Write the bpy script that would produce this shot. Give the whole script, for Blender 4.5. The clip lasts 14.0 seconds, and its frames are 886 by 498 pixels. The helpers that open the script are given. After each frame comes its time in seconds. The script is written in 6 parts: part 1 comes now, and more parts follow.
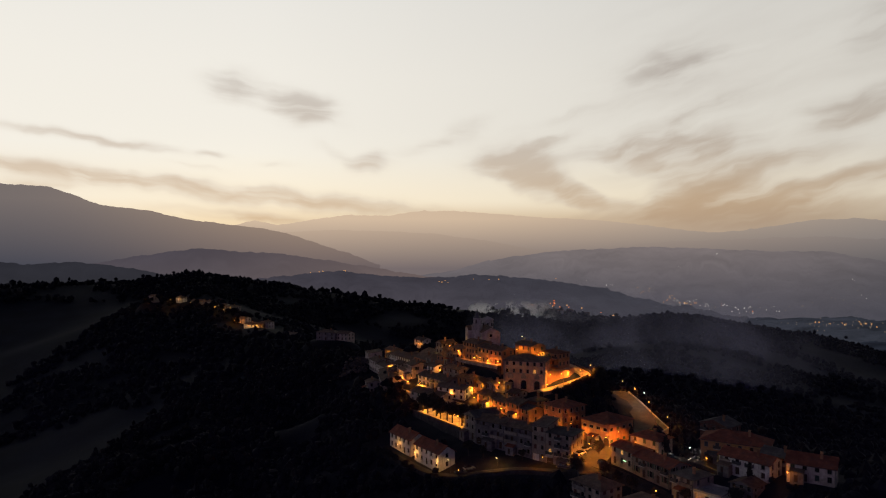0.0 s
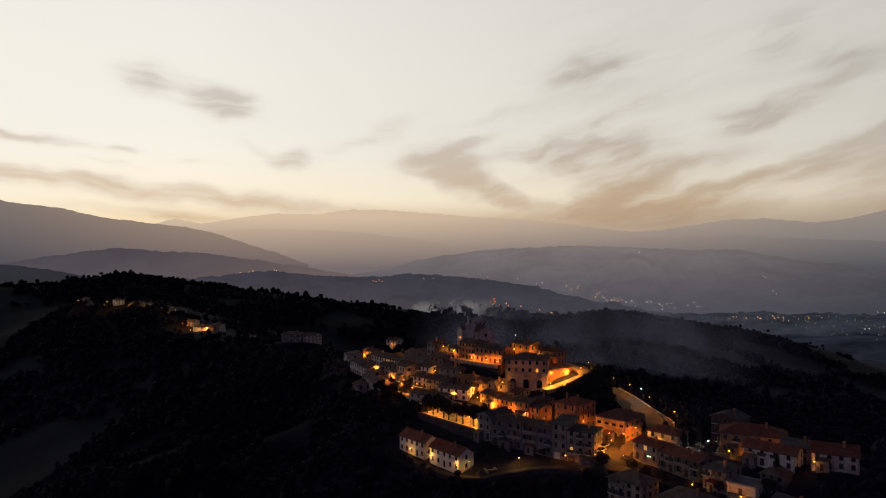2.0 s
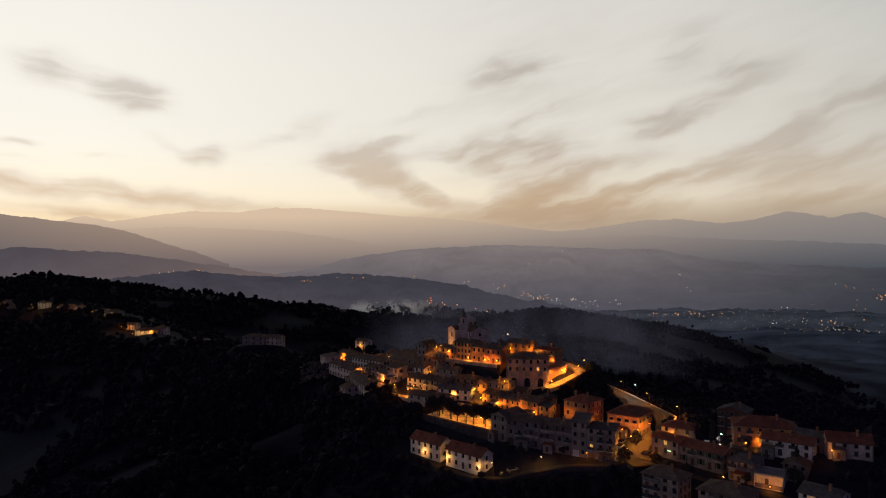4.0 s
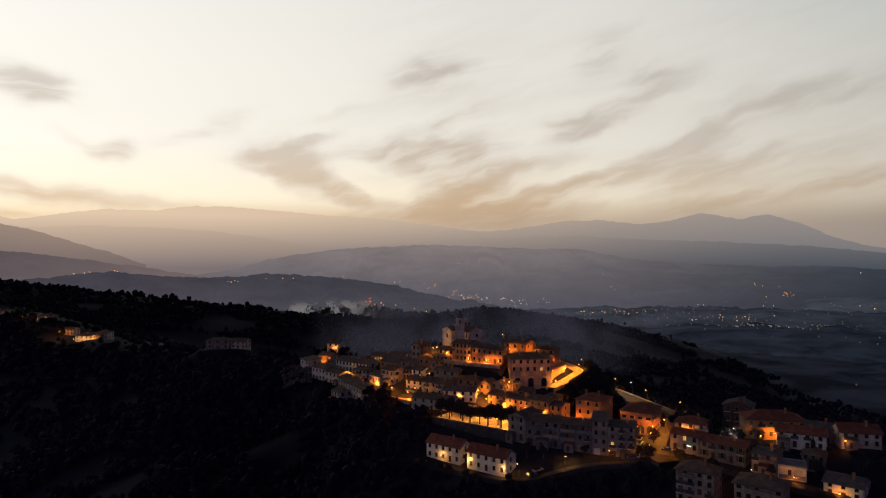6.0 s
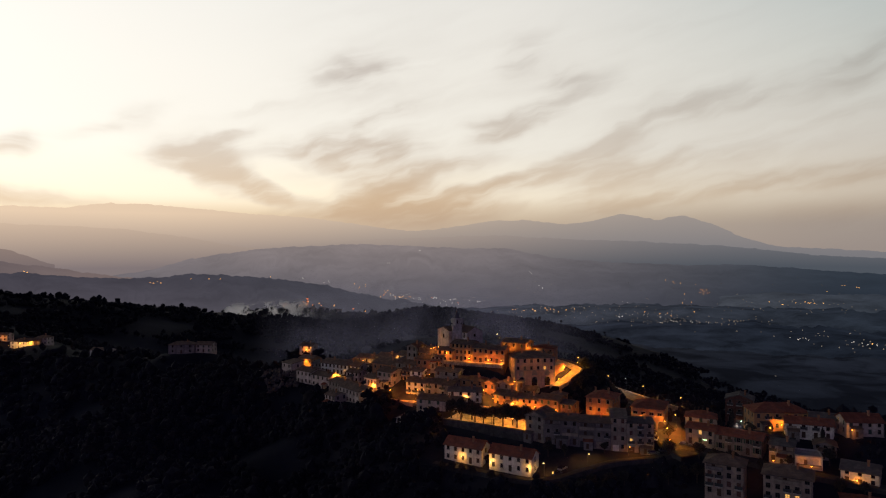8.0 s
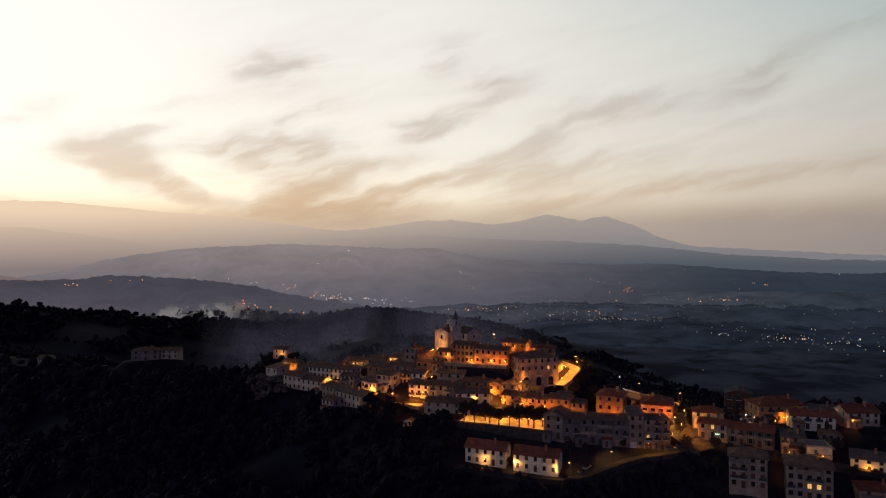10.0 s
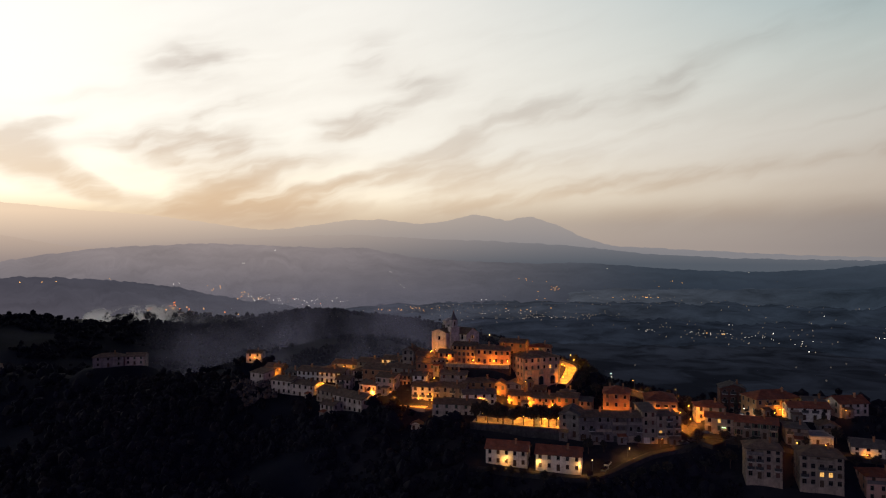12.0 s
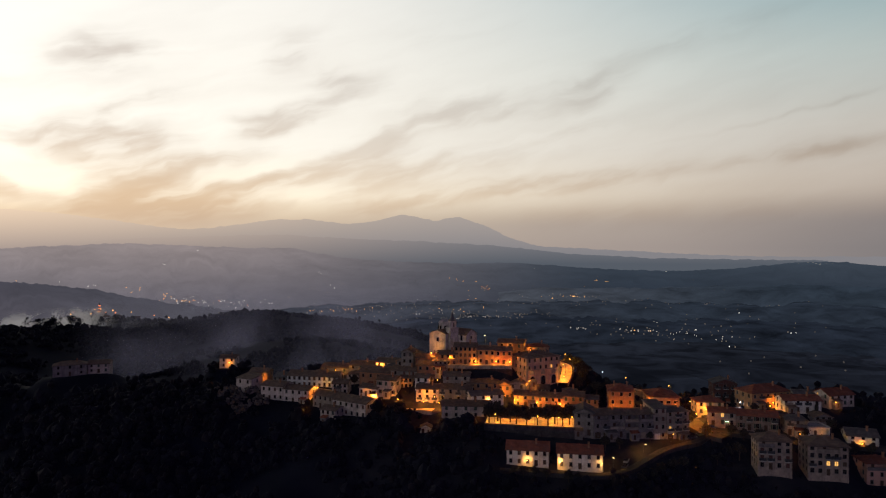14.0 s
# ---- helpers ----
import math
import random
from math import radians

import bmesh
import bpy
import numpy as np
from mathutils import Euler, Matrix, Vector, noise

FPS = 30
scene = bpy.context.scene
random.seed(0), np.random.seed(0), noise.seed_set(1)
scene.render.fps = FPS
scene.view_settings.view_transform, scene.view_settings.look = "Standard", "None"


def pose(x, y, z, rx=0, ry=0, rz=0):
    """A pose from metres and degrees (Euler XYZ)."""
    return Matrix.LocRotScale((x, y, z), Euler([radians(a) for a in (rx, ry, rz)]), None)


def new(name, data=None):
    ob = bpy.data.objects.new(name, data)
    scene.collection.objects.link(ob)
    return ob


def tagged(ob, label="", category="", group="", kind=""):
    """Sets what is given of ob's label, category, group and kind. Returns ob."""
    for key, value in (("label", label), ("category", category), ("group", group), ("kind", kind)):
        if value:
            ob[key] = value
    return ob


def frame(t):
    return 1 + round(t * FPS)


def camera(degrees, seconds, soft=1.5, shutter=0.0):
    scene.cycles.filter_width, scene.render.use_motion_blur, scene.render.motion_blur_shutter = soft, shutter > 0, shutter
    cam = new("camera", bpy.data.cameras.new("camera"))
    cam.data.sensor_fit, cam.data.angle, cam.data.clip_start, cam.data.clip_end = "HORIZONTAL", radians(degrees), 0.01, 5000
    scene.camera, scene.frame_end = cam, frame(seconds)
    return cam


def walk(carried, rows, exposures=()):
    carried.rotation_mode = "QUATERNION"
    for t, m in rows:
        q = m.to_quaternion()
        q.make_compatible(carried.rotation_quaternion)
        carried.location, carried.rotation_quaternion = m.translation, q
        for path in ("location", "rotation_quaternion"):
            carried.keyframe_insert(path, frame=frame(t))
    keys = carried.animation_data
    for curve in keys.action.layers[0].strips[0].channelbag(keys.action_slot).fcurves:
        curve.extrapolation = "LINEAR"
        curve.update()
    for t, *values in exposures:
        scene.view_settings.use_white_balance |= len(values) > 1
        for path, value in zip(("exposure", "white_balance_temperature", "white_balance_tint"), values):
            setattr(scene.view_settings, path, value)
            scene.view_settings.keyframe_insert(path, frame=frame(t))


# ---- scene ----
cam = camera(67.2, 14.0, soft=1.15)
METRES, EYE, TILT, LEAN, TURN = 240.0, 99.65, 0.2, 0.0, 0.0
ROWS = [
    (0, 0, 0, 0, 0, 0, -0),
    (0.5, -0.0316, 0.0041, 0.0002, -1.55, -0.04, 0.04),
    (1, -0.0651, 0.0088, 0.0004, -3.06, -0.07, 0.05),
    (1.5, -0.0992, 0.0143, 0.0006, -4.68, -0.08, 0.07),
    (2, -0.1338, 0.0206, 0.0008, -6.39, -0.09, 0.1),
    (2.5, -0.1683, 0.0289, 0.0009, -8.28, -0.1, 0.11),
    (3, -0.2028, 0.0379, 0.0008, -9.95, -0.12, 0.1),
    (5.5, -0.3731, 0.0965, 0.0022, -18.18, -0.2, 0.02),
    (6, -0.406, 0.1115, 0.0023, -19.84, -0.19, 0.01),
    (6.5, -0.4384, 0.1272, 0.0024, -21.5, -0.2, 0),
    (7, -0.4698, 0.1442, 0.0022, -23.14, -0.21, -0.01),
    (7.5, -0.5014, 0.1618, 0.0022, -24.79, -0.23, -0.01),
    (8, -0.5322, 0.1803, 0.0023, -26.42, -0.24, -0.02),
    (10.5, -0.6809, 0.2838, 0.0041, -34.62, -0.26, -0.02),
    (11, -0.709, 0.3063, 0.0043, -36.27, -0.27, -0.05),
    (11.5, -0.7359, 0.3304, 0.0043, -37.92, -0.27, -0.06),
    (12, -0.7619, 0.3553, 0.005, -39.56, -0.29, -0.05),
    (12.5, -0.7877, 0.3807, 0.0048, -41.21, -0.27, -0.06),
    (13, -0.8121, 0.407, 0.005, -42.84, -0.27, -0.09),
    (13.5, -0.8356, 0.4338, 0.0053, -44.48, -0.28, -0.08),
    (14, -0.8587, 0.4617, 0.0053, -46.13, -0.27, -0.07),
]
walk(cam, [(t, pose(0, 0, EYE, TILT, LEAN, TURN) @ pose(METRES * x, METRES * y, METRES * z, 90 + pitch, roll, yaw)) for t, x, y, z, yaw, pitch, roll in ROWS],
     exposures=[(0, -0.44), (3, -0.38), (7, -0.17), (10.5, 0.02), (14, 0.14)])

# ---------------------------------------------------------------- sky
world = bpy.data.worlds.new("dusk_sky")
scene.world = world
world.use_nodes = True
SKY = world.node_tree


def node(tree, kind, **values):
    n = tree.nodes.new(kind)
    for key, value in values.items():
        setattr(n, key, value)
    return n


def put(tree, target, value):
    if isinstance(value, bpy.types.NodeSocket):
        tree.links.new(value, target)
    else:
        target.default_value = value


def mathn(tree, op, a, b=None, c=None, clamp=False):
    n = node(tree, "ShaderNodeMath", operation=op, use_clamp=clamp)
    for i, v in enumerate((a, b, c)):
        if v is not None:
            put(tree, n.inputs[i], v)
    return n.outputs[0]


def mixc(tree, fac, a, b, blend="MIX"):
    n = node(tree, "ShaderNodeMix", data_type="RGBA", blend_type=blend)
    put(tree, n.inputs[0], fac)
    for i, v in ((6, a), (7, b)):
        put(tree, n.inputs[i], (*v, 1) if isinstance(v, tuple) and len(v) == 3 else v)
    return n.outputs[2]


def ramp(tree, fac, stops, interpolation="LINEAR"):
    n = node(tree, "ShaderNodeValToRGB")
    n.color_ramp.interpolation = interpolation
    el = n.color_ramp.elements
    el[0].position, el[1].position = stops[0][0], stops[-1][0]
    for p, _ in stops[1:-1]:
        el.new(p)
    for e, (_, c) in zip(el, stops):
        e.color = (*c, 1) if isinstance(c, tuple) else (c, c, c, 1)
    put(tree, n.inputs[0], fac)
    return n.outputs[0]


def span(tree, v, a, b, c=0.0, d=1.0, smooth=True):
    n = node(tree, "ShaderNodeMapRange", interpolation_type="SMOOTHSTEP" if smooth else "LINEAR")
    for i, x in enumerate((v, a, b, c, d)):
        put(tree, n.inputs[i], x)
    return n.outputs[0]


def noisen(tree, vec, scale, detail=4.0, rough=0.55, dist=0.0):
    n = node(tree, "ShaderNodeTexNoise")
    if vec is not None:
        put(tree, n.inputs["Vector"], vec)
    n.inputs["Scale"].default_value, n.inputs["Detail"].default_value = scale, detail
    n.inputs["Roughness"].default_value, n.inputs["Distortion"].default_value = rough, dist
    return n


def build_sky():
    t = SKY
    t.nodes.clear()
    way = node(t, "ShaderNodeTexCoord").outputs["Generated"]
    split = node(t, "ShaderNodeSeparateXYZ")
    put(t, split.inputs[0], way)
    az = mathn(t, "DEGREES", mathn(t, "ARCTAN2", split.outputs[0], split.outputs[1]))
    el = mathn(t, "DEGREES", mathn(t, "ARCSINE", split.outputs[2]))
    high = mathn(t, "DIVIDE", mathn(t, "MAXIMUM", el, 0.0), 90.0)
    west = ramp(t, high, [(0.0, (0.62, 0.45, 0.32)), (0.025, (0.95, 0.76, 0.51)), (0.045, (1.02, 0.91, 0.73)), (0.09, (0.99, 0.94, 0.84)),
                          (0.16, (0.96, 0.92, 0.84)), (0.235, (0.90, 0.875, 0.82)), (0.29, (0.20, 0.20, 0.24)), (0.38, (0.026, 0.029, 0.05)), (1.0, (0.006, 0.007, 0.018))])
    north = ramp(t, high, [(0.0, (0.19, 0.17, 0.17)), (0.03, (0.40, 0.32, 0.275)), (0.06, (0.53, 0.46, 0.40)), (0.10, (0.56, 0.53, 0.48)), (0.16, (0.46, 0.54, 0.53)),
                           (0.225, (0.20, 0.38, 0.44)), (0.30, (0.06, 0.10, 0.14)), (0.42, (0.016, 0.021, 0.036)), (1.0, (0.006, 0.007, 0.018))])
    side = mathn(t, "ABSOLUTE", mathn(t, "ADD", az, 4.0))
    base = mixc(t, span(t, side, 34.0, 96.0), west, north)
    east = ramp(t, high, [(0.0, (0.165, 0.135, 0.29)), (0.2, (0.128, 0.108, 0.24)), (0.4, (0.030, 0.027, 0.075)), (1.0, (0.010, 0.010, 0.036))])
    # unseen south-western sky brightened to lift the town walls that face it
    wall_lift_sky = mathn(t, "MULTIPLY", span(t, az, -175.0, -120.0), span(t, az, -50.0, -90.0))
    east = mixc(t, 1.0, east, mixc(t, wall_lift_sky, (0.88, 0.86, 0.90), (1.75, 1.52, 1.55)), "MULTIPLY")
    base = mixc(t, span(t, side, 85.0, 150.0), base, east)
    base = mixc(t, 1.0, base, ramp(t, span(t, az, -40.0, 100.0, smooth=False), [(0.0, 1.26), (0.18, 1.24), (0.27, 1.16), (0.36, 1.08), (0.46, 0.995), (0.6, 0.90), (0.8, 0.84), (1.0, 0.86)]), "MULTIPLY")
    # cloud field in degrees of azimuth and height, ragged by noise
    flat = node(t, "ShaderNodeCombineXYZ")
    put(t, flat.inputs[0], az), put(t, flat.inputs[1], el)
    rag = noisen(t, flat.outputs[0], 0.30, 2.5, 0.5)
    shift = node(t, "ShaderNodeVectorMath", operation="MULTIPLY_ADD")
    put(t, shift.inputs[0], rag.outputs["Color"])
    shift.inputs[1].default_value = (3.2, 1.4, 0.0)
    moved = node(t, "ShaderNodeVectorMath", operation="ADD")
    put(t, shift.inputs[2], (-1.6, -0.7, 0.0))
    put(t, moved.inputs[0], flat.outputs[0]), put(t, moved.inputs[1], shift.outputs[0])
    total = None
    for a, e, w, h, turn, k in CLOUDS_WEST + CLOUDS_MIDDLE + CLOUDS_EAST + CLOUDS_NORTH + BRIGHT_GAPS:
        m = node(t, "ShaderNodeMapping", vector_type="TEXTURE")
        put(t, m.inputs[0], moved.outputs[0])
        m.inputs[1].default_value, m.inputs[2].default_value, m.inputs[3].default_value = (a, e, 0), (0, 0, radians(turn)), (w, h, 1)
        d = node(t, "ShaderNodeVectorMath", operation="DOT_PRODUCT")
        put(t, d.inputs[0], m.outputs[0]), put(t, d.inputs[1], m.outputs[0])
        blob = mathn(t, "EXPONENT", mathn(t, "MULTIPLY", d.outputs["Value"], -1.0))
        total = mathn(t, "MULTIPLY", blob, k) if total is None else mathn(t, "MULTIPLY_ADD", blob, k, total)
    def streaks(turn, long, high, detail, rough):
        m = node(t, "ShaderNodeMapping", vector_type="TEXTURE")
        put(t, m.inputs[0], moved.outputs[0])
        m.inputs[2].default_value, m.inputs[3].default_value = (0, 0, radians(turn)), (long, high, 1)
        return noisen(t, m.outputs[0], 1.0, detail, rough, 0.12).outputs["Fac"]
    fine = mixc(t, span(t, az, -8.0, 14.0), streaks(-5.0, 7.5, 1.2, 4.0, 0.52), streaks(15.0, 7.5, 1.5, 4.0, 0.52))
    broad_streak = streaks(14.0, 17.0, 3.4, 5.0, 0.55)
    cover = mathn(t, "MULTIPLY", total, span(t, fine, 0.28, 0.68, 0.45, 1.25))
    zone = mathn(t, "MULTIPLY", span(t, az, 6.0, 22.0), mathn(t, "MULTIPLY", span(t, el, 1.0, 4.0), span(t, el, 21.0, 9.0, 0.45, 1.0)))
    veil = mathn(t, "MULTIPLY", mathn(t, "ADD", span(t, fine, 0.36, 0.72, 0.0, 0.10), span(t, broad_streak, 0.36, 0.68, 0.0, 0.13)), zone)
    cover = mathn(t, "MULTIPLY", mathn(t, "ADD", span(t, cover, 0.0, 0.95, 0.0, 0.72), veil, clamp=True), span(t, az, 24.0, 44.0, 1.0, 0.66))
    dark = mixc(t, 1.0, base, mixc(t, span(t, el, 2.0, 14.0), (0.66, 0.515, 0.40), (0.575, 0.53, 0.515)), "MULTIPLY")
    # thin gilded edges and clear gaps round the clouds near the sunken sun
    gilt = mathn(t, "MULTIPLY", mathn(t, "MULTIPLY", span(t, cover, 0.30, 0.02), span(t, el, 11.0, 3.5)), mathn(t, "MULTIPLY", span(t, az, -36.0, -14.0), span(t, az, 46.0, 14.0, 0.0, 1.0)))
    bright = mixc(t, 1.0, base, mixc(t, gilt, (1.0, 1.0, 1.0), (1.07, 1.05, 1.0)), "MULTIPLY")
    colour = mixc(t, cover, bright, dark)
    # low haze that swallows the clouds' feet
    low = mixc(t, span(t, az, -12.0, 62.0), (0.74, 0.535, 0.365), (0.335, 0.29, 0.272))
    low = mixc(t, span(t, az, 60.0, 85.0), low, (0.20, 0.185, 0.19))
    colour = mixc(t, mathn(t, "MULTIPLY", span(t, el, 4.6, 1.6, 0.0, 0.75), span(t, az, -20.0, 4.0)), colour, low)
    ground = mixc(t, span(t, el, -4.0, -0.5), (0.02, 0.02, 0.025), colour)
    out = node(t, "ShaderNodeBackground")
    put(t, out.inputs[0], ground)
    out.inputs[1].default_value = 1.0
    t.links.new(out.outputs[0], node(t, "ShaderNodeOutputWorld").inputs[0])


# azimuth, height, half-width, half-height, turn (degrees), density
CLOUDS_WEST = [(-17.6, 13.4, 2.1, 1.17, 0, 0.7), (-12.4, 12.3, 3.2, 1.2, -15, 0.75), (-11.0, 11.5, 1.7, 0.88, 20, 0.5), (-28.2, 8.6, 6.7, 0.44, -6, 0.75), (-19.3, 7.9, 1.1, 0.26, 0, 0.4), (-30.5, 6.0, 6.4, 0.48, -4, 0.5), (-16.7, 4.7, 17.3, 0.86, -5, 0.8), (-15.8, 2.8, 7.1, 0.48, -4, 0.6), (-31.5, 4.8, 3.0, 0.38, -3, 0.5), (-6.2, 7.7, 1.6, 0.89, 10, 0.65), (-9.3, 8.5, 2.2, 0.5, -25, 0.35), (-14.0, 7.3, 1.9, 0.33, 0, 0.3), (-20.2, 6.8, 2.7, 0.26, -5, 0.3), (0.8, 9.9, 4.3, 0.89, 22, 0.4)]
CLOUDS_MIDDLE = [(5.1, 7.5, 3.5, 1.56, 8, 0.75), (8.5, 5.8, 3.5, 1.77, -20, 0.8), (11.8, 4.6, 2.4, 0.98, -10, 0.7), (8.5, 9.1, 3.0, 0.66, 20, 0.5), (10.8, 11.3, 4.4, 0.66, 12, 0.3), (16.3, 8.4, 4.5, 1.18, 8, 0.75), (19.0, 10.6, 5.9, 0.63, 17, 0.6), (19.0, 14.6, 3.9, 1.69, 10, 0.75), (20.5, 6.4, 4.9, 2.88, -5, 0.6), (18.6, 3.2, 6.4, 1.69, 0, 0.6), (22.4, 8.5, 2.2, 1.03, 10, 0.5), (25.0, 3.6, 4.2, 2.02, 15, 0.5), (29.4, 3.8, 4.6, 1.46, 10, 0.5), (31.2, 5.8, 3.0, 0.57, 12, 0.45), (27.6, 7.3, 4.8, 0.69, 10, 0.4)]
CLOUDS_EAST = [(32.0, 10.4, 2.6, 1.04, 15, 0.65), (33.2, 16.1, 3.0, 1.28, 30, 0.5), (37.5, 14.0, 3.2, 1.39, 0, 0.65), (34.8, 11.3, 4.6, 0.91, 22, 0.65), (31.5, 10.5, 2.6, 0.62, 15, 0.35), (38.6, 8.2, 5.5, 0.88, 25, 0.6), (35.2, 6.1, 6.3, 0.91, 15, 0.4), (41.2, 7.0, 3.7, 0.95, 15, 0.45), (40.5, 3.2, 4.9, 1.06, 3, 0.45), (46.7, 11.7, 4.7, 1.36, 5, 0.55), (54.7, 12.2, 5.5, 1.38, 12, 0.55), (58.7, 13.1, 2.9, 1.7, 20, 0.45), (40.5, 8.6, 6.2, 0.81, 20, 0.5), (46.3, 7.5, 6.3, 0.68, 15, 0.45), (39.1, 5.1, 7.3, 0.87, 12, 0.35)]
BRIGHT_GAPS = [(14.1, 5.6, 3.4, 1.3, -10, -0.55), (10.0, 3.3, 3.0, 0.5, 0, -0.5), (4.2, 5.2, 3.6, 1.6, 0, -0.25), (21.5, 7.0, 3.0, 0.5, 12, -0.3), (31.0, 6.2, 4.0, 0.5, 10, -0.35), (34.0, 4.3, 3.2, 0.45, 10, -0.3)]
CLOUDS_NORTH = [(52.4, 5.6, 7.8, 0.7, 6, 0.6), (57.7, 6.0, 3.7, 0.57, 5, 0.4), (48.0, 4.2, 8.8, 0.68, 5, 0.45), (45.8, 17.8, 9.1, 1.05, 10, 0.28), (55.9, 9.2, 5.8, 0.63, 15, 0.38), (55.9, 2.2, 6.2, 1.07, 2, 0.4), (67.7, 16.6, 8.4, 1.04, 12, 0.42), (56.5, 5.2, 8.4, 0.66, 5, 0.35), (69.7, 6.8, 10.7, 0.67, 6, 0.5), (76.7, 7.3, 4.5, 0.63, 7, 0.4), (71.8, 9.8, 10.4, 0.23, 9, 0.4), (69.7, 1.8, 12.8, 1.64, 0, 0.45), (78.1, 10.9, 2.2, 0.28, 15, 0.28), (49.3, 6.8, 8.1, 0.78, 12, 0.3)]
build_sky()

# ---------------------------------------------------------------- materials


def material(name, colour, rough=0.85, spread=0.18, scale=3.0, fine=25.0, bump=0.3, metal=0.0, stain=None, per_thing=0.0):
    """A surface with broad stains, fine grain and relief, in metres."""
    m = bpy.data.materials.new(name)
    m.use_nodes = True
    t = m.node_tree
    bsdf = t.nodes["Principled BSDF"]
    where = node(t, "ShaderNodeTexCoord").outputs["Object"]
    big = noisen(t, where, 1.0 / scale, 4.0, 0.6)
    small = noisen(t, where, fine / 10.0, 3.0, 0.6)
    lo, hi = tuple(c * (1 - spread) for c in colour), tuple(min(1, c * (1 + spread)) for c in colour)
    c = mixc(t, span(t, big.outputs["Fac"], 0.3, 0.7), lo, hi)
    c = mixc(t, mathn(t, "MULTIPLY", span(t, small.outputs["Fac"], 0.35, 0.75), 0.35), c, tuple(x * 0.6 for x in colour))
    if stain:
        patch = noisen(t, where, 0.35, 5.0, 0.7, 0.6)
        c = mixc(t, span(t, patch.outputs["Fac"], 0.46, 0.66, 0.0, 0.8), c, stain)
        runs = node(t, "ShaderNodeMapping", vector_type="POINT")
        put(t, runs.inputs[0], where)
        runs.inputs[3].default_value = (1.6, 1.6, 0.22)
        drip = noisen(t, runs.outputs[0], 1.0, 4.0, 0.65, 0.2)
        c = mixc(t, span(t, drip.outputs["Fac"], 0.5, 0.72, 0.0, 0.55), c, tuple(x * 0.7 for x in stain))
    if per_thing:
        rnd = node(t, "ShaderNodeObjectInfo").outputs["Random"]
        c = mixc(t, 1.0, c, ramp(t, rnd, [(0.0, 1 - per_thing), (1.0, 1.0)]), "MULTIPLY")
    put(t, bsdf.inputs["Base Color"], c)
    bsdf.inputs["Roughness"].default_value, bsdf.inputs["Metallic"].default_value = rough, metal
    bsdf.inputs["Specular IOR Level"].default_value = 0.06
    if bump:
        b = node(t, "ShaderNodeBump")
        b.inputs["Strength"].default_value, b.inputs["Distance"].default_value = bump, 0.05
        put(t, b.inputs["Height"], small.outputs["Fac"])
        put(t, bsdf.inputs["Normal"], b.outputs[0])
    return m


def tile_material(name, colour):
    """Clay pantiles: rows across the slope, moss and faded pieces."""
    m = material(name, colour, 0.9, 0.3, 2.2, 30.0, 0.0, stain=tuple(0.5 * c + 0.035 for c in colour), per_thing=0.25)
    t = m.node_tree
    bsdf = t.nodes["Principled BSDF"]
    where = node(t, "ShaderNodeTexCoord").outputs["Object"]
    w = node(t, "ShaderNodeTexWave", wave_type="BANDS", bands_direction="X")
    put(t, w.inputs["Vector"], where)
    w.inputs["Scale"].default_value, w.inputs["Distortion"].default_value = 1.4, 0.6
    w2 = node(t, "ShaderNodeTexWave", wave_type="BANDS", bands_direction="Y", wave_profile="SAW")
    put(t, w2.inputs["Vector"], where)
    w2.inputs["Scale"].default_value = 0.9
    b = node(t, "ShaderNodeBump")
    b.inputs["Strength"].default_value, b.inputs["Distance"].default_value = 0.8, 0.08
    put(t, b.inputs["Height"], mathn(t, "ADD", w.outputs["Fac"], mathn(t, "MULTIPLY", w2.outputs["Fac"], 0.5)))
    put(t, bsdf.inputs["Normal"], b.outputs[0])
    return m


def glow(name, colour, strength):
    m = bpy.data.materials.new(name)
    m.use_nodes = True
    t = m.node_tree
    t.nodes.clear()
    e = node(t, "ShaderNodeEmission")
    e.inputs[0].default_value, e.inputs[1].default_value = (*colour, 1), strength
    t.links.new(e.outputs[0], node(t, "ShaderNodeOutputMaterial").inputs[0])
    return m


def glass_material(name, colour):
    m = bpy.data.materials.new(name)
    m.use_nodes = True
    b = m.node_tree.nodes["Principled BSDF"]
    b.inputs["Base Color"].default_value = (*colour, 1)
    b.inputs["Roughness"].default_value = 0.15
    return m


PLASTER = material("cream_plaster", (0.56, 0.455, 0.40), 0.9, 0.22, 5.0, 20.0, 0.3, stain=(0.33, 0.265, 0.23), per_thing=0.34)
DARK_STONE = material("dark_stone", (0.13, 0.11, 0.105), 0.95, 0.25, 2.5, 30.0, 0.8, stain=(0.07, 0.06, 0.058))
WHITE = material("white_plaster", (0.68, 0.64, 0.57), 0.9, 0.12, 5.0, 20.0, 0.25, stain=(0.42, 0.38, 0.33), per_thing=0.15)
OCHRE = material("ochre_plaster", (0.41, 0.225, 0.11), 0.9, 0.2, 4.0, 20.0, 0.3, stain=(0.30, 0.18, 0.1), per_thing=0.38)
BRICK = material("red_brick", (0.37, 0.18, 0.10), 0.9, 0.22, 3.0, 35.0, 0.6, stain=(0.22, 0.12, 0.085), per_thing=0.38)
STONE = material("grey_stone", (0.30, 0.26, 0.225), 0.95, 0.25, 2.5, 30.0, 0.8, stain=(0.16, 0.14, 0.125), per_thing=0.38)
GREY = material("weathered_grey_plaster", (0.22, 0.185, 0.18), 0.9, 0.28, 3.5, 22.0, 0.4, stain=(0.11, 0.095, 0.098), per_thing=0.38)
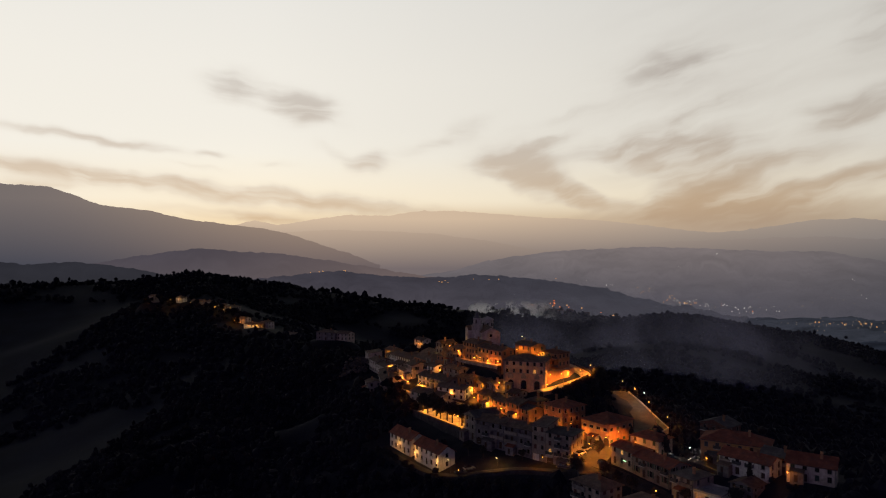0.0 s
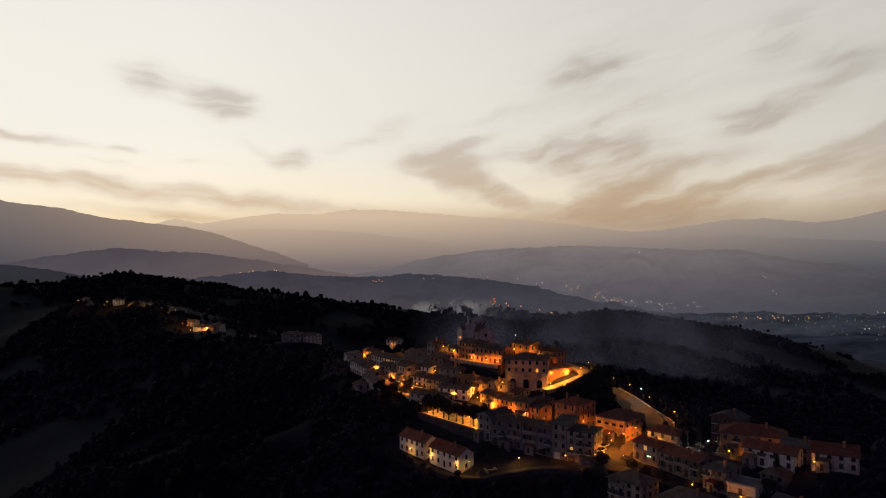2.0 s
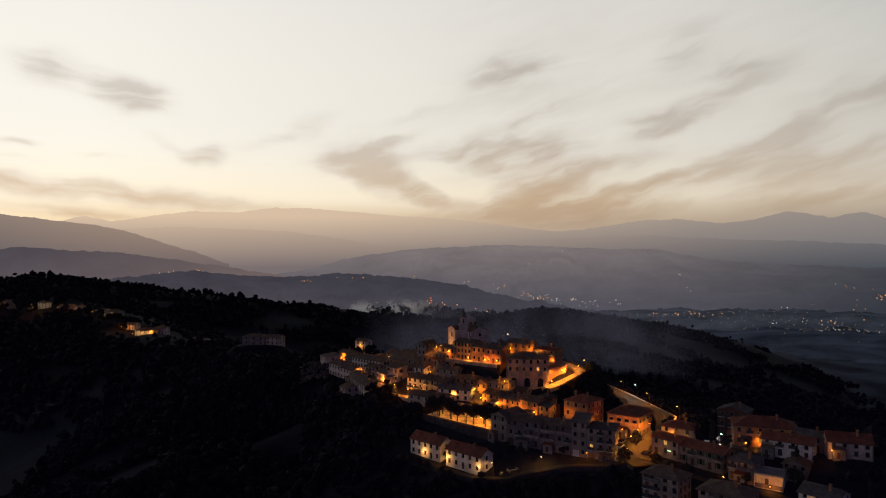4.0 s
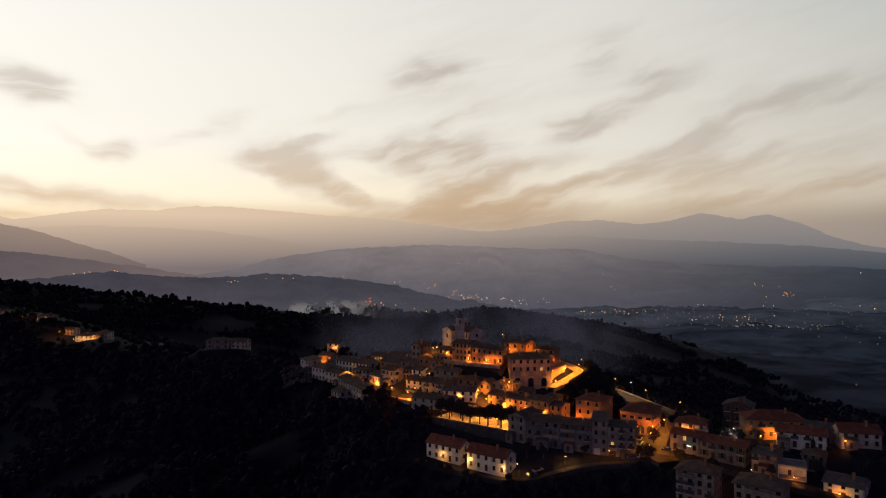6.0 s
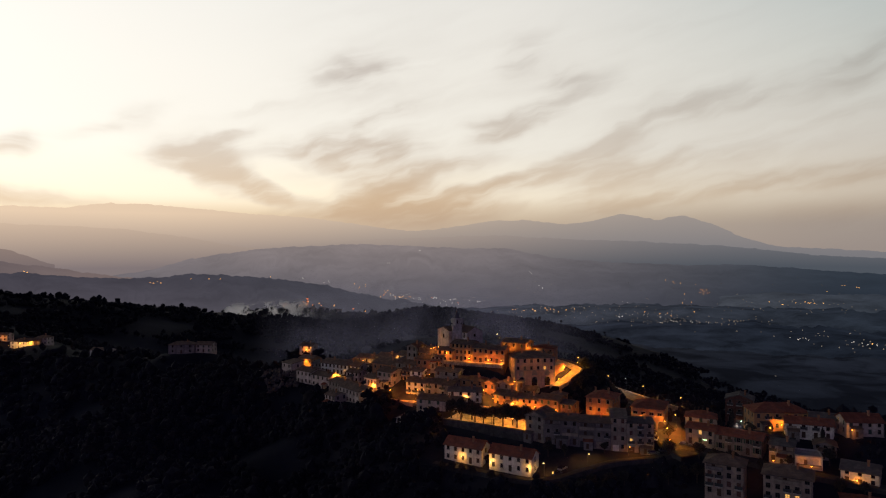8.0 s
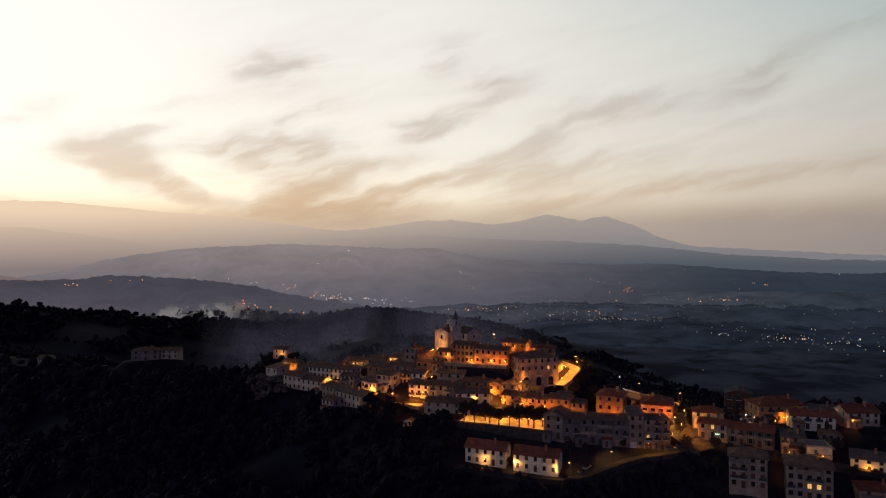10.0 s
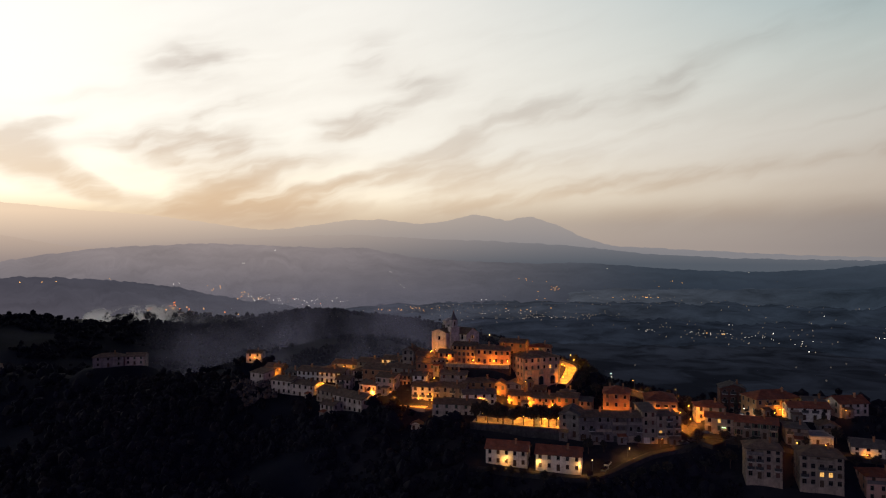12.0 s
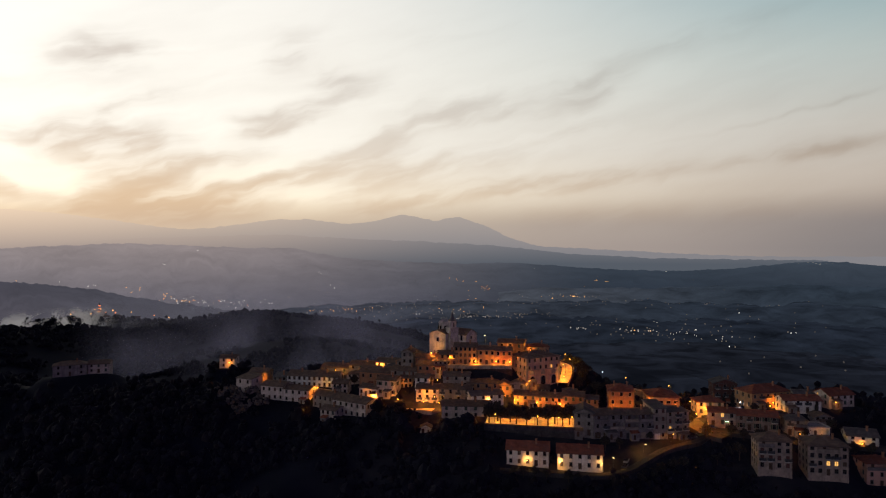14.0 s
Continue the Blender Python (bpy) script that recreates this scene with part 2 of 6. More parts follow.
TAN = material("tan_plaster", (0.33, 0.26, 0.215), 0.9, 0.22, 4.0, 20.0, 0.3, stain=(0.18, 0.14, 0.12), per_thing=0.38)
PALACE = material("russet_plaster", (0.40, 0.255, 0.19), 0.9, 0.2, 4.0, 20.0, 0.3, stain=(0.24, 0.16, 0.125))
CHURCH_STONE = material("pale_church_stone", (0.42, 0.365, 0.35), 0.95, 0.22, 2.5, 30.0, 0.8, stain=(0.22, 0.19, 0.185))
DARK_WOOD = material("dark_boarding", (0.10, 0.05, 0.04), 0.8, 0.25, 1.0, 30.0, 0.4)
CONCRETE = material("concrete", (0.34, 0.32, 0.30), 0.9, 0.15, 4.0, 25.0, 0.3, stain=(0.2, 0.19, 0.18))
BUFF = material("buff_render", (0.30, 0.225, 0.185), 0.9, 0.22, 4.0, 20.0, 0.3, stain=(0.18, 0.135, 0.115))
PINK = material("pink_plaster", (0.48, 0.27, 0.22), 0.9, 0.15, 4.0, 20.0, 0.25, stain=(0.3, 0.18, 0.15))
TILE_RED = tile_material("red_roof_tiles", (0.26, 0.085, 0.05))
TILE_OLD = tile_material("old_roof_tiles", (0.17, 0.115, 0.085))
TILE_GREY = tile_material("grey_roof_tiles", (0.12, 0.105, 0.10))
LEAD = material("lead_sheet", (0.10, 0.09, 0.10), 0.5, 0.15, 2.0, 20.0, 0.2)
ASPHALT = material("asphalt", (0.052, 0.047, 0.043), 0.85, 0.25, 5.0, 40.0, 0.3, stain=(0.032, 0.029, 0.027))
TERRACE_WALL = material("dark_terrace_brick", (0.075, 0.042, 0.036), 0.95, 0.3, 2.0, 30.0, 0.8, stain=(0.035, 0.024, 0.024))
# wall stone in a near-black tone
NEAR_BLACK_STONE = material("near_black_stone", (0.055, 0.05, 0.05), 0.95, 0.3, 2.0, 30.0, 0.8, stain=(0.03, 0.028, 0.03))
PAVING = material("stone_paving", (0.34, 0.27, 0.20), 0.85, 0.2, 3.0, 30.0, 0.4, stain=(0.14, 0.115, 0.095))
WOOD = material("dark_wood", (0.07, 0.045, 0.03), 0.7, 0.2, 0.6, 40.0, 0.3)
GREEN_WOOD = material("green_shutters", (0.045, 0.065, 0.05), 0.7, 0.2, 0.6, 40.0, 0.3)
FRAME = material("window_surround", (0.20, 0.17, 0.15), 0.85, 0.15, 1.0, 30.0, 0.2)
METAL = material("dark_metal", (0.06, 0.06, 0.06), 0.5, 0.15, 1.0, 30.0, 0.1, metal=0.6)
BARK = material("bark", (0.06, 0.045, 0.033), 0.95, 0.3, 0.5, 40.0, 0.8)
GLASS = glass_material("window_glass", (0.012, 0.013, 0.016))
LIT = glow("lit_window", (1.0, 0.52, 0.14), 0.95)
SODIUM = glow("sodium_bulb", (1.0, 0.42, 0.06), 9.0)
WARM = glow("warm_bulb", (1.0, 0.72, 0.30), 10.0)
COOL = glow("cool_bulb", (0.85, 1.0, 0.92), 10.0)
SIGN = glow("sign_face", (0.45, 1.0, 0.62), 2.6)


def leaf_material(name, colour):
    m = material(name, colour, 0.8, 0.35, 6.0, 12.0, 0.0)
    t = m.node_tree
    bsdf = t.nodes["Principled BSDF"]
    rnd = node(t, "ShaderNodeNewGeometry").outputs["Random Per Island"]
    old = bsdf.inputs["Base Color"].links[0].from_socket
    put(t, bsdf.inputs["Base Color"], mixc(t, 1.0, old, ramp(t, rnd, [(0.0, (0.5, 0.5, 0.5)), (0.7, (1.0, 0.95, 0.9)), (1.0, (1.5, 1.1, 0.7))]), "MULTIPLY"))
    return m


LEAVES = leaf_material("foliage", (0.040, 0.040, 0.034))
SHRUB = leaf_material("pale_shrubs", (0.115, 0.10, 0.095))
# woods darkened and blued in the base colour to carry dusk shade
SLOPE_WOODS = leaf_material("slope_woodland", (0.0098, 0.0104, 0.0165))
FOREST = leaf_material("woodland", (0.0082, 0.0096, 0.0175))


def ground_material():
    # the bluish near-black base stands in for shade on the hillside
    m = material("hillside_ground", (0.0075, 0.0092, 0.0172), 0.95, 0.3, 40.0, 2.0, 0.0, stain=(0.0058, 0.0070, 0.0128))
    t = m.node_tree
    bsdf = t.nodes["Principled BSDF"]
    where = node(t, "ShaderNodeTexCoord").outputs["Object"]
    fields = node(t, "ShaderNodeTexVoronoi")
    put(t, fields.inputs["Vector"], where)
    fields.inputs["Scale"].default_value = 0.009
    old = bsdf.inputs["Base Color"].links[0].from_socket
    put(t, bsdf.inputs["Base Color"], mixc(t, 1.0, old, ramp(t, fields.outputs["Color"], [(0.0, 0.8), (0.7, 1.0), (0.86, 1.1), (0.9, 1.25), (1.0, 1.35)]), "MULTIPLY"))
    # gardens and trodden verges among the houses
    old = bsdf.inputs["Base Color"].links[0].from_socket
    gap = node(t, "ShaderNodeVectorMath", operation="DISTANCE")
    put(t, gap.inputs[0], where)
    gap.inputs[1].default_value = (25.0, 260.0, 35.0)
    verge = noisen(t, where, 0.12, 5.0, 0.65, 0.4)
    near = mathn(t, "MULTIPLY", span(t, gap.outputs["Value"], 130.0, 60.0), span(t, verge.outputs["Fac"], 0.35, 0.65, 0.4, 1.0))
    put(t, bsdf.inputs["Base Color"], mixc(t, near, old, (0.027, 0.025, 0.026)))
    return m


GROUND = ground_material()

# ---------------------------------------------------------------- mesh helpers


class Shape:
    """Collects vertices and faces for one mesh."""

    def __init__(self):
        self.v, self.f = [], []

    def quad(self, *points):
        n = len(self.v)
        self.v += [tuple(p) for p in points]
        self.f.append(tuple(range(n, n + len(points))))

    def box(self, x0, x1, y0, y1, z0, z1):
        n = len(self.v)
        self.v += [(x, y, z) for z in (z0, z1) for x, y in ((x0, y0), (x1, y0), (x1, y1), (x0, y1))]
        self.f += [tuple(n + i for i in q) for q in ((3, 2, 1, 0), (4, 5, 6, 7), (0, 1, 5, 4), (1, 2, 6, 5), (2, 3, 7, 6), (3, 0, 4, 7))]

    def ring(self, profile, sides=8, cx=0.0, cy=0.0, turn=0.0):
        """A turned body: (radius, z) pairs from the foot up."""
        n = len(self.v)
        for r, z in profile:
            self.v += [(cx + r * math.cos(turn + 2 * math.pi * i / sides), cy + r * math.sin(turn + 2 * math.pi * i / sides), z) for i in range(sides)]
        for j in range(len(profile) - 1):
            for i in range(sides):
                k = (i + 1) % sides
                self.f.append((n + j * sides + i, n + j * sides + k, n + (j + 1) * sides + k, n + (j + 1) * sides + i))
        self.f.append(tuple(n + (len(profile) - 1) * sides + i for i in range(sides)))

    def tube(self, a, b, r0, r1, sides=6):
        a, b = Vector(a), Vector(b)
        q = (b - a).to_track_quat("Z", "Y")
        n = len(self.v)
        for p, r in ((a, r0), (b, r1)):
            self.v += [tuple(p + q @ Vector((r * math.cos(2 * math.pi * i / sides), r * math.sin(2 * math.pi * i / sides), 0))) for i in range(sides)]
        for i in range(sides):
            k = (i + 1) % sides
            self.f.append((n + i, n + k, n + sides + k, n + sides + i))
        self.f.append(tuple(n + sides + i for i in range(sides)))

    def mesh(self, name, mat, smooth=False):
        me = bpy.data.meshes.new(name)
        me.from_pydata(self.v, [], self.f)
        me.materials.append(mat)
        if smooth:
            me.shade_smooth()
        me.update()
        return me


def part(name, data, parent=None, m=None, label=""):
    ob = new(name, data)
    if parent is not None:
        ob.parent = parent
    if m is not None:
        ob.matrix_local = m
    if label:
        tagged(ob, label)
    return ob


def thing(name, label, category, m=None, group="", kind=""):
    ob = new(name)
    ob.empty_display_size = 0.5
    if m is not None:
        ob.matrix_world = m
    return tagged(ob, label, category, group, kind)


# ---------------------------------------------------------------- the lie of the land
SPINE = [(130, 150, 30), (100, 180, 36), (47, 215, 31), (20, 288, 42), (13, 316, 50), (-20, 360, 37), (-60, 420, 30), (-90, 492, 27), (-150, 600, 28), (-237, 740, 34), (-330, 900, 46), (-430, 1175, 54)]
FAR_RIDGE = [(-1100, 950, 5), (-700, 1080, 36), (-430, 1175, 56), (-250, 1180, 27), (-60, 1200, -4), (236, 1424, -34)]
EAST_SPUR = [(110, 235, 22), (180, 275, -20), (300, 325, -62), (540, 415, -105)]
EAST_HILL = [(120, 620, -25), (300, 900, -25), (395, 1150, -12), (560, 1180, -45), (760, 1160, -90)]
STREETS = [(-12, 250, 23.5), (2, 228, 23.3), (-30, 240, 13), (-20, 215, 9), (18, 222, 27), (38, 216, 28.6), (47, 211, 30.6), (22, 236, 30.2), (0, 266, 32.0), (8, 258, 32.0), (12, 276, 35.3),
           (-15, 307, 34.2), (-4, 297, 36), (-21, 297, 27.5), (-34, 330, 30.2), (-22, 317, 33.2), (-43, 378, 31.2), (-26, 366, 35.6), (-46, 398, 33), (-16, 324, 38)]
TERRACES = [(0, 328, 47), (12, 318, 51), (14, 306, 49.6), (26, 296, 49.6), (26, 284, 41.3), (45, 280, 41.3), (45, 298, 51), (62, 286, 45.5), (66, 262, 34), (40, 247, 33.2), (54, 236, 32.3),
            (66, 226, 32.5), (60, 204, 31.2), (88, 210, 34.5), (88, 192, 35.5), (98, 178, 36.5), (65, 188, 29.5), (55, 177, 20), (50, 193, 19.5), (78, 170, 29.5), (80, 275, 33.5), (81, 312, 32)]
SLOPES = [(-60, 300, 6), (-72, 350, 8), (-65, 240, -4), (0, 195, 8), (38, 165, 12), (20, 205, 14), (60, 330, 33), (100, 285, 24), (22, 350, 40), (-18, 395, 31), (110, 240, 28), (-5, 240, 22), (30, 200, 18), (42, 189, 17), (46, 181, 16.5), (50, 170, 16), (37, 200, 17)]


LEVELS = []       # ground levels that the houses and roads ask for, as they are built


def ridge_height(x, y, line, slope, round_off):
    best = np.full(np.shape(x), -1e4)
    for (x0, y0, z0), (x1, y1, z1) in zip(line, line[1:]):
        dx, dy = x1 - x0, y1 - y0
        s = np.clip(((x - x0) * dx + (y - y0) * dy) / (dx * dx + dy * dy), 0, 1)
        d = np.hypot(x - x0 - s * dx, y - y0 - s * dy)
        best = np.maximum(best, z0 + s * (z1 - z0) - slope * (np.sqrt(d * d + round_off ** 2) - round_off))
    return best


def broad(x, y):
    far = np.hypot(x - 20, y - 260)
    low = -150 + 8 * np.sin(x / 310) * np.cos(y / 270)
    shapes = (ridge_height(x, y, SPINE, 0.36, 18), ridge_height(x, y, FAR_RIDGE, 0.26, 90), ridge_height(x, y, EAST_HILL, 0.24, 70), ridge_height(x, y, EAST_SPUR, 0.22, 50), low)
    k = 9.0
    top = np.maximum.reduce(shapes)
    h = top + k * np.log(sum(np.exp(np.clip((s - top) / k, -50, 0)) for s in shapes))
    wave = 2.5 * np.sin(x / 37 + 1.3 * np.sin(y / 51)) * np.cos(y / 43) + 5 * np.sin(x / 120 + 2) * np.sin(y / 140)
    return h + wave * np.clip((far - 90) / 150, 0, 1)


def land(x, y):
    x, y = np.asarray(x, float), np.asarray(y, float)
    shape = x.shape
    x, y = x.ravel(), y.ravel()
    h = broad(x, y)
    up, weight = np.zeros_like(h), np.full_like(h, 0.12)
    close = np.flatnonzero((np.abs(x) < 420) & (y > 60) & (y < 960))
    cx, cy = x[close], y[close]
    for group, spread, far_share, reach in ((LEVELS, 4.0, 0.0, 14.0), (STREETS + TERRACES + SLOPES, 9.0, 0.25, 80.0)):
        if not group:
            continue
        p = np.array(group, float)
        gap = p[:, 2] - broad(p[:, 0], p[:, 1])
        for (px, py, _), g in zip(group, gap):
            k = np.flatnonzero((np.abs(cx - px) < reach) & (np.abs(cy - py) < reach))
            if not len(k):
                continue
            d = (cx[k] - px) ** 2 + (cy[k] - py) ** 2
            w = (3.0 if far_share == 0 else 1.0) * np.exp(-d / (2 * spread ** 2)) + far_share * np.exp(-d / (2 * 22.0 ** 2))
            up[close[k]] += w * g
            weight[close[k]] += w
    return (h + up / weight).reshape(shape)


def land_at(x, y):
    return float(land(np.array([x]), np.array([y]))[0])


def build_ground():
    turns = 320
    radii = list(np.arange(0, 170, 2.6))
    while radii[-1] < 4850:
        radii.append(radii[-1] * 1.028 + 0.5)
    r, a = np.meshgrid(np.array(radii), np.arange(turns) * 2 * math.pi / turns, indexing="ij")
    x, y = 20 + r * np.sin(a), 262 + r * np.cos(a)
    z = land(x, y)
    z = z - np.clip((r - 700) / 300, 0, 1) * np.clip((-100 - z) / 30, 0, 1) * 45 - np.clip((r - 1700) / 2000, 0, 1) * 60
    verts = np.stack([x, y, z], -1).reshape(-1, 3)
    n = len(radii)
    faces = []
    for i in range(n - 1):
        for j in range(turns):
            k = (j + 1) % turns
            faces.append((i * turns + j, i * turns + k, (i + 1) * turns + k, (i + 1) * turns + j))
    me = bpy.data.meshes.new("ground")
    me.from_pydata(verts.tolist(), [], faces)
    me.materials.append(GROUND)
    me.shade_smooth()
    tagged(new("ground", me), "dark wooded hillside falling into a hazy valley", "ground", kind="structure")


# ---------------------------------------------------------------- the distance
EYE_MID = (-112.0, 40.0, 100.0)


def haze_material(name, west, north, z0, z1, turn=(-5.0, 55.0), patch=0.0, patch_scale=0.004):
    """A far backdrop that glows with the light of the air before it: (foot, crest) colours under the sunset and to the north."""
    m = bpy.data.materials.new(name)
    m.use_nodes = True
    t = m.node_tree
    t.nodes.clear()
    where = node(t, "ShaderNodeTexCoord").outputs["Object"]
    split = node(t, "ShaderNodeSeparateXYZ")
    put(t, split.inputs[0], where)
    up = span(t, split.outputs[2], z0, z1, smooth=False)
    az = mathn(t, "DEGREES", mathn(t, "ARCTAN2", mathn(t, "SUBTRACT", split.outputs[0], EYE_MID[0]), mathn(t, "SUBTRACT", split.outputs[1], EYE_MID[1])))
    # air haze and sunset warmth painted into the emission by height and azimuth
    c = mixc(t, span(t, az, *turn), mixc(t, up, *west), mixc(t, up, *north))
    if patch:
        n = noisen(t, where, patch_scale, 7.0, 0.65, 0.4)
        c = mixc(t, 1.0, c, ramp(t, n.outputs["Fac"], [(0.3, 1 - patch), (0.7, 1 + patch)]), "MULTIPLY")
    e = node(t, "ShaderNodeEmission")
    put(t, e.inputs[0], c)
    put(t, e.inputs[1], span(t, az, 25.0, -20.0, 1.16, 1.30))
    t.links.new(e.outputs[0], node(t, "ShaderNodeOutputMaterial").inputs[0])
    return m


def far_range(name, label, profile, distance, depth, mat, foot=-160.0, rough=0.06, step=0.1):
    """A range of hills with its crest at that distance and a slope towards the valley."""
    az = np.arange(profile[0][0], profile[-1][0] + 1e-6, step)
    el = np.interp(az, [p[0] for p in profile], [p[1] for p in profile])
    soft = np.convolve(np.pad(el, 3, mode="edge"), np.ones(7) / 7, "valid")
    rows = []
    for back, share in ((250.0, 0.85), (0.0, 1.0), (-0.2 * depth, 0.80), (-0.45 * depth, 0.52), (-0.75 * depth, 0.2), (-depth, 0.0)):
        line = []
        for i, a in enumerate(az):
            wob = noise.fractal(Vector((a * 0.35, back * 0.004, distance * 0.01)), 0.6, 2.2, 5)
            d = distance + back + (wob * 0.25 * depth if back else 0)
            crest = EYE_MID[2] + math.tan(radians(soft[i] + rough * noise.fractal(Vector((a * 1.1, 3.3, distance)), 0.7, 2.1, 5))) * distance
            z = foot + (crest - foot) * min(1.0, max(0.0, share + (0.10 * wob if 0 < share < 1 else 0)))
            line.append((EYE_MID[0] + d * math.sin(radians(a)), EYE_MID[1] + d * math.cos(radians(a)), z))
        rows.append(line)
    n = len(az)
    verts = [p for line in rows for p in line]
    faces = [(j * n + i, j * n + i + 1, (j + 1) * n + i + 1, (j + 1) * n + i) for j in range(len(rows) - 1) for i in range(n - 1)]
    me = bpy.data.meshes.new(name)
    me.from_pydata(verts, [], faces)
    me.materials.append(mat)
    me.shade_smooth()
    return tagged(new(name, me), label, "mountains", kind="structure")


WEST_MOUNTAIN = [(-75, 3.5), (-60, 4.6), (-48, 5.2), (-40, 4.5), (-36, 5.0), (-32.7, 4.94), (-31.5, 4.96), (-29.5, 4.85), (-28, 4.32), (-26.1, 3.6), (-22.9, 3.29), (-19.9, 2.62), (-15.5, 2.12), (-12.3, 1.67), (-9.5, 0.72), (-6.6, -0.2), (-4, -1.2)]
CENTRAL_RANGE = [(-20, 2.0), (-16, 2.21), (-14.6, 2.6), (-12.8, 2.19), (-9.5, 2.75), (-6.6, 3.16), (-3.7, 3.03), (-0.8, 3.47), (2.1, 3.52), (5.6, 3.26), (9.9, 2.89), (14.6, 2.6), (18.7, 2.09), (23, 1.49), (25.5, 1.61), (30.3, 2.32),
                 (33.2, 2.4), (36.5, 2.04), (38.6, 2.21), (41.2, 2.87), (42.6, 2.57), (44.1, 2.27), (45.9, 2.7), (48.4, 1.89), (50.4, 0.85), (53.1, 0.1), (57, -0.1), (64.3, -0.5), (70, -0.7), (95, -0.7), (120, -0.4)]
MIDDLE_RIDGE = [(-4, -2.6), (2.4, -1.72), (5.4, -0.83), (8.3, -0.34), (12.1, 0.09), (15.8, 0.23), (18.7, 0.4), (23.5, 0.2), (28.4, 0.0), (31.7, 0.0), (35.1, -0.72), (38.3, -1.05), (41.9, -1.22), (46.3, -1.38), (50.1, -1.28),
                (54.9, -1.61), (59.5, -1.88), (64, -1.94), (68.3, -1.67), (71.5, -1.32), (73.6, -1.08), (76, -1.15), (78.4, -1.41), (84, -1.2), (95, -1.0), (120, -1.2)]
SOFT_RIDGE = [(-45, -1.2), (-33, -1.6), (-26.9, -1.01), (-24.2, -0.59), (-21.3, -0.1), (-18.6, 0.27), (-15.6, -0.01), (-12.4, -0.2), (-9.1, -0.64), (-5.2, -1.23), (-1.3, -1.92), (1.6, -2.31), (5, -3.0)]
WEST_SPUR = [(-60, -0.2), (-45, -0.5), (-36, -0.6), (-31.7, -0.77), (-29.9, -1.0), (-27.2, -0.81), (-24.9, -1.05), (-22, -1.53), (-19.9, -2.11), (-16, -3.2)]
NEAR_HILLS = [(-24, -3.2), (-14.9, -2.63), (-12.1, -2.18), (-9.3, -1.96), (-6.4, -1.68), (-3.5, -2.03), (-0.5, -2.23), (2.3, -2.3), (5.5, -2.03), (8.3, -2.16), (12, -2.5), (15.7, -3.05), (20.5, -4.2), (25.4, -5.2), (30, -6.0)]

INNER_RANGE = [(-17, 1.0), (-13.6, 1.55), (-8, 1.85), (-3, 1.7), (0.5, 1.55), (5, 0.95), (8.7, 0.25), (13, -0.3), (18, -1.0)]
LOW_RANGE = [(8, -0.6), (14, 0.25), (20, 0.75), (25, 0.95), (31, 1.1), (37, 0.75), (43, 0.55), (49, 0.2), (55, -0.5), (62, -0.9), (75, -1.0)]
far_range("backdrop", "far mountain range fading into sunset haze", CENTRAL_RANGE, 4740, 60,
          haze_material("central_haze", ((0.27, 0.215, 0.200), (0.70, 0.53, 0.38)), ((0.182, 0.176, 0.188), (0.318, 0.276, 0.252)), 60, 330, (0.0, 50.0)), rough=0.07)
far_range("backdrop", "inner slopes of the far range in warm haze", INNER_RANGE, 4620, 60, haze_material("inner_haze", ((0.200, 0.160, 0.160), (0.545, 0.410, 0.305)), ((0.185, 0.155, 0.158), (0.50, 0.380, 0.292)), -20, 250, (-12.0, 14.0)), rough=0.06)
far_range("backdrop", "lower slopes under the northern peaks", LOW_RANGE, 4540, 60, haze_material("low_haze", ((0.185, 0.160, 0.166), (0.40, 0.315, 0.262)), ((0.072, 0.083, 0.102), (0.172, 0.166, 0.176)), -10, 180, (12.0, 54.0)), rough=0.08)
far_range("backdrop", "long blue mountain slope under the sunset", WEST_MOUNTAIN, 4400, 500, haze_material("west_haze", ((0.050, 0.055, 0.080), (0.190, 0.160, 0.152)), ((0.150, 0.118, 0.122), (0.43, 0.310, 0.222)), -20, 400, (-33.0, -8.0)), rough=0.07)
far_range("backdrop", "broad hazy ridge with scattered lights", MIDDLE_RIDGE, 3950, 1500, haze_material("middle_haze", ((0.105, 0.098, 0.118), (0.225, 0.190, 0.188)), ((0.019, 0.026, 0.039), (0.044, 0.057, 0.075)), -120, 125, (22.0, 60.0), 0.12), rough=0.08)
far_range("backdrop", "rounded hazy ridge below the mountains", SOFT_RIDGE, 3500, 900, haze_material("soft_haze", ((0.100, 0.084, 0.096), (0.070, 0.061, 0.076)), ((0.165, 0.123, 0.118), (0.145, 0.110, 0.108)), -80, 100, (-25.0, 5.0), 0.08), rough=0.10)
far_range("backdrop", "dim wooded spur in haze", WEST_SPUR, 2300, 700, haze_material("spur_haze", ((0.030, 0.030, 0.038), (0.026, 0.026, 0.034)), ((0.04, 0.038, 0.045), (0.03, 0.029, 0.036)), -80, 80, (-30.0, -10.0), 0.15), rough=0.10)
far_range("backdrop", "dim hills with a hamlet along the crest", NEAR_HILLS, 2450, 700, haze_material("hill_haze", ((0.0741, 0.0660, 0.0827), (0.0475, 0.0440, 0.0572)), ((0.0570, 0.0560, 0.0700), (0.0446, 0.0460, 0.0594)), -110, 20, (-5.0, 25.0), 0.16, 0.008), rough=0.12)


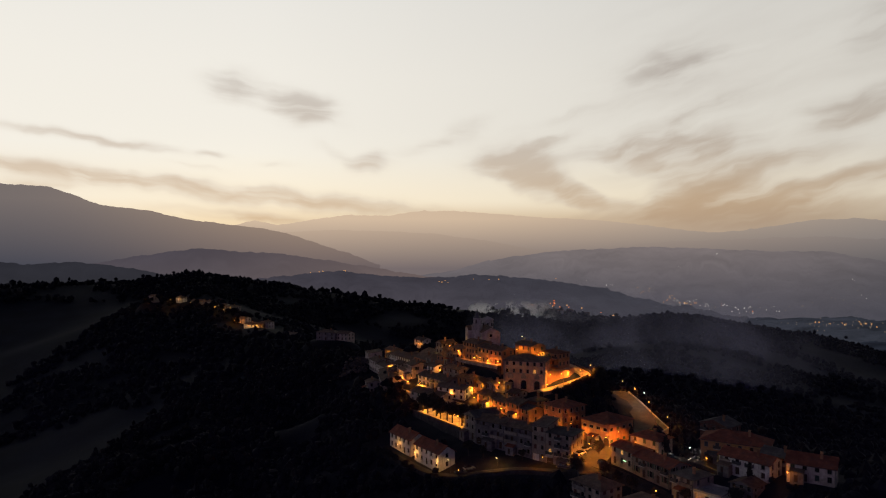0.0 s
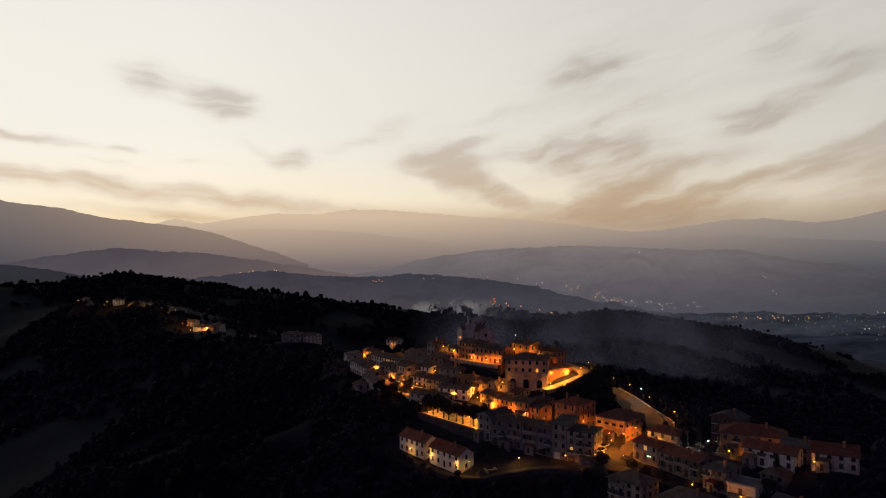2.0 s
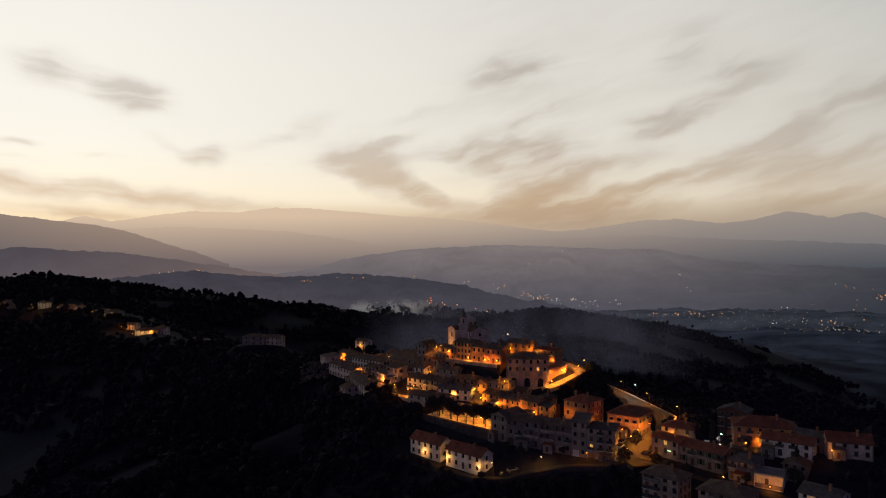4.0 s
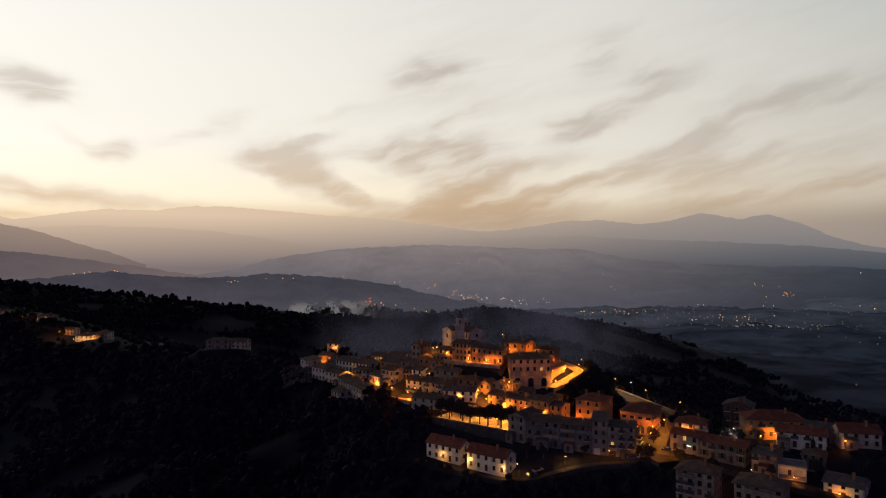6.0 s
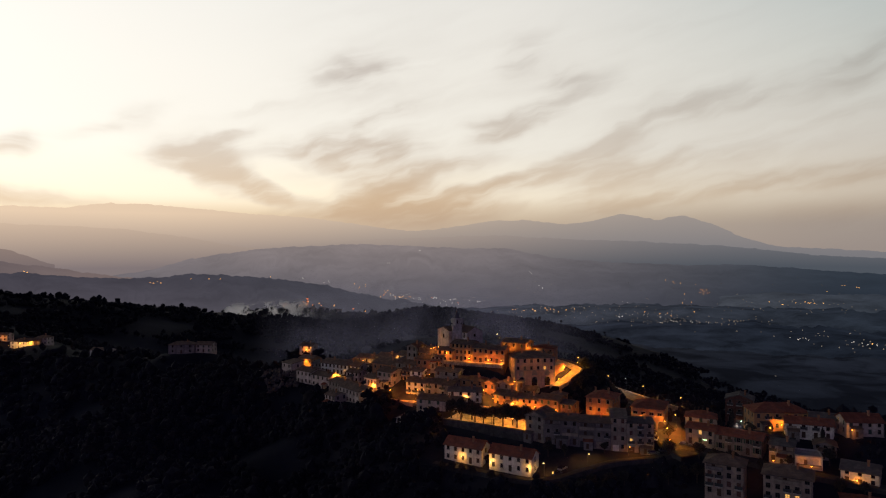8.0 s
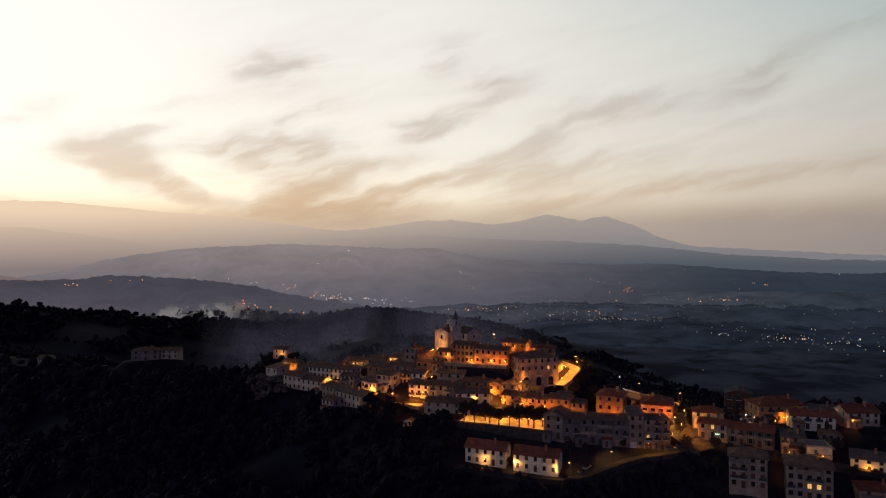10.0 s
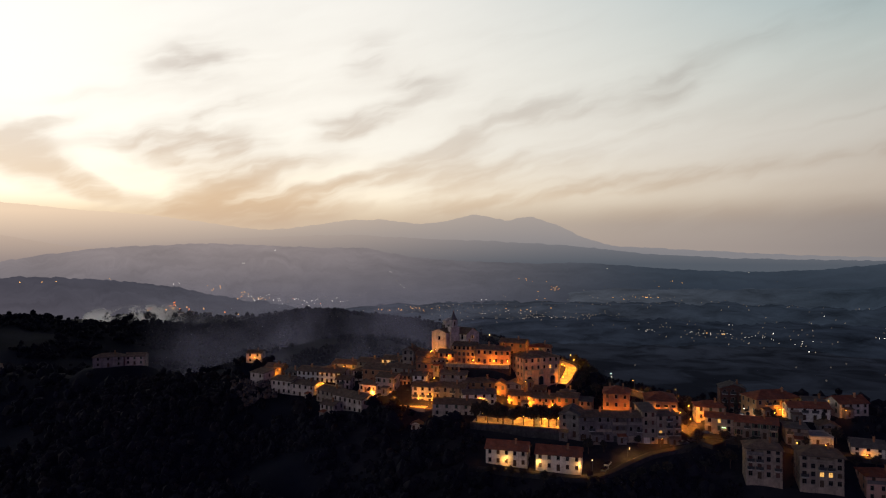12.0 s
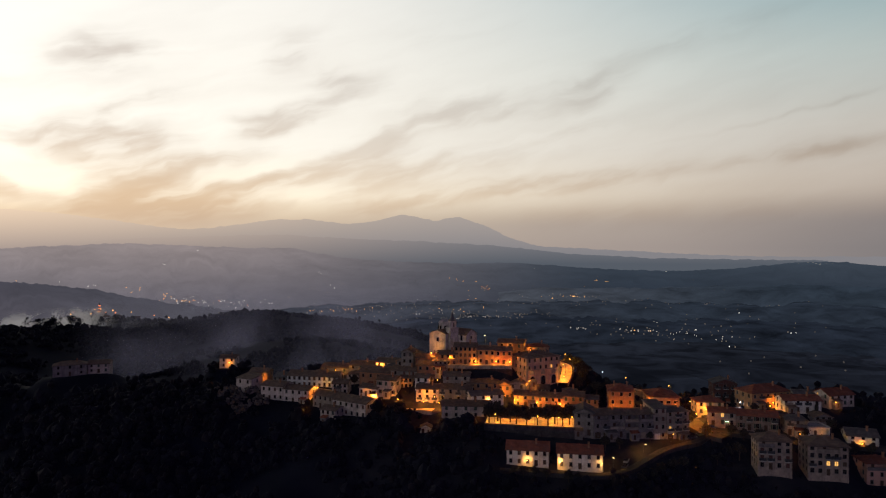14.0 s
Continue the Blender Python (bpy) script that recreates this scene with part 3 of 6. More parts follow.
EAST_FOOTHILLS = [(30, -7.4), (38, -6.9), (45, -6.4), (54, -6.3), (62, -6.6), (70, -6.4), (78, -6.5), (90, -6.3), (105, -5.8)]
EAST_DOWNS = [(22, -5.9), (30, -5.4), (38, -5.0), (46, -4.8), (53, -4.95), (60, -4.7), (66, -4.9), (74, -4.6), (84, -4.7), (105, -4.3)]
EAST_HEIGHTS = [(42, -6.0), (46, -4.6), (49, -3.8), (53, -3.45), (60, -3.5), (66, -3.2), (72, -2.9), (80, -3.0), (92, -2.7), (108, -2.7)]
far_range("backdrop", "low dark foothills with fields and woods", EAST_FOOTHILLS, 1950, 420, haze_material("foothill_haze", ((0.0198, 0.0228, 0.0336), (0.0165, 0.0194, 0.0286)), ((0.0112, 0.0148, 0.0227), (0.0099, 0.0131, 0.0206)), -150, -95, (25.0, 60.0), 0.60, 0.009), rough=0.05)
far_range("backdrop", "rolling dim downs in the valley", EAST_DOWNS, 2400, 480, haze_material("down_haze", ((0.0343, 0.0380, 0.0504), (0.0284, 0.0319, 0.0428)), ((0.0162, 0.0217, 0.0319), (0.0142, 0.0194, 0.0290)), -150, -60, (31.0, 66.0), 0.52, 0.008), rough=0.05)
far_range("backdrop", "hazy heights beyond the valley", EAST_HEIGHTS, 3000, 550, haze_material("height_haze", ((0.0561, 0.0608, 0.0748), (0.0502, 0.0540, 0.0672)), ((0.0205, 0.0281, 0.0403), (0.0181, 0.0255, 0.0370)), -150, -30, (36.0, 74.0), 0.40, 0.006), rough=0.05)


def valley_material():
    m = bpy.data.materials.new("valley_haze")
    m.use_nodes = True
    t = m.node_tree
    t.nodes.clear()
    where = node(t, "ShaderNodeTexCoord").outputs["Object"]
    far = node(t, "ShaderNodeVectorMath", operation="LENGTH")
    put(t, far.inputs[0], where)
    # valley haze painted as emission, paler with distance
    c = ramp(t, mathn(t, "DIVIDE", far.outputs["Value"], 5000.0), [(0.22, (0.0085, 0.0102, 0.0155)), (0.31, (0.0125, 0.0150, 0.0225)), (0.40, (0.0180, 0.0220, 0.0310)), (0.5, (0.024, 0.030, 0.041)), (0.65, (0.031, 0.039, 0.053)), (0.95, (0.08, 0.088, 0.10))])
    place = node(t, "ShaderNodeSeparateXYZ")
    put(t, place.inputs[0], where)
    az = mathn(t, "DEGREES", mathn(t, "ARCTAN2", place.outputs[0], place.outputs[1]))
    # warm sunset haze painted into the colour towards the west
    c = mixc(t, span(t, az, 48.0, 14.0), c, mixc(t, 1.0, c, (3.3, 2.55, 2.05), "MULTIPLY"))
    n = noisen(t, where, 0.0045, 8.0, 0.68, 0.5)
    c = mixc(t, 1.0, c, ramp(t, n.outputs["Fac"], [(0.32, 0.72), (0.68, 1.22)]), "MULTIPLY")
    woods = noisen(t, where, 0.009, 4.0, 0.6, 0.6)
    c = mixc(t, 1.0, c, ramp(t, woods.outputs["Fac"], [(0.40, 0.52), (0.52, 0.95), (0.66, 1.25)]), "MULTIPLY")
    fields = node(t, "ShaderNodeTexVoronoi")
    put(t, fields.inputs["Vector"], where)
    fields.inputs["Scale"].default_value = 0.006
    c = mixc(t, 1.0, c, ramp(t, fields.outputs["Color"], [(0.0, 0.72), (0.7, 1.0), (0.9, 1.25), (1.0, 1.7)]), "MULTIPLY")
    e = node(t, "ShaderNodeEmission")
    put(t, e.inputs[0], c)
    t.links.new(e.outputs[0], node(t, "ShaderNodeOutputMaterial").inputs[0])
    return m


def valley_height(x, y, r):
    roll = np.sin(x / 260 + 1.7 * np.sin(y / 390)) * np.cos(y / 230 + 0.8) + 0.6 * np.sin(x / 97 + y / 133)
    return -143 + 5 * roll * np.clip((r - 1300) / 900, 0, 1) + np.clip((r - 3000) / 1800, 0, 1) * 40


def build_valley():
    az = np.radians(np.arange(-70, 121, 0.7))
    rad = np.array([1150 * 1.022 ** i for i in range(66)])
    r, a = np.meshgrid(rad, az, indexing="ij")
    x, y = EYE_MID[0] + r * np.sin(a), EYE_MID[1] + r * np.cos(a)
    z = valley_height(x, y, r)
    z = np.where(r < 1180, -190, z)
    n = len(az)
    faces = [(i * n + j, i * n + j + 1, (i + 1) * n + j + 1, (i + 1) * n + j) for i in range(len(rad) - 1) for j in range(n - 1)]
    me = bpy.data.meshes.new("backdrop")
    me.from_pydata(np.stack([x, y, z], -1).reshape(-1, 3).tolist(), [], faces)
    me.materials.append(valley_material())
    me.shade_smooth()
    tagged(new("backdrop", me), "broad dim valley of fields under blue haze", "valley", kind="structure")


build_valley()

# ---------------------------------------------------------------- houses
MESHES = {}


def cached(key, make):
    if key not in MESHES:
        MESHES[key] = make()
    return MESHES[key]


def wall_side(s, origin, along, length, low, high, holes, deep=0.22):
    """One wall with its openings cut through: holes are (x0, x1, z0, z1); along and its inward normal are unit vectors."""
    ax, ay = along
    nx, ny = -ay, ax

    def at(x, z, d=0.0):
        return (origin[0] + ax * x + nx * d, origin[1] + ay * x + ny * d, z)

    xs = sorted({0.0, length, *(h[0] for h in holes), *(h[1] for h in holes)})
    zs = sorted({low, high, *(h[2] for h in holes), *(h[3] for h in holes)})
    for x0, x1 in zip(xs, xs[1:]):
        for z0, z1 in zip(zs, zs[1:]):
            mx, mz = (x0 + x1) / 2, (z0 + z1) / 2
            if not any(h[0] < mx < h[1] and h[2] < mz < h[3] for h in holes):
                s.quad(at(x0, z0), at(x1, z0), at(x1, z1), at(x0, z1))
    for x0, x1, z0, z1 in holes:
        s.quad(at(x0, z0), at(x0, z0, deep), at(x1, z0, deep), at(x1, z0))
        s.quad(at(x0, z1), at(x1, z1), at(x1, z1, deep), at(x0, z1, deep))
        s.quad(at(x0, z0), at(x0, z1), at(x0, z1, deep), at(x0, z0, deep))
        s.quad(at(x1, z0), at(x1, z0, deep), at(x1, z1, deep), at(x1, z1))


def window_frame(w, h):
    s = Shape()
    t = 0.08
    s.box(-w / 2 - t, -w / 2, -0.05, 0.10, -t, h + t), s.box(w / 2, w / 2 + t, -0.05, 0.10, -t, h + t)
    s.box(-w / 2, w / 2, -0.05, 0.10, h, h + t), s.box(-w / 2 - 0.1, w / 2 + 0.1, -0.14, 0.10, -t - 0.03, 0)
    return s.mesh("window", FRAME)


def window_pane(w, h, mat):
    s = Shape()
    s.box(-w / 2, w / 2, 0.17, 0.19, 0, h)
    return s.mesh("pane", mat)


def window_bars(w, h):
    s = Shape()
    s.box(-0.03, 0.03, 0.13, 0.168, 0, h), s.box(-w / 2, w / 2, 0.13, 0.168, h * 0.62, h * 0.62 + 0.05)
    s.box(-w / 2, -w / 2 + 0.06, 0.13, 0.168, 0, h), s.box(w / 2 - 0.06, w / 2, 0.13, 0.168, 0, h)
    return s.mesh("sash", WOOD)


def shutter_leaf(w, h, mat):
    s = Shape()
    s.box(0, w / 2, -0.10, -0.055, 0, h)
    return s.mesh("shutter", mat)


def closed_leaves(w, h, mat):
    """Two louvred leaves shut over an opening."""
    s = Shape()
    for x0, x1 in ((-w / 2 + 0.01, -0.01), (0.01, w / 2 - 0.01)):
        s.box(x0, x1, 0.05, 0.09, 0, h)
        for k in range(1, 5):
            s.box(x0 + 0.05, x1 - 0.05, 0.03, 0.05, h * k / 5 - 0.06, h * k / 5 + 0.04)
    return s.mesh("shutter", mat)


def loggia(home, x0, x1, z0, z1, wall, deep=1.6):
    """A roofed balcony let into the facade, with a parapet and a doorway at its back."""
    s = Shape()
    s.quad((x0, deep, z0), (x1, deep, z0), (x1, deep, z1), (x0, deep, z1))
    s.quad((x0, 0.22, z0), (x0, deep, z0), (x0, deep, z1), (x0, 0.22, z1)), s.quad((x1, deep, z0), (x1, 0.22, z0), (x1, 0.22, z1), (x1, deep, z1))
    s.quad((x0, 0.22, z0), (x1, 0.22, z0), (x1, deep, z0), (x0, deep, z0)), s.quad((x0, 0.22, z1), (x0, deep, z1), (x1, deep, z1), (x1, 0.22, z1))
    inner = part("loggia", s.mesh("loggia", wall), home)
    s = Shape()
    s.box(x0 - 0.1, x1 + 0.1, -0.35, 0.05, z0 - 0.15, z0 + 0.85), s.box(x0 - 0.15, x1 + 0.15, -0.4, 0.1, z0 + 0.85, z0 + 0.93)
    part("parapet", s.mesh("parapet", TAN if (x0 + z0) % 2 > 0.8 else GREY), inner)
    s = Shape()
    mid = x0 + (x1 - x0) * 0.4
    s.box(mid - 0.5, mid + 0.5, deep - 0.06, deep - 0.01, z0 + 0.02, min(z1 - 0.3, z0 + 2.1))
    part("door", s.mesh("door", WOOD), inner)


def door_leaf(w, h, mat):
    s = Shape()
    s.box(-w / 2, w / 2, 0.14, 0.19, 0, h)
    s.box(-w / 2 + 0.1, -0.06, 0.11, 0.14, 0.15, h - 0.2), s.box(0.06, w / 2 - 0.1, 0.11, 0.14, 0.15, h - 0.2)
    return s.mesh("door", mat)


def add_window(home, origin, along, x, z, w, h, pane, shutters=None, closed=None):
    ang = math.atan2(along[1], along[0])
    m = Matrix.Translation((origin[0] + along[0] * x, origin[1] + along[1] * x, z)) @ Matrix.Rotation(ang, 4, "Z")
    key = (round(w, 2), round(h, 2))
    win = part("window", cached(("frame", key), lambda: window_frame(w, h)), home, m)
    if closed:
        part("shutter", cached(("closed", key, closed.name), lambda: closed_leaves(w, h, closed)), win, label="closed louvred shutters")
        return win
    part("pane", cached(("pane", key, pane.name), lambda: window_pane(w, h, pane)), win, label="warm lit pane" if pane is LIT else "")
    part("sash", cached(("sash", key), lambda: window_bars(w, h)), win)
    if shutters:
        leaf = cached(("shutter", key, shutters.name), lambda: shutter_leaf(w, h, shutters))
        part("shutter", leaf, win, Matrix.Translation((-w - 0.13, 0, 0)))
        part("shutter", leaf, win, Matrix.Translation((w / 2 + 0.13, 0, 0)))
    return win


def add_door(home, origin, along, x, z, w, h, mat=None):
    ang = math.atan2(along[1], along[0])
    m = Matrix.Translation((origin[0] + along[0] * x, origin[1] + along[1] * x, z)) @ Matrix.Rotation(ang, 4, "Z")
    mat = mat or WOOD
    return part("door", cached(("door", round(w, 2), round(h, 2), mat.name), lambda: door_leaf(w, h, mat)), home, m)


def slab(s, pts, thick):
    """A flat roof plane with thickness, hanging below its upper face."""
    low = [(x, y, z - thick) for x, y, z in pts]
    s.quad(*pts), s.quad(*reversed(low))
    for i in range(len(pts)):
        j = (i + 1) % len(pts)
        s.quad(pts[i], low[i], low[j], pts[j])


def roof_mesh(kind, L, D, H, rise, over, mat):
    s = Shape()
    o = over
    drop = rise * o / (D / 2) if kind in ("gable", "hip") else rise * o / (L / 2)
    if kind == "gable":
        slab(s, [(-o, -o, H - drop), (L + o, -o, H - drop), (L + o, D / 2, H + rise), (-o, D / 2, H + rise)], 0.22)
        slab(s, [(-o, D / 2, H + rise), (L + o, D / 2, H + rise), (L + o, D + o, H - drop), (-o, D + o, H - drop)], 0.22)
        s.box(-o, L + o, D / 2 - 0.14, D / 2 + 0.14, H + rise - 0.04, H + rise + 0.1)
    elif kind == "cross":
        slab(s, [(-o, D + o, H - drop), (-o, -o, H - drop), (L / 2, -o, H + rise), (L / 2, D + o, H + rise)], 0.22)
        slab(s, [(L / 2, D + o, H + rise), (L / 2, -o, H + rise), (L + o, -o, H - drop), (L + o, D + o, H - drop)], 0.22)
        s.box(L / 2 - 0.14, L / 2 + 0.14, -o, D + o, H + rise - 0.04, H + rise + 0.1)
    elif kind == "hip":
        k = min(D / 2, L / 2 - 0.2)
        a, b = (k, D / 2, H + rise), (L - k, D / 2, H + rise)
        c = [(-o, -o, H - drop), (L + o, -o, H - drop), (L + o, D + o, H - drop), (-o, D + o, H - drop)]
        slab(s, [c[0], c[1], b, a], 0.2), slab(s, [c[2], c[3], a, b], 0.2), slab(s, [c[1], c[2], b], 0.2), slab(s, [c[3], c[0], a], 0.2)
        s.box(k, L - k, D / 2 - 0.13, D / 2 + 0.13, H + rise - 0.03, H + rise + 0.1)
    elif kind == "shed":
        slab(s, [(-o, -o, H - 0.1), (L + o, -o, H - 0.1), (L + o, D + o, H + rise), (-o, D + o, H + rise)], 0.22)
    else:
        s.box(0.02, L - 0.02, 0.02, D - 0.02, H - 0.3, H - 0.05)
        for x0, x1, y0, y1 in ((-0.1, L + 0.1, -0.1, 0.15), (-0.1, L + 0.1, D - 0.15, D + 0.1), (-0.1, 0.15, 0.15, D - 0.15), (L - 0.15, L + 0.1, 0.15, D - 0.15)):
            s.box(x0, x1, y0, y1, H - 0.05, H + 0.45)
    return s.mesh("roof", mat)


def gable_fill(s, kind, L, D, H, rise):
    if kind == "gable":
        s.quad((0, D, H), (0, 0, H), (0, D / 2, H + rise - 0.2)), s.quad((L, 0, H), (L, D, H), (L, D / 2, H + rise - 0.2))
    elif kind == "cross":
        s.quad((0, 0, H), (L, 0, H), (L / 2, 0, H + rise - 0.2)), s.quad((L, D, H), (0, D, H), (L / 2, D, H + rise - 0.2))
    elif kind == "shed":
        s.quad((0, D, H), (0, 0, H), (0, D, H + rise - 0.2)), s.quad((L, 0, H), (L, D, H), (L, D, H + rise - 0.2))
        s.quad((L, D, H), (0, D, H), (0, D, H + rise - 0.2), (L, D, H + rise - 0.2))


def chimney(home, x, y, z, h=1.3, mat=None):
    s = Shape()
    s.box(-0.3, 0.3, -0.3, 0.3, -1.0, h), s.box(-0.4, 0.4, -0.4, 0.4, h, h + 0.1)
    s.box(-0.28, -0.2, -0.28, 0.28, h + 0.1, h + 0.4), s.box(0.2, 0.28, -0.28, 0.28, h + 0.1, h + 0.4), s.box(-0.4, 0.4, -0.4, 0.4, h + 0.4, h + 0.48)
    part("chimney", cached(("chimney", h, (mat or BRICK).name), lambda: s.mesh("chimney", mat or BRICK)), home, Matrix.Translation((x, y, z)))


def balcony(home, x, z, w, deep=1.1):
    def make():
        s = Shape()
        s.box(-w / 2, w / 2, -deep, 0, -0.14, 0)
        s.box(-w / 2 + 0.02, w / 2 - 0.02, -deep + 0.02, -deep + 0.1, -0.3, -0.14)
        return s.mesh("balcony", CONCRETE)

    def rails():
        s = Shape()
        o = [(-w / 2, 0), (-w / 2, -deep), (w / 2, -deep), (w / 2, 0)]
        n = [(-w / 2 + 0.06, 0), (-w / 2 + 0.06, -deep + 0.06), (w / 2 - 0.06, -deep + 0.06), (w / 2 - 0.06, 0)]
        s.v = [(x, y, z) for z in (0.02, 0.95) for x, y in o + n]
        for k in range(3):
            s.f += [(k, k + 1, k + 9, k + 8), (k + 5, k + 4, k + 12, k + 13), (k + 8, k + 9, k + 13, k + 12)]
        s.f += [(0, 8, 12, 4), (3, 7, 15, 11)]
        return s.mesh("railing", METAL)

    b = part("balcony", cached(("balcony", round(w, 1), deep), make), home, Matrix.Translation((x, 0, z)))
    part("railing", cached(("railing", round(w, 1), deep), rails), b)


HOMES = []


def house(label, a, b, depth, z0, z1, rows=2, cols=4, side=2, wall=None, tile=None, roof="gable", rise=1.7, shutters=None, doors=(1,), lit=(), balconies=(), chimneys=1,
          win=(1.0, 1.45), group="houses of the hill town", over=0.45, deep_foot=6.0, frontless=False, category="house", blank=(), loggias=(), shut=0.28):
    """A house: facade from a to b (seen from the valley side), depth behind it, ground z0 and eaves z1."""
    wall, tile = wall or PLASTER, tile or TILE_OLD
    ax, ay = b[0] - a[0], b[1] - a[1]
    L, D, H = math.hypot(ax, ay), depth, z1 - z0
    home = thing("house", label, category, Matrix.Translation((a[0], a[1], z0)) @ Matrix.Rotation(math.atan2(ay, ax), 4, "Z"), group)
    HOMES.append((a, b, depth, z0, z1))
    ux, uy = ax / L, ay / L
    for s in (0.1, 0.5, 0.9):
        for d in (-2.0, depth * 0.4):
            LEVELS.append((a[0] + ux * L * s - uy * d, a[1] + uy * L * s + ux * d, z0 - 0.15))
    storey = H / rows
    w, h = win
    pick = random.Random(int(a[0] * 37 + a[1] * 91))
    leaf = pick.choice((WOOD, GREEN_WOOD, DARK_WOOD, METAL))
    recess = [(L * c0 / cols + 0.35, L * c1 / cols - 0.35, r * storey + 0.35, (r + 1) * storey - 0.35, r, c0, c1) for r, c0, c1 in loggias]
    h = min(h, storey * 0.62)
    s = Shape()
    sides = (((0, 0), (1, 0), L, 0 if frontless else cols), ((L, 0), (0, 1), D, side), ((L, D), (-1, 0), L, 0), ((0, D), (0, -1), D, side))
    made = []
    for k, (origin, along, length, n) in enumerate(sides):
        holes = []
        for r in range(rows):
            for c in range(n):
                if (k, r, c) in blank or (k == 0 and any(q[4] == r and q[5] <= c < q[6] for q in recess)):
                    continue
                x = length * (c + 0.5) / n
                if k == 0 and r == 0 and c in doors:
                    holes.append((x - 0.6, x + 0.6, 0.02, min(2.3, storey - 0.3)))
                    made.append(("door", origin, along, x, 0.02, 1.2, min(2.3, storey - 0.3) - 0.02, k, r, c))
                else:
                    zb = r * storey + storey * 0.32
                    holes.append((x - w / 2, x + w / 2, zb, zb + h))
                    made.append(("window", origin, along, x, zb, w, h, k, r, c))
        if k == 0:
            holes += [q[:4] for q in recess]
        wall_side(s, origin, along, length, -deep_foot, H, holes)
    for q in recess:
        loggia(home, *q[:4], wall)
    gable_fill(s, roof, L, D, H, rise)
    part("wall", s.mesh("wall", wall), home)
    part("roof", roof_mesh(roof, L, D, H, rise, over, tile), home)
    for what, origin, along, x, z, ww, hh, k, r, c in made:
        if what == "door":
            add_door(home, origin, along, x, z, ww, hh)
        else:
            is_lit = (k, r, c) in lit
            add_window(home, origin, along, x, z, ww, hh, LIT if is_lit else GLASS, shutters, leaf if not is_lit and pick.random() < shut else None)
    for r, c in balconies:
        balcony(home, L * (c + 0.5) / cols, r * storey + storey * 0.28, min(2.2, L / cols * 0.85))
    for i in range(chimneys):
        px = L * (0.25 + 0.5 * i / max(1, chimneys - 1)) if chimneys > 1 else L * 0.7
        chimney(home, px, D * 0.36, H + (rise * 0.7 if roof != "flat" else 0))
    if roof != "flat":
        g = Shape()
        g.tube((0, -over - 0.06, H - 0.25), (L, -over - 0.06, H - 0.25), 0.07, 0.07, 5)
        part("gutter", g.mesh("gutter", METAL), home)
        g = Shape()
        g.tube((L - 0.15, -0.1, 0), (L - 0.15, -0.1, H - 0.25), 0.05, 0.05, 5)
        part("downpipe", g.mesh("downpipe", METAL), home)
    return home


def along(p, q, s0, s1):
    """Two points on the line from p to q, at s0 and s1 metres from p."""
    d = math.hypot(q[0] - p[0], q[1] - p[1])
    u = ((q[0] - p[0]) / d, (q[1] - p[1]) / d)
    return (p[0] + u[0] * s0, p[1] + u[1] * s0), (p[0] + u[0] * s1, p[1] + u[1] * s1)


# the two white houses below the square
WH0, WH1 = (-20.4, 258.2), (-1.4, 230.8)
house("long white plastered house with red tiled roof, shutters", *along(WH0, WH1, 0, 14.8), 6.8, 24.2, 30.1, 2, 5, 1, WHITE, TILE_RED, "gable", 2.1, None, (3,), chimneys=1)
house("long white plastered house with red tiled roof", *along(WH0, WH1, 17.7, 33.3), 6.8, 23.9, 29.7, 2, 5, 1, WHITE, TILE_RED, "gable", 2.1, None, (2,), chimneys=1)

# the dark terrace beside the square
house("grey gabled end house beside the square", (7.9, 248.5), (11.8, 242.4), 11, 31.0, 39.5, 3, 2, 2, STONE, TILE_GREY, "cross", 1.6, chimneys=0)
house("unlit terrace house of worn grey plaster", (11.8, 242.4), (21.5, 234.9), 9, 30.0, 38.8, 3, 4, 1, GREY, TILE_OLD, "gable", 1.4, doors=(1, 3), balconies=((1, 1),), loggias=((2, 0, 2), (1, 2, 4)))
house("unlit terrace house with open loggias", (21.5, 234.9), (30.4, 228.0), 9, 29.3, 38.5, 3, 4, 1, GREY, TILE_OLD, "gable", 1.4, doors=(0, 2), balconies=((1, 3),), loggias=((2, 0, 2), (2, 2, 4), (1, 0, 2)))
house("tall narrow pale house with four storeys", (30.4, 228.0), (34.6, 224.8), 9, 28.6, 40.6, 4, 2, 2, TAN, TILE_GREY, "shed", 1.2, doors=(0,), chimneys=0)
house("pale corner house with balconies", (34.6, 224.8), (42.2, 219.3), 9.5, 28.4, 39.0, 4, 3, 3, TAN, TILE_GREY, "hip", 0.9, doors=(1,), balconies=((3, 1), (2, 1), (2, 2), (1, 0), (1, 1), (1, 2)), lit=((0, 1, 0),))

# the red brick block and the arcaded hall
house("red brick block with a hipped tile roof", (37.9, 251.3), (43.6, 242.8), 11.5, 33.0, 42.7, 3, 3, 4, BRICK, TILE_RED, "hip", 1.9, doors=(1,), chimneys=2)
HALL = house("broad brick hall with arcaded ground floor and tiled roof", (49.6, 239.0), (57.0, 229.8), 14, 32.2, 40.1, 2, 4, 4, BRICK, TILE_RED, "hip", 2.3, doors=(), chimneys=0, win=(1.6, 1.0), blank=tuple((0, 0, c) for c in range(4)))
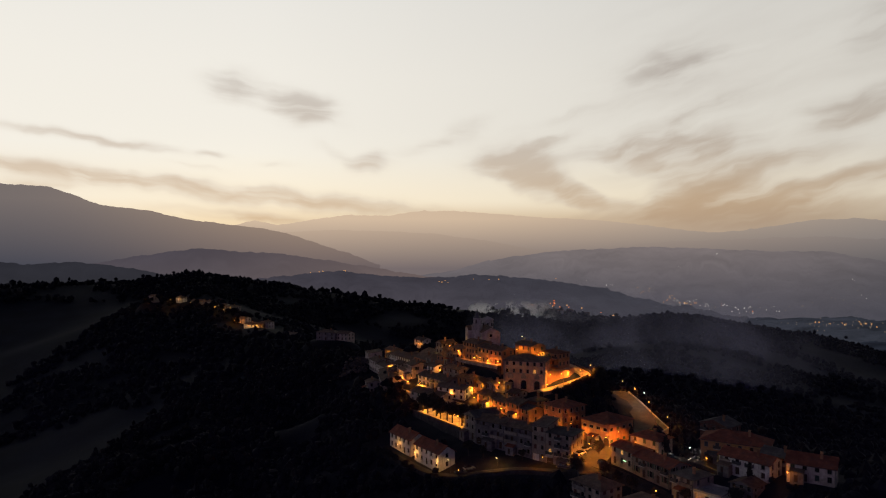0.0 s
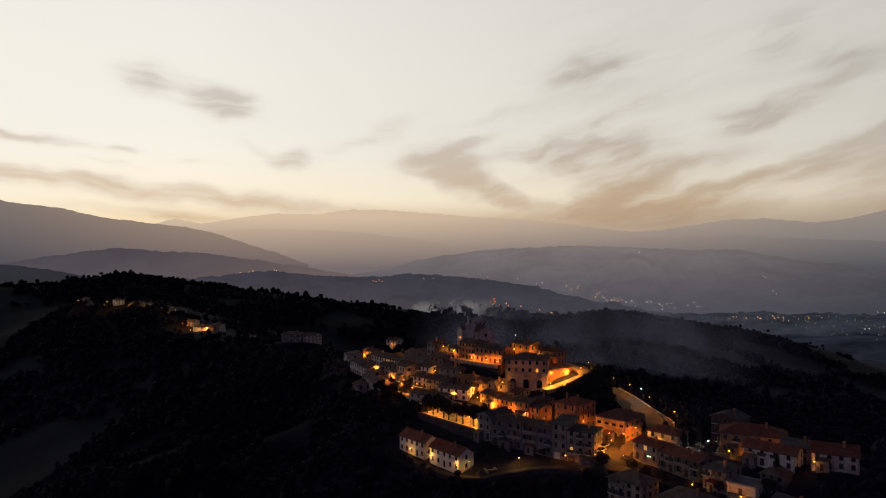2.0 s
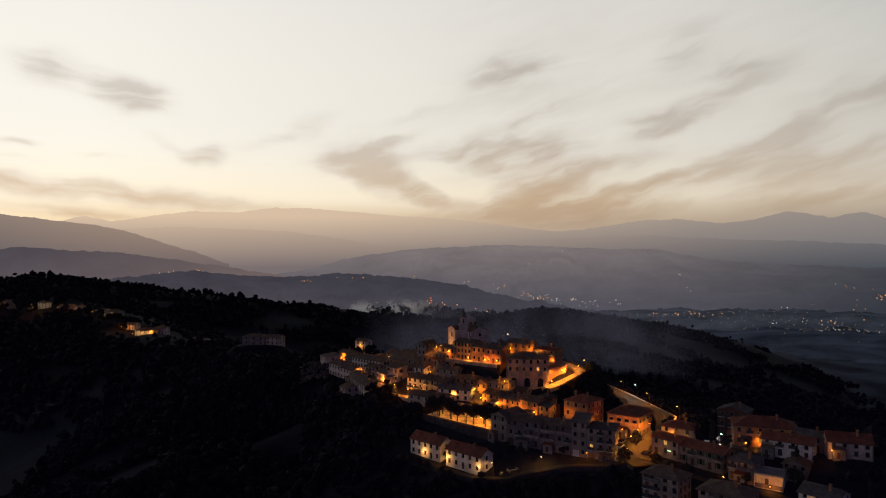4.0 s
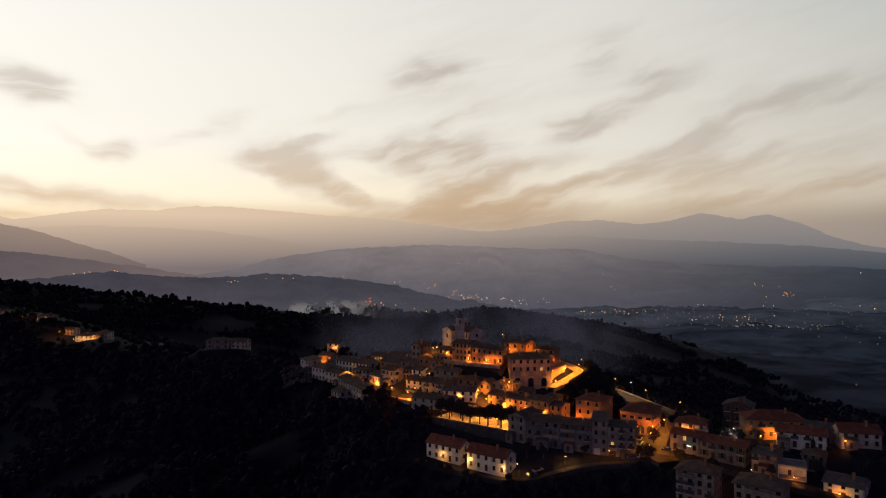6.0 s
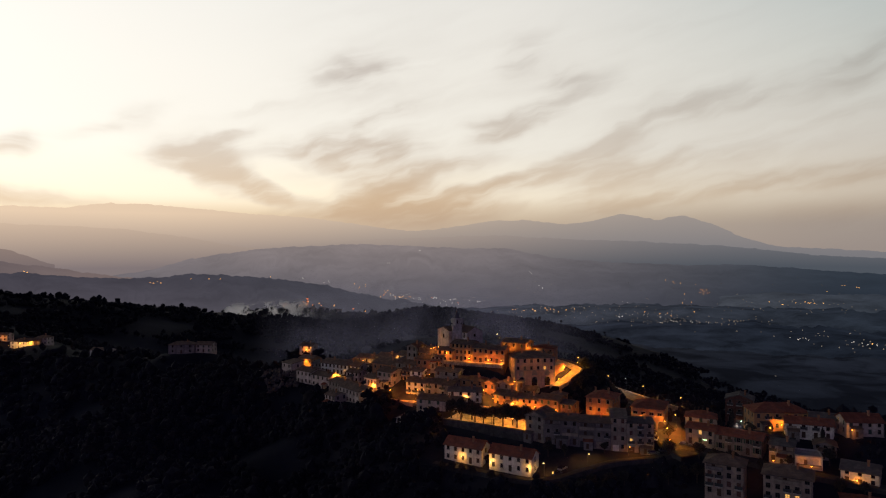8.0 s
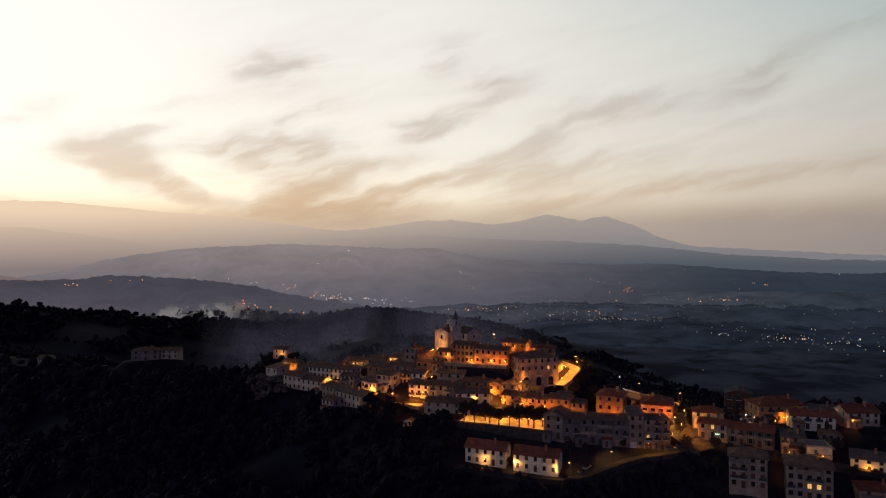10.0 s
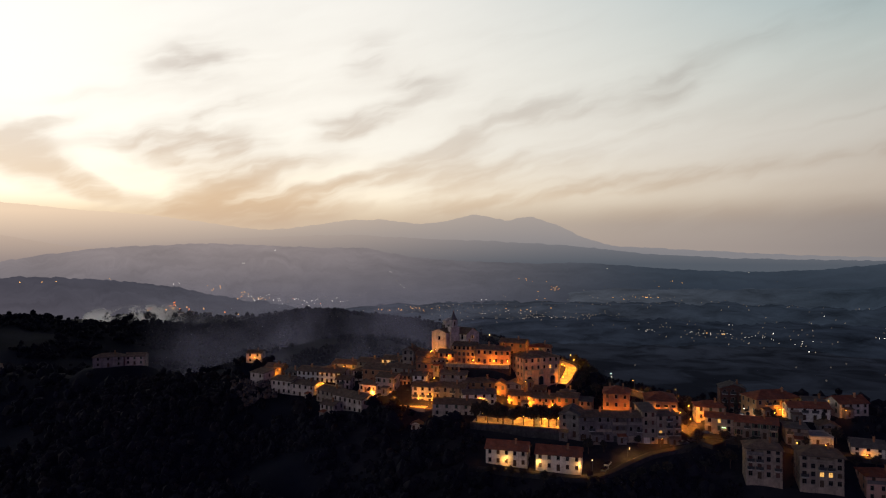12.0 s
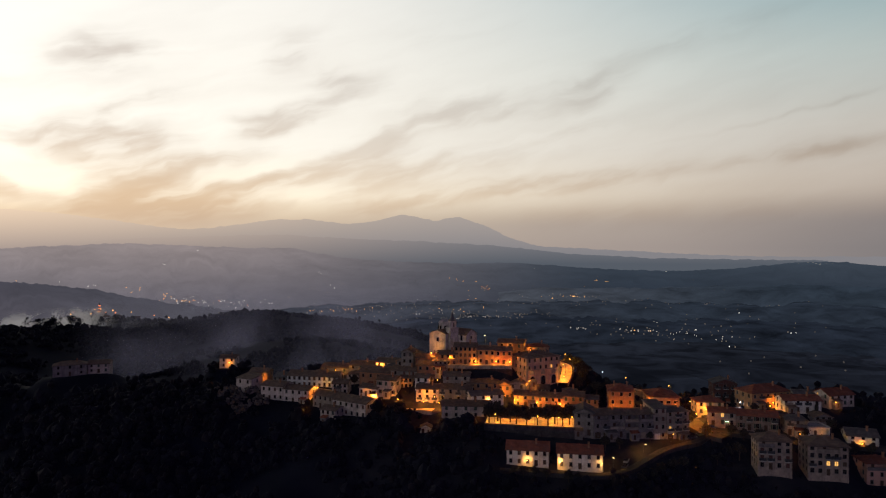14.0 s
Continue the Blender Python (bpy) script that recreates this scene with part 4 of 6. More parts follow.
# across the street
house("cream house lit by a street lamp", (63.3, 225.3), (70.2, 217.0), 8, 32.4, 38.0, 2, 3, 2, PLASTER, TILE_RED, "hip", 1.6, doors=(1,))
house("corner house of the long row with a lit window", (54.7, 217.0), (59.2, 208.0), 8, 31.2, 36.9, 2, 3, 2, TAN, TILE_RED, "gable", 1.2, doors=(0,), lit=((0, 1, 1),), win=(1.1, 1.9), shut=0.1)
house("long row house with dark shutters and red roof", (59.3, 207.8), (66.0, 194.8), 8, 30.6, 36.3, 2, 5, 2, TAN, TILE_RED, "gable", 1.5, doors=(1, 3), shutters=GREEN_WOOD, balconies=((1, 1), (1, 4)), win=(1.15, 2.0), shut=0.1)
house("low-roofed house with an upper loggia and balconies", (65.7, 191.9), (69.6, 185.7), 9, 30.2, 36.1, 2, 3, 2, TAN, TILE_GREY, "hip", 0.8, doors=(0,), balconies=((1, 0),), loggias=((1, 1, 3),))
house("low white annexe with a flat roof and a long loggia", (69.4, 185.1), (74.6, 179.4), 8, 29.6, 33.4, 1, 3, 1, WHITE, CONCRETE, "flat", 0, doors=(), chimneys=0, loggias=((0, 0, 3),))
house("white house above an orange-lit lane", (74.8, 173.7), (79.4, 164.6), 9, 27.8, 31.9, 2, 3, 2, WHITE, TILE_GREY, "gable", 1.8, doors=(1,))
house("four-storey buff block of flats with stacked balconies", (37.2, 192.6), (43.4, 183.4), 8.5, 24.0, 34.2, 4, 4, 3, BUFF, TILE_OLD, "hip", 1.9, doors=(1,), balconies=((1, 0), (1, 1), (2, 0), (2, 1), (1, 3)), loggias=((3, 0, 2),), over=0.6, win=(1.2, 1.6))
house("four-storey buff block with a lit storey", (46.8, 179.3), (53.9, 168.6), 10, 22.8, 33.2, 4, 5, 3, BUFF, TILE_OLD, "hip", 2.0, doors=(2,), lit=((0, 1, 2), (0, 1, 3)), balconies=((2, 2), (2, 3), (1, 0)), loggias=((3, 1, 4),), win=(1.25, 1.5), over=0.7)
house("pink plastered house beside the lower lane", (62.7, 165.1), (69.0, 157.3), 9, 18.0, 26.3, 3, 3, 2, PINK, TILE_RED, "hip", 1.6, doors=(1,), loggias=((2, 0, 2),))
# the eastern quarter
house("big ochre villa with a hipped red roof", (81.0, 209.8), (97.6, 199.6), 10.5, 34.2, 41.0, 2, 6, 3, OCHRE, TILE_RED, "hip", 2.3, doors=(1,), balconies=((1, 1), (1, 2)))
house("white house with long red roof and terrace", (81.7, 197.6), (91.2, 186.4), 8, 35.0, 39.9, 2, 4, 2, WHITE, TILE_RED, "gable", 1.5, doors=(1, 2), balconies=((1, 1), (1, 2)), loggias=((1, 0, 1),))
house("small white gabled house", (93.5, 197.0), (99.0, 190.0), 7, 35.5, 40.5, 2, 2, 1, TAN, TILE_GREY, "gable", 1.3)
house("cream gabled house with a red roof", (95.0, 184.6), (104.8, 178.0), 8.5, 36.8, 41.6, 2, 4, 2, PLASTER, TILE_RED, "gable", 2.0, doors=(1,), lit=((3, 1, 0),))
house("dark red chalet with stacked pale balconies", (88.0, 228.4), (94.0, 220.4), 8, 31.5, 41.6, 3, 3, 2, DARK_WOOD, TILE_GREY, "cross", 1.7, balconies=((1, 0), (1, 1), (1, 2), (2, 0), (2, 1), (2, 2)))

# the lamplit row along the square
house("brick-fronted row house in lamplight", (14.5, 282.0), (19.5, 273.8), 8, 35.0, 40.0, 2, 3, 2, OCHRE, TILE_OLD, "gable", 1.3, doors=(1,), shutters=None)
house("lamplit row house with arched doors", (19.5, 273.8), (25.0, 265.0), 8, 34.4, 39.6, 2, 4, 1, BRICK, TILE_OLD, "gable", 1.3, doors=(0, 2))
house("row house with pale window bays", (25.0, 265.0), (29.5, 257.6), 8, 34.2, 40.6, 2, 3, 2, BRICK, TILE_OLD, "gable", 1.2, doors=(1,), chimneys=0)
house("low end house of the row", (29.9, 257.0), (32.4, 252.8), 7, 34.0, 39.6, 2, 2, 1, BRICK, TILE_GREY, "gable", 1.0, chimneys=0)
house("narrow orange house at the stair", (14.0, 290.5), (17.5, 286.0), 7, 36.5, 43.0, 2, 2, 2, OCHRE, TILE_OLD, "cross", 1.4, chimneys=0)
house("small gabled house below the palace", (18.5, 288.0), (22.0, 281.5), 7, 37.5, 43.2, 2, 2, 2, TAN, TILE_OLD, "cross", 1.3, chimneys=1)
# the middle street
house("low house with a wide brown roof", (-14.6, 295.8), (-1.8, 281.2), 8, 33.0, 38.2, 2, 5, 2, PLASTER, TILE_OLD, "gable", 1.4, doors=(2,))
house("white-fronted house on the middle street", (-2.4, 290.8), (9.2, 283.2), 7, 36.0, 41.0, 2, 4, 2, WHITE, TILE_GREY, "gable", 1.2, doors=(1,))
house("pale terrace with tall shuttered windows", (-5.4, 306.4), (1.9, 294.9), 8, 36.0, 42.2, 2, 4, 1, TAN, TILE_OLD, "gable", 1.3, shutters=None, balconies=((1, 0), (1, 2)), win=(1.05, 1.9), shut=0.5)
house("house with a loggia and hipped roof", (6.5, 297.0), (13.5, 289.0), 8, 38.0, 44.0, 2, 3, 2, OCHRE, TILE_OLD, "hip", 1.3, lit=((0, 0, 0),))
house("tall lamplit house with iron balconies", (-11.7, 313.5), (-6.0, 306.0), 8, 34.3, 42.0, 3, 3, 2, PLASTER, TILE_OLD, "gable", 1.3, balconies=((1, 0), (1, 1), (1, 2)), win=(1.05, 1.7), shut=0.4)
house("narrow tall house with dark shutters", (-18.5, 331.0), (-14.8, 323.0), 9, 37.5, 44.4, 2, 3, 2, PLASTER, TILE_OLD, "gable", 1.3, shutters=GREEN_WOOD)
house("low house lit from the lane", (-22.5, 338.0), (-19.5, 329.5), 7, 37.0, 40.8, 1, 4, 1, PLASTER, TILE_OLD, "gable", 1.1)
house("big brown barn-like house", (-15.0, 347.0), (-8.5, 334.0), 10, 38.0, 45.5, 2, 4, 2, BRICK, TILE_OLD, "gable", 2.0)
house("house with a small pale terrace", (-8.5, 333.0), (-2.5, 322.0), 9, 41.0, 47.0, 2, 3, 2, STONE, TILE_OLD, "gable", 1.4)
house("brown brick house on the slope", (-3.0, 322.0), (4.0, 312.0), 9, 43.0, 50.0, 2, 4, 2, BRICK, TILE_OLD, "gable", 1.4)
house("small white-fronted house on the slope", (-7.5, 318.5), (-4.0, 313.5), 6, 40.0, 45.5, 2, 2, 1, WHITE, TILE_OLD, "gable", 1.1)
house("pale tower house above the lane", (-3.5, 331.5), (-0.5, 327.0), 8, 46.0, 54.5, 3, 2, 3, STONE, TILE_OLD, "cross", 1.3)
house("brick house beside the church steps", (0.0, 326.0), (6.5, 316.0), 5, 46.0, 52.5, 2, 4, 2, BRICK, TILE_OLD, "gable", 1.3)
house("low brick house under the church", (4.5, 315.5), (9.5, 309.5), 7, 46.0, 54.5, 3, 3, 1, OCHRE, TILE_OLD, "gable", 1.1)
house("house with a blue-grey roof", (0.0, 309.0), (7.0, 300.0), 7, 41.0, 46.4, 2, 3, 1, STONE, TILE_GREY, "gable", 1.2)
# the western arm
house("long shuttered palace on the lane", (-30.4, 381.9), (-17.0, 361.0), 10, 35.6, 41.2, 2, 10, 2, WHITE, TILE_OLD, "gable", 1.7, shutters=None, doors=(2, 6), chimneys=2, win=(1.05, 1.9), shut=0.5)
house("old stone house on the outer lane", (-42.5, 384.8), (-37.5, 374.0), 9, 31.2, 38.0, 2, 4, 2, PLASTER, TILE_OLD, "gable", 1.4)
house("worn plaster house with small windows", (-37.5, 374.0), (-32.0, 362.0), 8, 31.0, 37.2, 2, 4, 1, PLASTER, TILE_OLD, "gable", 1.3)
house("long low house on the outer slope", (-34.0, 356.0), (-31.0, 342.0), 9, 31.0, 36.8, 2, 5, 1, TAN, TILE_OLD, "gable", 1.3)
house("corner house with a broad gable", (-33.0, 343.0), (-29.5, 325.0), 10, 30.0, 36.6, 2, 6, 3, PLASTER, TILE_OLD, "gable", 1.6)
house("small house below the lane", (-40.0, 342.0), (-37.5, 335.0), 7, 28.0, 33.6, 2, 3, 2, PLASTER, TILE_OLD, "gable", 1.2)
house("half-ruined stone house at the rock", (-46.5, 400.0), (-43.5, 391.5), 8, 33.0, 40.0, 2, 2, 1, PLASTER, TILE_OLD, "shed", 1.0, chimneys=0)
house("lamplit house at the western gate", (-35.5, 407.0), (-30.0, 399.5), 7, 33.5, 40.4, 2, 2, 2, OCHRE, TILE_OLD, "gable", 1.3)
house("small yellow-lit house among the trees", (-20.0, 467.0), (-13.5, 460.5), 7, 32.5, 38.4, 2, 2, 1, PLASTER, TILE_OLD, "gable", 1.4)
house("dark roofed house behind the palace", (-12.0, 380.0), (-4.5, 368.0), 9, 37.0, 43.0, 2, 3, 2, STONE, TILE_OLD, "gable", 1.5)
house("house on the back lane", (-6.0, 366.0), (0.0, 356.0), 9, 39.5, 45.0, 2, 3, 2, STONE, TILE_OLD, "gable", 1.5)
house("back-lane house with a lamp at its door", (0.5, 354.0), (5.5, 345.0), 9, 41.0, 47.0, 2, 3, 2, PLASTER, TILE_OLD, "gable", 1.5)
house("tiny white hut in the orchard", (-21.8, 300.6), (-19.2, 297.2), 3.6, 27.2, 30.2, 1, 2, 1, WHITE, TILE_OLD, "cross", 0.9, doors=(0,), chimneys=0, win=(0.6, 0.8))
# small houses filling the lanes
for k, (x, y, z0, z1, wide) in enumerate(((-26.5, 352.0, 36.0, 41.0, 7.0), (-5.5, 341.0, 42.0, 47.0, 7.5), (-1.0, 337.0, 44.0, 49.5, 6.5), (-9.5, 326.0, 39.5, 44.5, 5.5), (2.0, 316.5, 46.5, 51.5, 6.0), (-13.5, 358.0, 38.0, 42.6, 8.0), (-21.5, 375.0, 37.0, 42.0, 7.0),
                                         (-33.5, 389.0, 35.5, 40.0, 6.5), (5.5, 300.0, 40.0, 43.6, 5.0), (10.0, 294.5, 39.0, 43.0, 5.0), (4.5, 335.0, 47.0, 52.0, 7.0), (8.0, 342.0, 46.0, 50.5, 7.0), (27.0, 279.0, 37.5, 41.0, 5.0), (34.0, 270.5, 36.0, 40.0, 6.0),
                                         (80.0, 186.0, 31.5, 35.6, 6.5))):
    house("small old house in the crowded lanes", (x, y), (x + 0.6 * wide, y - 0.8 * wide), 6.5, z0, z1, 2, 3, 2, (PLASTER, TAN, STONE, OCHRE, GREY)[k % 5], (TILE_OLD, TILE_GREY, TILE_OLD)[k % 3], ("gable", "hip", "cross", "shed")[k % 4], 1.2, doors=(k % 3,), chimneys=k % 2,
          balconies=((1, 1),) if k % 3 == 0 else ())
# the crown of the hill
house("four-storey ochre palace in lamplight", (9.6, 311.4), (15.6, 303.6), 9, 49.6, 57.6, 3, 5, 2, OCHRE, TILE_OLD, "gable", 1.2, doors=(2,))
house("ochre house on the terrace", (15.9, 303.0), (20.6, 297.0), 8, 49.6, 56.6, 2, 3, 2, OCHRE, TILE_OLD, "gable", 1.2)
house("brick house on the terrace", (20.6, 297.0), (25.8, 291.6), 8, 49.6, 56.2, 2, 3, 2, BRICK, TILE_OLD, "gable", 1.2)
house("pale house with a long roof behind the palace", (33.2, 306.0), (39.0, 295.5), 8, 51.2, 57.6, 2, 3, 2, OCHRE, TILE_OLD, "gable", 1.3)
house("house with stacked terraces by the loop road", (43.0, 296.5), (50.0, 289.0), 8, 49.0, 55.4, 2, 3, 3, BRICK, TILE_RED, "hip", 1.1, balconies=((1, 0), (1, 1), (1, 2)), loggias=((0, 1, 3),))


# the hamlet on the western ridge
HAMLET_SITES = [(-362, 828, 40.8), (-327, 821, 38.5), (-296, 801, 36.7), (-280, 790, 35.5), (-250, 753, 35.3), (-235, 737, 34.2), (-209, 692, 26.5), (-194, 665, 22.6), (-187, 667, 23.5), (-179, 669, 24.4), (-136, 587, 23.2), (-88, 500, 34.6), (-75, 496, 35.0)]
for i, (x, y, z) in enumerate(HAMLET_SITES):
    turn = 0.6 + 0.25 * math.sin(i * 2.1)
    wide = 9 + 3 * (i % 3)
    house("small pale farmhouse in the dark hamlet", (x - wide / 2, y + wide * turn / 2), (x + wide / 2, y - wide * turn / 2), 8, z - 1.5, z + 3.5 + (i % 2), 2, 3, 2, (PLASTER, WHITE, GREY)[i % 3], TILE_OLD, ("gable", "hip")[i % 2], 1.6,
          group="houses of the hamlet", chimneys=i % 2, lit=((0, 1, 1),) if i in (2, 5) else ())


# ---------------------------------------------------------------- the town palace with its blind arches
def arch_mesh(w, h, mat, name):
    s = Shape()
    for i in range(10):
        a0, a1 = math.pi * i / 10, math.pi * (i + 1) / 10
        r0, r1 = w / 2, w / 2 + 0.28
        p = [(-r * math.cos(a), z, h + r * math.sin(a)) for r, a, z in ((r0, a0, -0.16), (r1, a0, -0.16), (r1, a1, -0.16), (r0, a1, -0.16))]
        s.quad(*p)
        s.quad((p[0][0], 0.2, p[0][2]), p[0], p[3], (p[3][0], 0.2, p[3][2]))
        s.quad(p[1], (p[1][0], 0.2, p[1][2]), (p[2][0], 0.2, p[2][2]), p[2])
    s.box(-w / 2 - 0.28, -w / 2, -0.16, 0.2, 0, h), s.box(w / 2, w / 2 + 0.28, -0.16, 0.2, 0, h)
    return s.mesh(name, mat)


def arch_fill(w, h, mat, name):
    s = Shape()
    pts = [(-w / 2, -0.03, 0), (w / 2, -0.03, 0)] + [(w / 2 * math.cos(math.pi * i / 10), -0.03, h + w / 2 * math.sin(math.pi * i / 10)) for i in range(11)]
    s.quad(*pts)
    back = [(x, 0.02, z) for x, y, z in pts]
    s.quad(*reversed(back))
    return s.mesh(name, mat)


for i in range(4):
    a = part("arch", cached("hall_arch", lambda: arch_mesh(2.2, 1.9, FRAME, "arch")), HALL, Matrix.Translation((1.6 + 3.1 * i, 0, 0.1)))
    part("arch_opening", cached("hall_opening", lambda: arch_fill(2.2, 1.9, WOOD, "arch_opening")), a)


def palace():
    home = house("large pale palace with blind arches and hipped roof", (25.9, 283.9), (42.5, 278.2), 13, 41.3, 53.6, 4, 6, 4, PALACE, TILE_OLD, "hip", 2.0, doors=(), chimneys=2, category="palace",
                 blank=tuple((0, r, c) for r in (0, 1) for c in range(6)), lit=((0, 2, 4),))
    frame, fill = arch_mesh(2.3, 2.6, FRAME, "arch"), arch_fill(2.3, 2.6, GLASS, "arch_opening")
    for i in range(3):
        a = part("arch", frame, home, Matrix.Translation((3.0 + 5.6 * i, 0, 0.3)))
        part("arch_opening", fill, a)
    small, dark = arch_mesh(1.7, 0.9, FRAME, "arch"), arch_fill(1.7, 0.9, STONE, "arch_opening")
    for i in range(3):
        a = part("lunette", small, home, Matrix.Translation((3.0 + 5.6 * i, 0, 4.7)))
        part("arch_opening", dark, a)
    s = Shape()
    s.box(-0.15, 17.7, -0.22, 0.1, 6.75, 7.05), s.box(-0.2, 17.75, -0.35, 0.1, 11.9, 12.2)
    part("cornice", s.mesh("cornice", FRAME), home)
    for x in (0.25, 17.3):
        s = Shape()
        s.box(x - 0.4, x + 0.4, -0.12, 0.1, 0, 11.9)
        part("pilaster", s.mesh("pilaster", FRAME), home)


palace()


# ---------------------------------------------------------------- the church
def church():
    home = thing("church", "old pale stone church with a spired bell tower", "church", Matrix.Translation((16.0, 320.0, 44.0)))

    def block(name, a, b, deep, eaves, rise, kind, holes, over, window):
        """A gabled block of the church: facade from a to b, openings on the front and on the left side."""
        L = math.hypot(b[0] - a[0], b[1] - a[1])
        m = Matrix.Translation((a[0] - 16.0, a[1] - 320.0, 0)) @ Matrix.Rotation(math.atan2(b[1] - a[1], b[0] - a[0]), 4, "Z")
        H = eaves - 44.0
        s = Shape()
        wall_side(s, (0, 0), (1, 0), L, 0, H, holes[0]), wall_side(s, (L, 0), (0, 1), deep, 0, H, [])
        wall_side(s, (L, deep), (-1, 0), L, 0, H, []), wall_side(s, (0, deep), (0, -1), deep, 0, H, holes[1])
        gable_fill(s, kind, L, deep, H, rise)
        ob = part(name, s.mesh(name, CHURCH_STONE), home, m)
        part("roof", roof_mesh(kind, L, deep, H, rise, over, TILE_OLD), ob)
        for x in (0.35, L - 0.35):
            s = Shape()
            s.box(x - 0.4, x + 0.4, -0.18, 0, 2, H - 0.1)
            part("pilaster", s.mesh("pilaster", CHURCH_STONE), ob)
        s = Shape()
        s.box(0, L, -0.22, 0, H - 0.45, H - 0.1)
        part("cornice", s.mesh("cornice", CHURCH_STONE), ob)
        for x0, x1, z0, z1 in holes[0]:
            s = Shape()
            s.box(x0, x1, 0.16, 0.2, z0, z1)
            part("pane", s.mesh("pane", GLASS), ob)
            part("surround", window, ob, Matrix.Translation(((x0 + x1) / 2, 0, z0)))
        for x0, x1, z0, z1 in holes[1]:
            s = Shape()
            s.box(0.16, 0.2, deep - x1, deep - x0, z0, z1)
            part("pane", s.mesh("pane", GLASS), ob)
        return ob

    def surround(w, h):
        s = Shape()
        s.box(-w / 2 - 0.2, -w / 2, -0.1, 0.05, -0.2, h + 0.2), s.box(w / 2, w / 2 + 0.2, -0.1, 0.05, -0.2, h + 0.2)
        s.box(-w / 2, w / 2, -0.1, 0.05, h, h + 0.2), s.box(-w / 2, w / 2, -0.14, 0.05, -0.2, 0)
        return s.mesh("surround", CHURCH_STONE)

    # western front with a low gable, nave with its own gable to the south
    block("front_block", (11.2, 328.2), (12.3, 319.0), 8.5, 62.2, 1.5, "cross", ([(3.9, 5.3, 14.4, 16.2), (4.0, 5.2, 8.0, 10.4)], []), 0.25, surround(1.4, 1.8))
    block("nave", (18.1, 312.2), (26.8, 313.2), 13.0, 61.8, 2.3, "cross", ([(3.7, 5.0, 15.4, 16.8)], [(10.0, 11.2, 15.0, 17.8)]), 0.3, surround(1.3, 1.4))
    # bell tower: square shaft, eight-sided belfry with open arches, dark spire
    tower = part("bell_tower", None, home, Matrix.Translation((0.3, -1.2, 0)) @ Matrix.Rotation(radians(-20), 4, "Z"))
    s = Shape()
    s.box(-2.1, 2.1, -2.1, 2.1, 0, 20.3), s.box(-2.35, 2.35, -2.35, 2.35, 20.3, 20.65), s.box(-2.2, 2.2, -2.2, 2.2, 14.6, 14.85)
    part("shaft", s.mesh("shaft", CHURCH_STONE), tower)
    s = Shape()
    side = 2 * 1.75 * math.tan(math.pi / 8)
    for k in range(8):
        q = k * math.pi / 4
        ux, uy = math.cos(q), math.sin(q)
        corner = (1.75 * uy - side / 2 * ux, -1.75 * ux - side / 2 * uy)
        wall_side(s, corner, (ux, uy), side, 20.65, 23.9, [(side / 2 - 0.36, side / 2 + 0.36, 21.3, 23.2)] if k % 2 == 0 else [], 0.45)
    part("belfry", s.mesh("belfry", CHURCH_STONE), tower)
    s = Shape()
    s.ring([(1.2, 20.66), (1.2, 23.8)], 8, turn=math.pi / 8)
    part("bell_chamber", s.mesh("bell_chamber", WOOD), tower)
    s = Shape()
    s.ring([(1.75, 23.9), (2.05, 24.0), (2.05, 24.25), (1.3, 24.5), (1.0, 25.3), (0.55, 26.6), (0.2, 27.8), (0.05, 28.5)], 8, turn=math.pi / 8)
    part("spire", s.mesh("spire", LEAD), tower)
    # crossing drum behind the tower
    s = Shape()
    s.ring([(3.1, 0), (3.1, 21.8), (3.35, 21.9), (3.35, 22.3), (2.8, 22.6), (0.3, 23.7)], 8, turn=math.pi / 8)
    drum = part("drum", s.mesh("drum", CHURCH_STONE), home, Matrix.Translation((5.8, 8.5, 0)))
    s = Shape()
    for k in range(8):
        q = k * math.pi / 4
        s.box(3.0 * math.cos(q) - 0.35, 3.0 * math.cos(q) + 0.35, 3.0 * math.sin(q) - 0.35, 3.0 * math.sin(q) + 0.35, 19.0, 20.6)
    part("drum_windows", s.mesh("drum_windows", GLASS), drum)


church()


# ---------------------------------------------------------------- walls, roads, square
def retaining_wall(label, pts, top, foot, thick=0.6, mat=None):
    s = Shape()
    for (x0, y0), (x1, y1) in zip(pts, pts[1:]):
        d = math.hypot(x1 - x0, y1 - y0)
        n = (-(y1 - y0) / d * thick, (x1 - x0) / d * thick)
        a, b, c, e = (x0, y0), (x1, y1), (x1 + n[0], y1 + n[1]), (x0 + n[0], y0 + n[1])
        for p, q in ((a, b), (b, c), (c, e), (e, a)):
            s.quad((*p, foot), (*q, foot), (*q, top), (*p, top))
        s.quad((*a, top), (*b, top), (*c, top), (*e, top))
    return tagged(new("retaining_wall", s.mesh("retaining_wall", mat or DARK_STONE)), label, "wall", kind="structure")


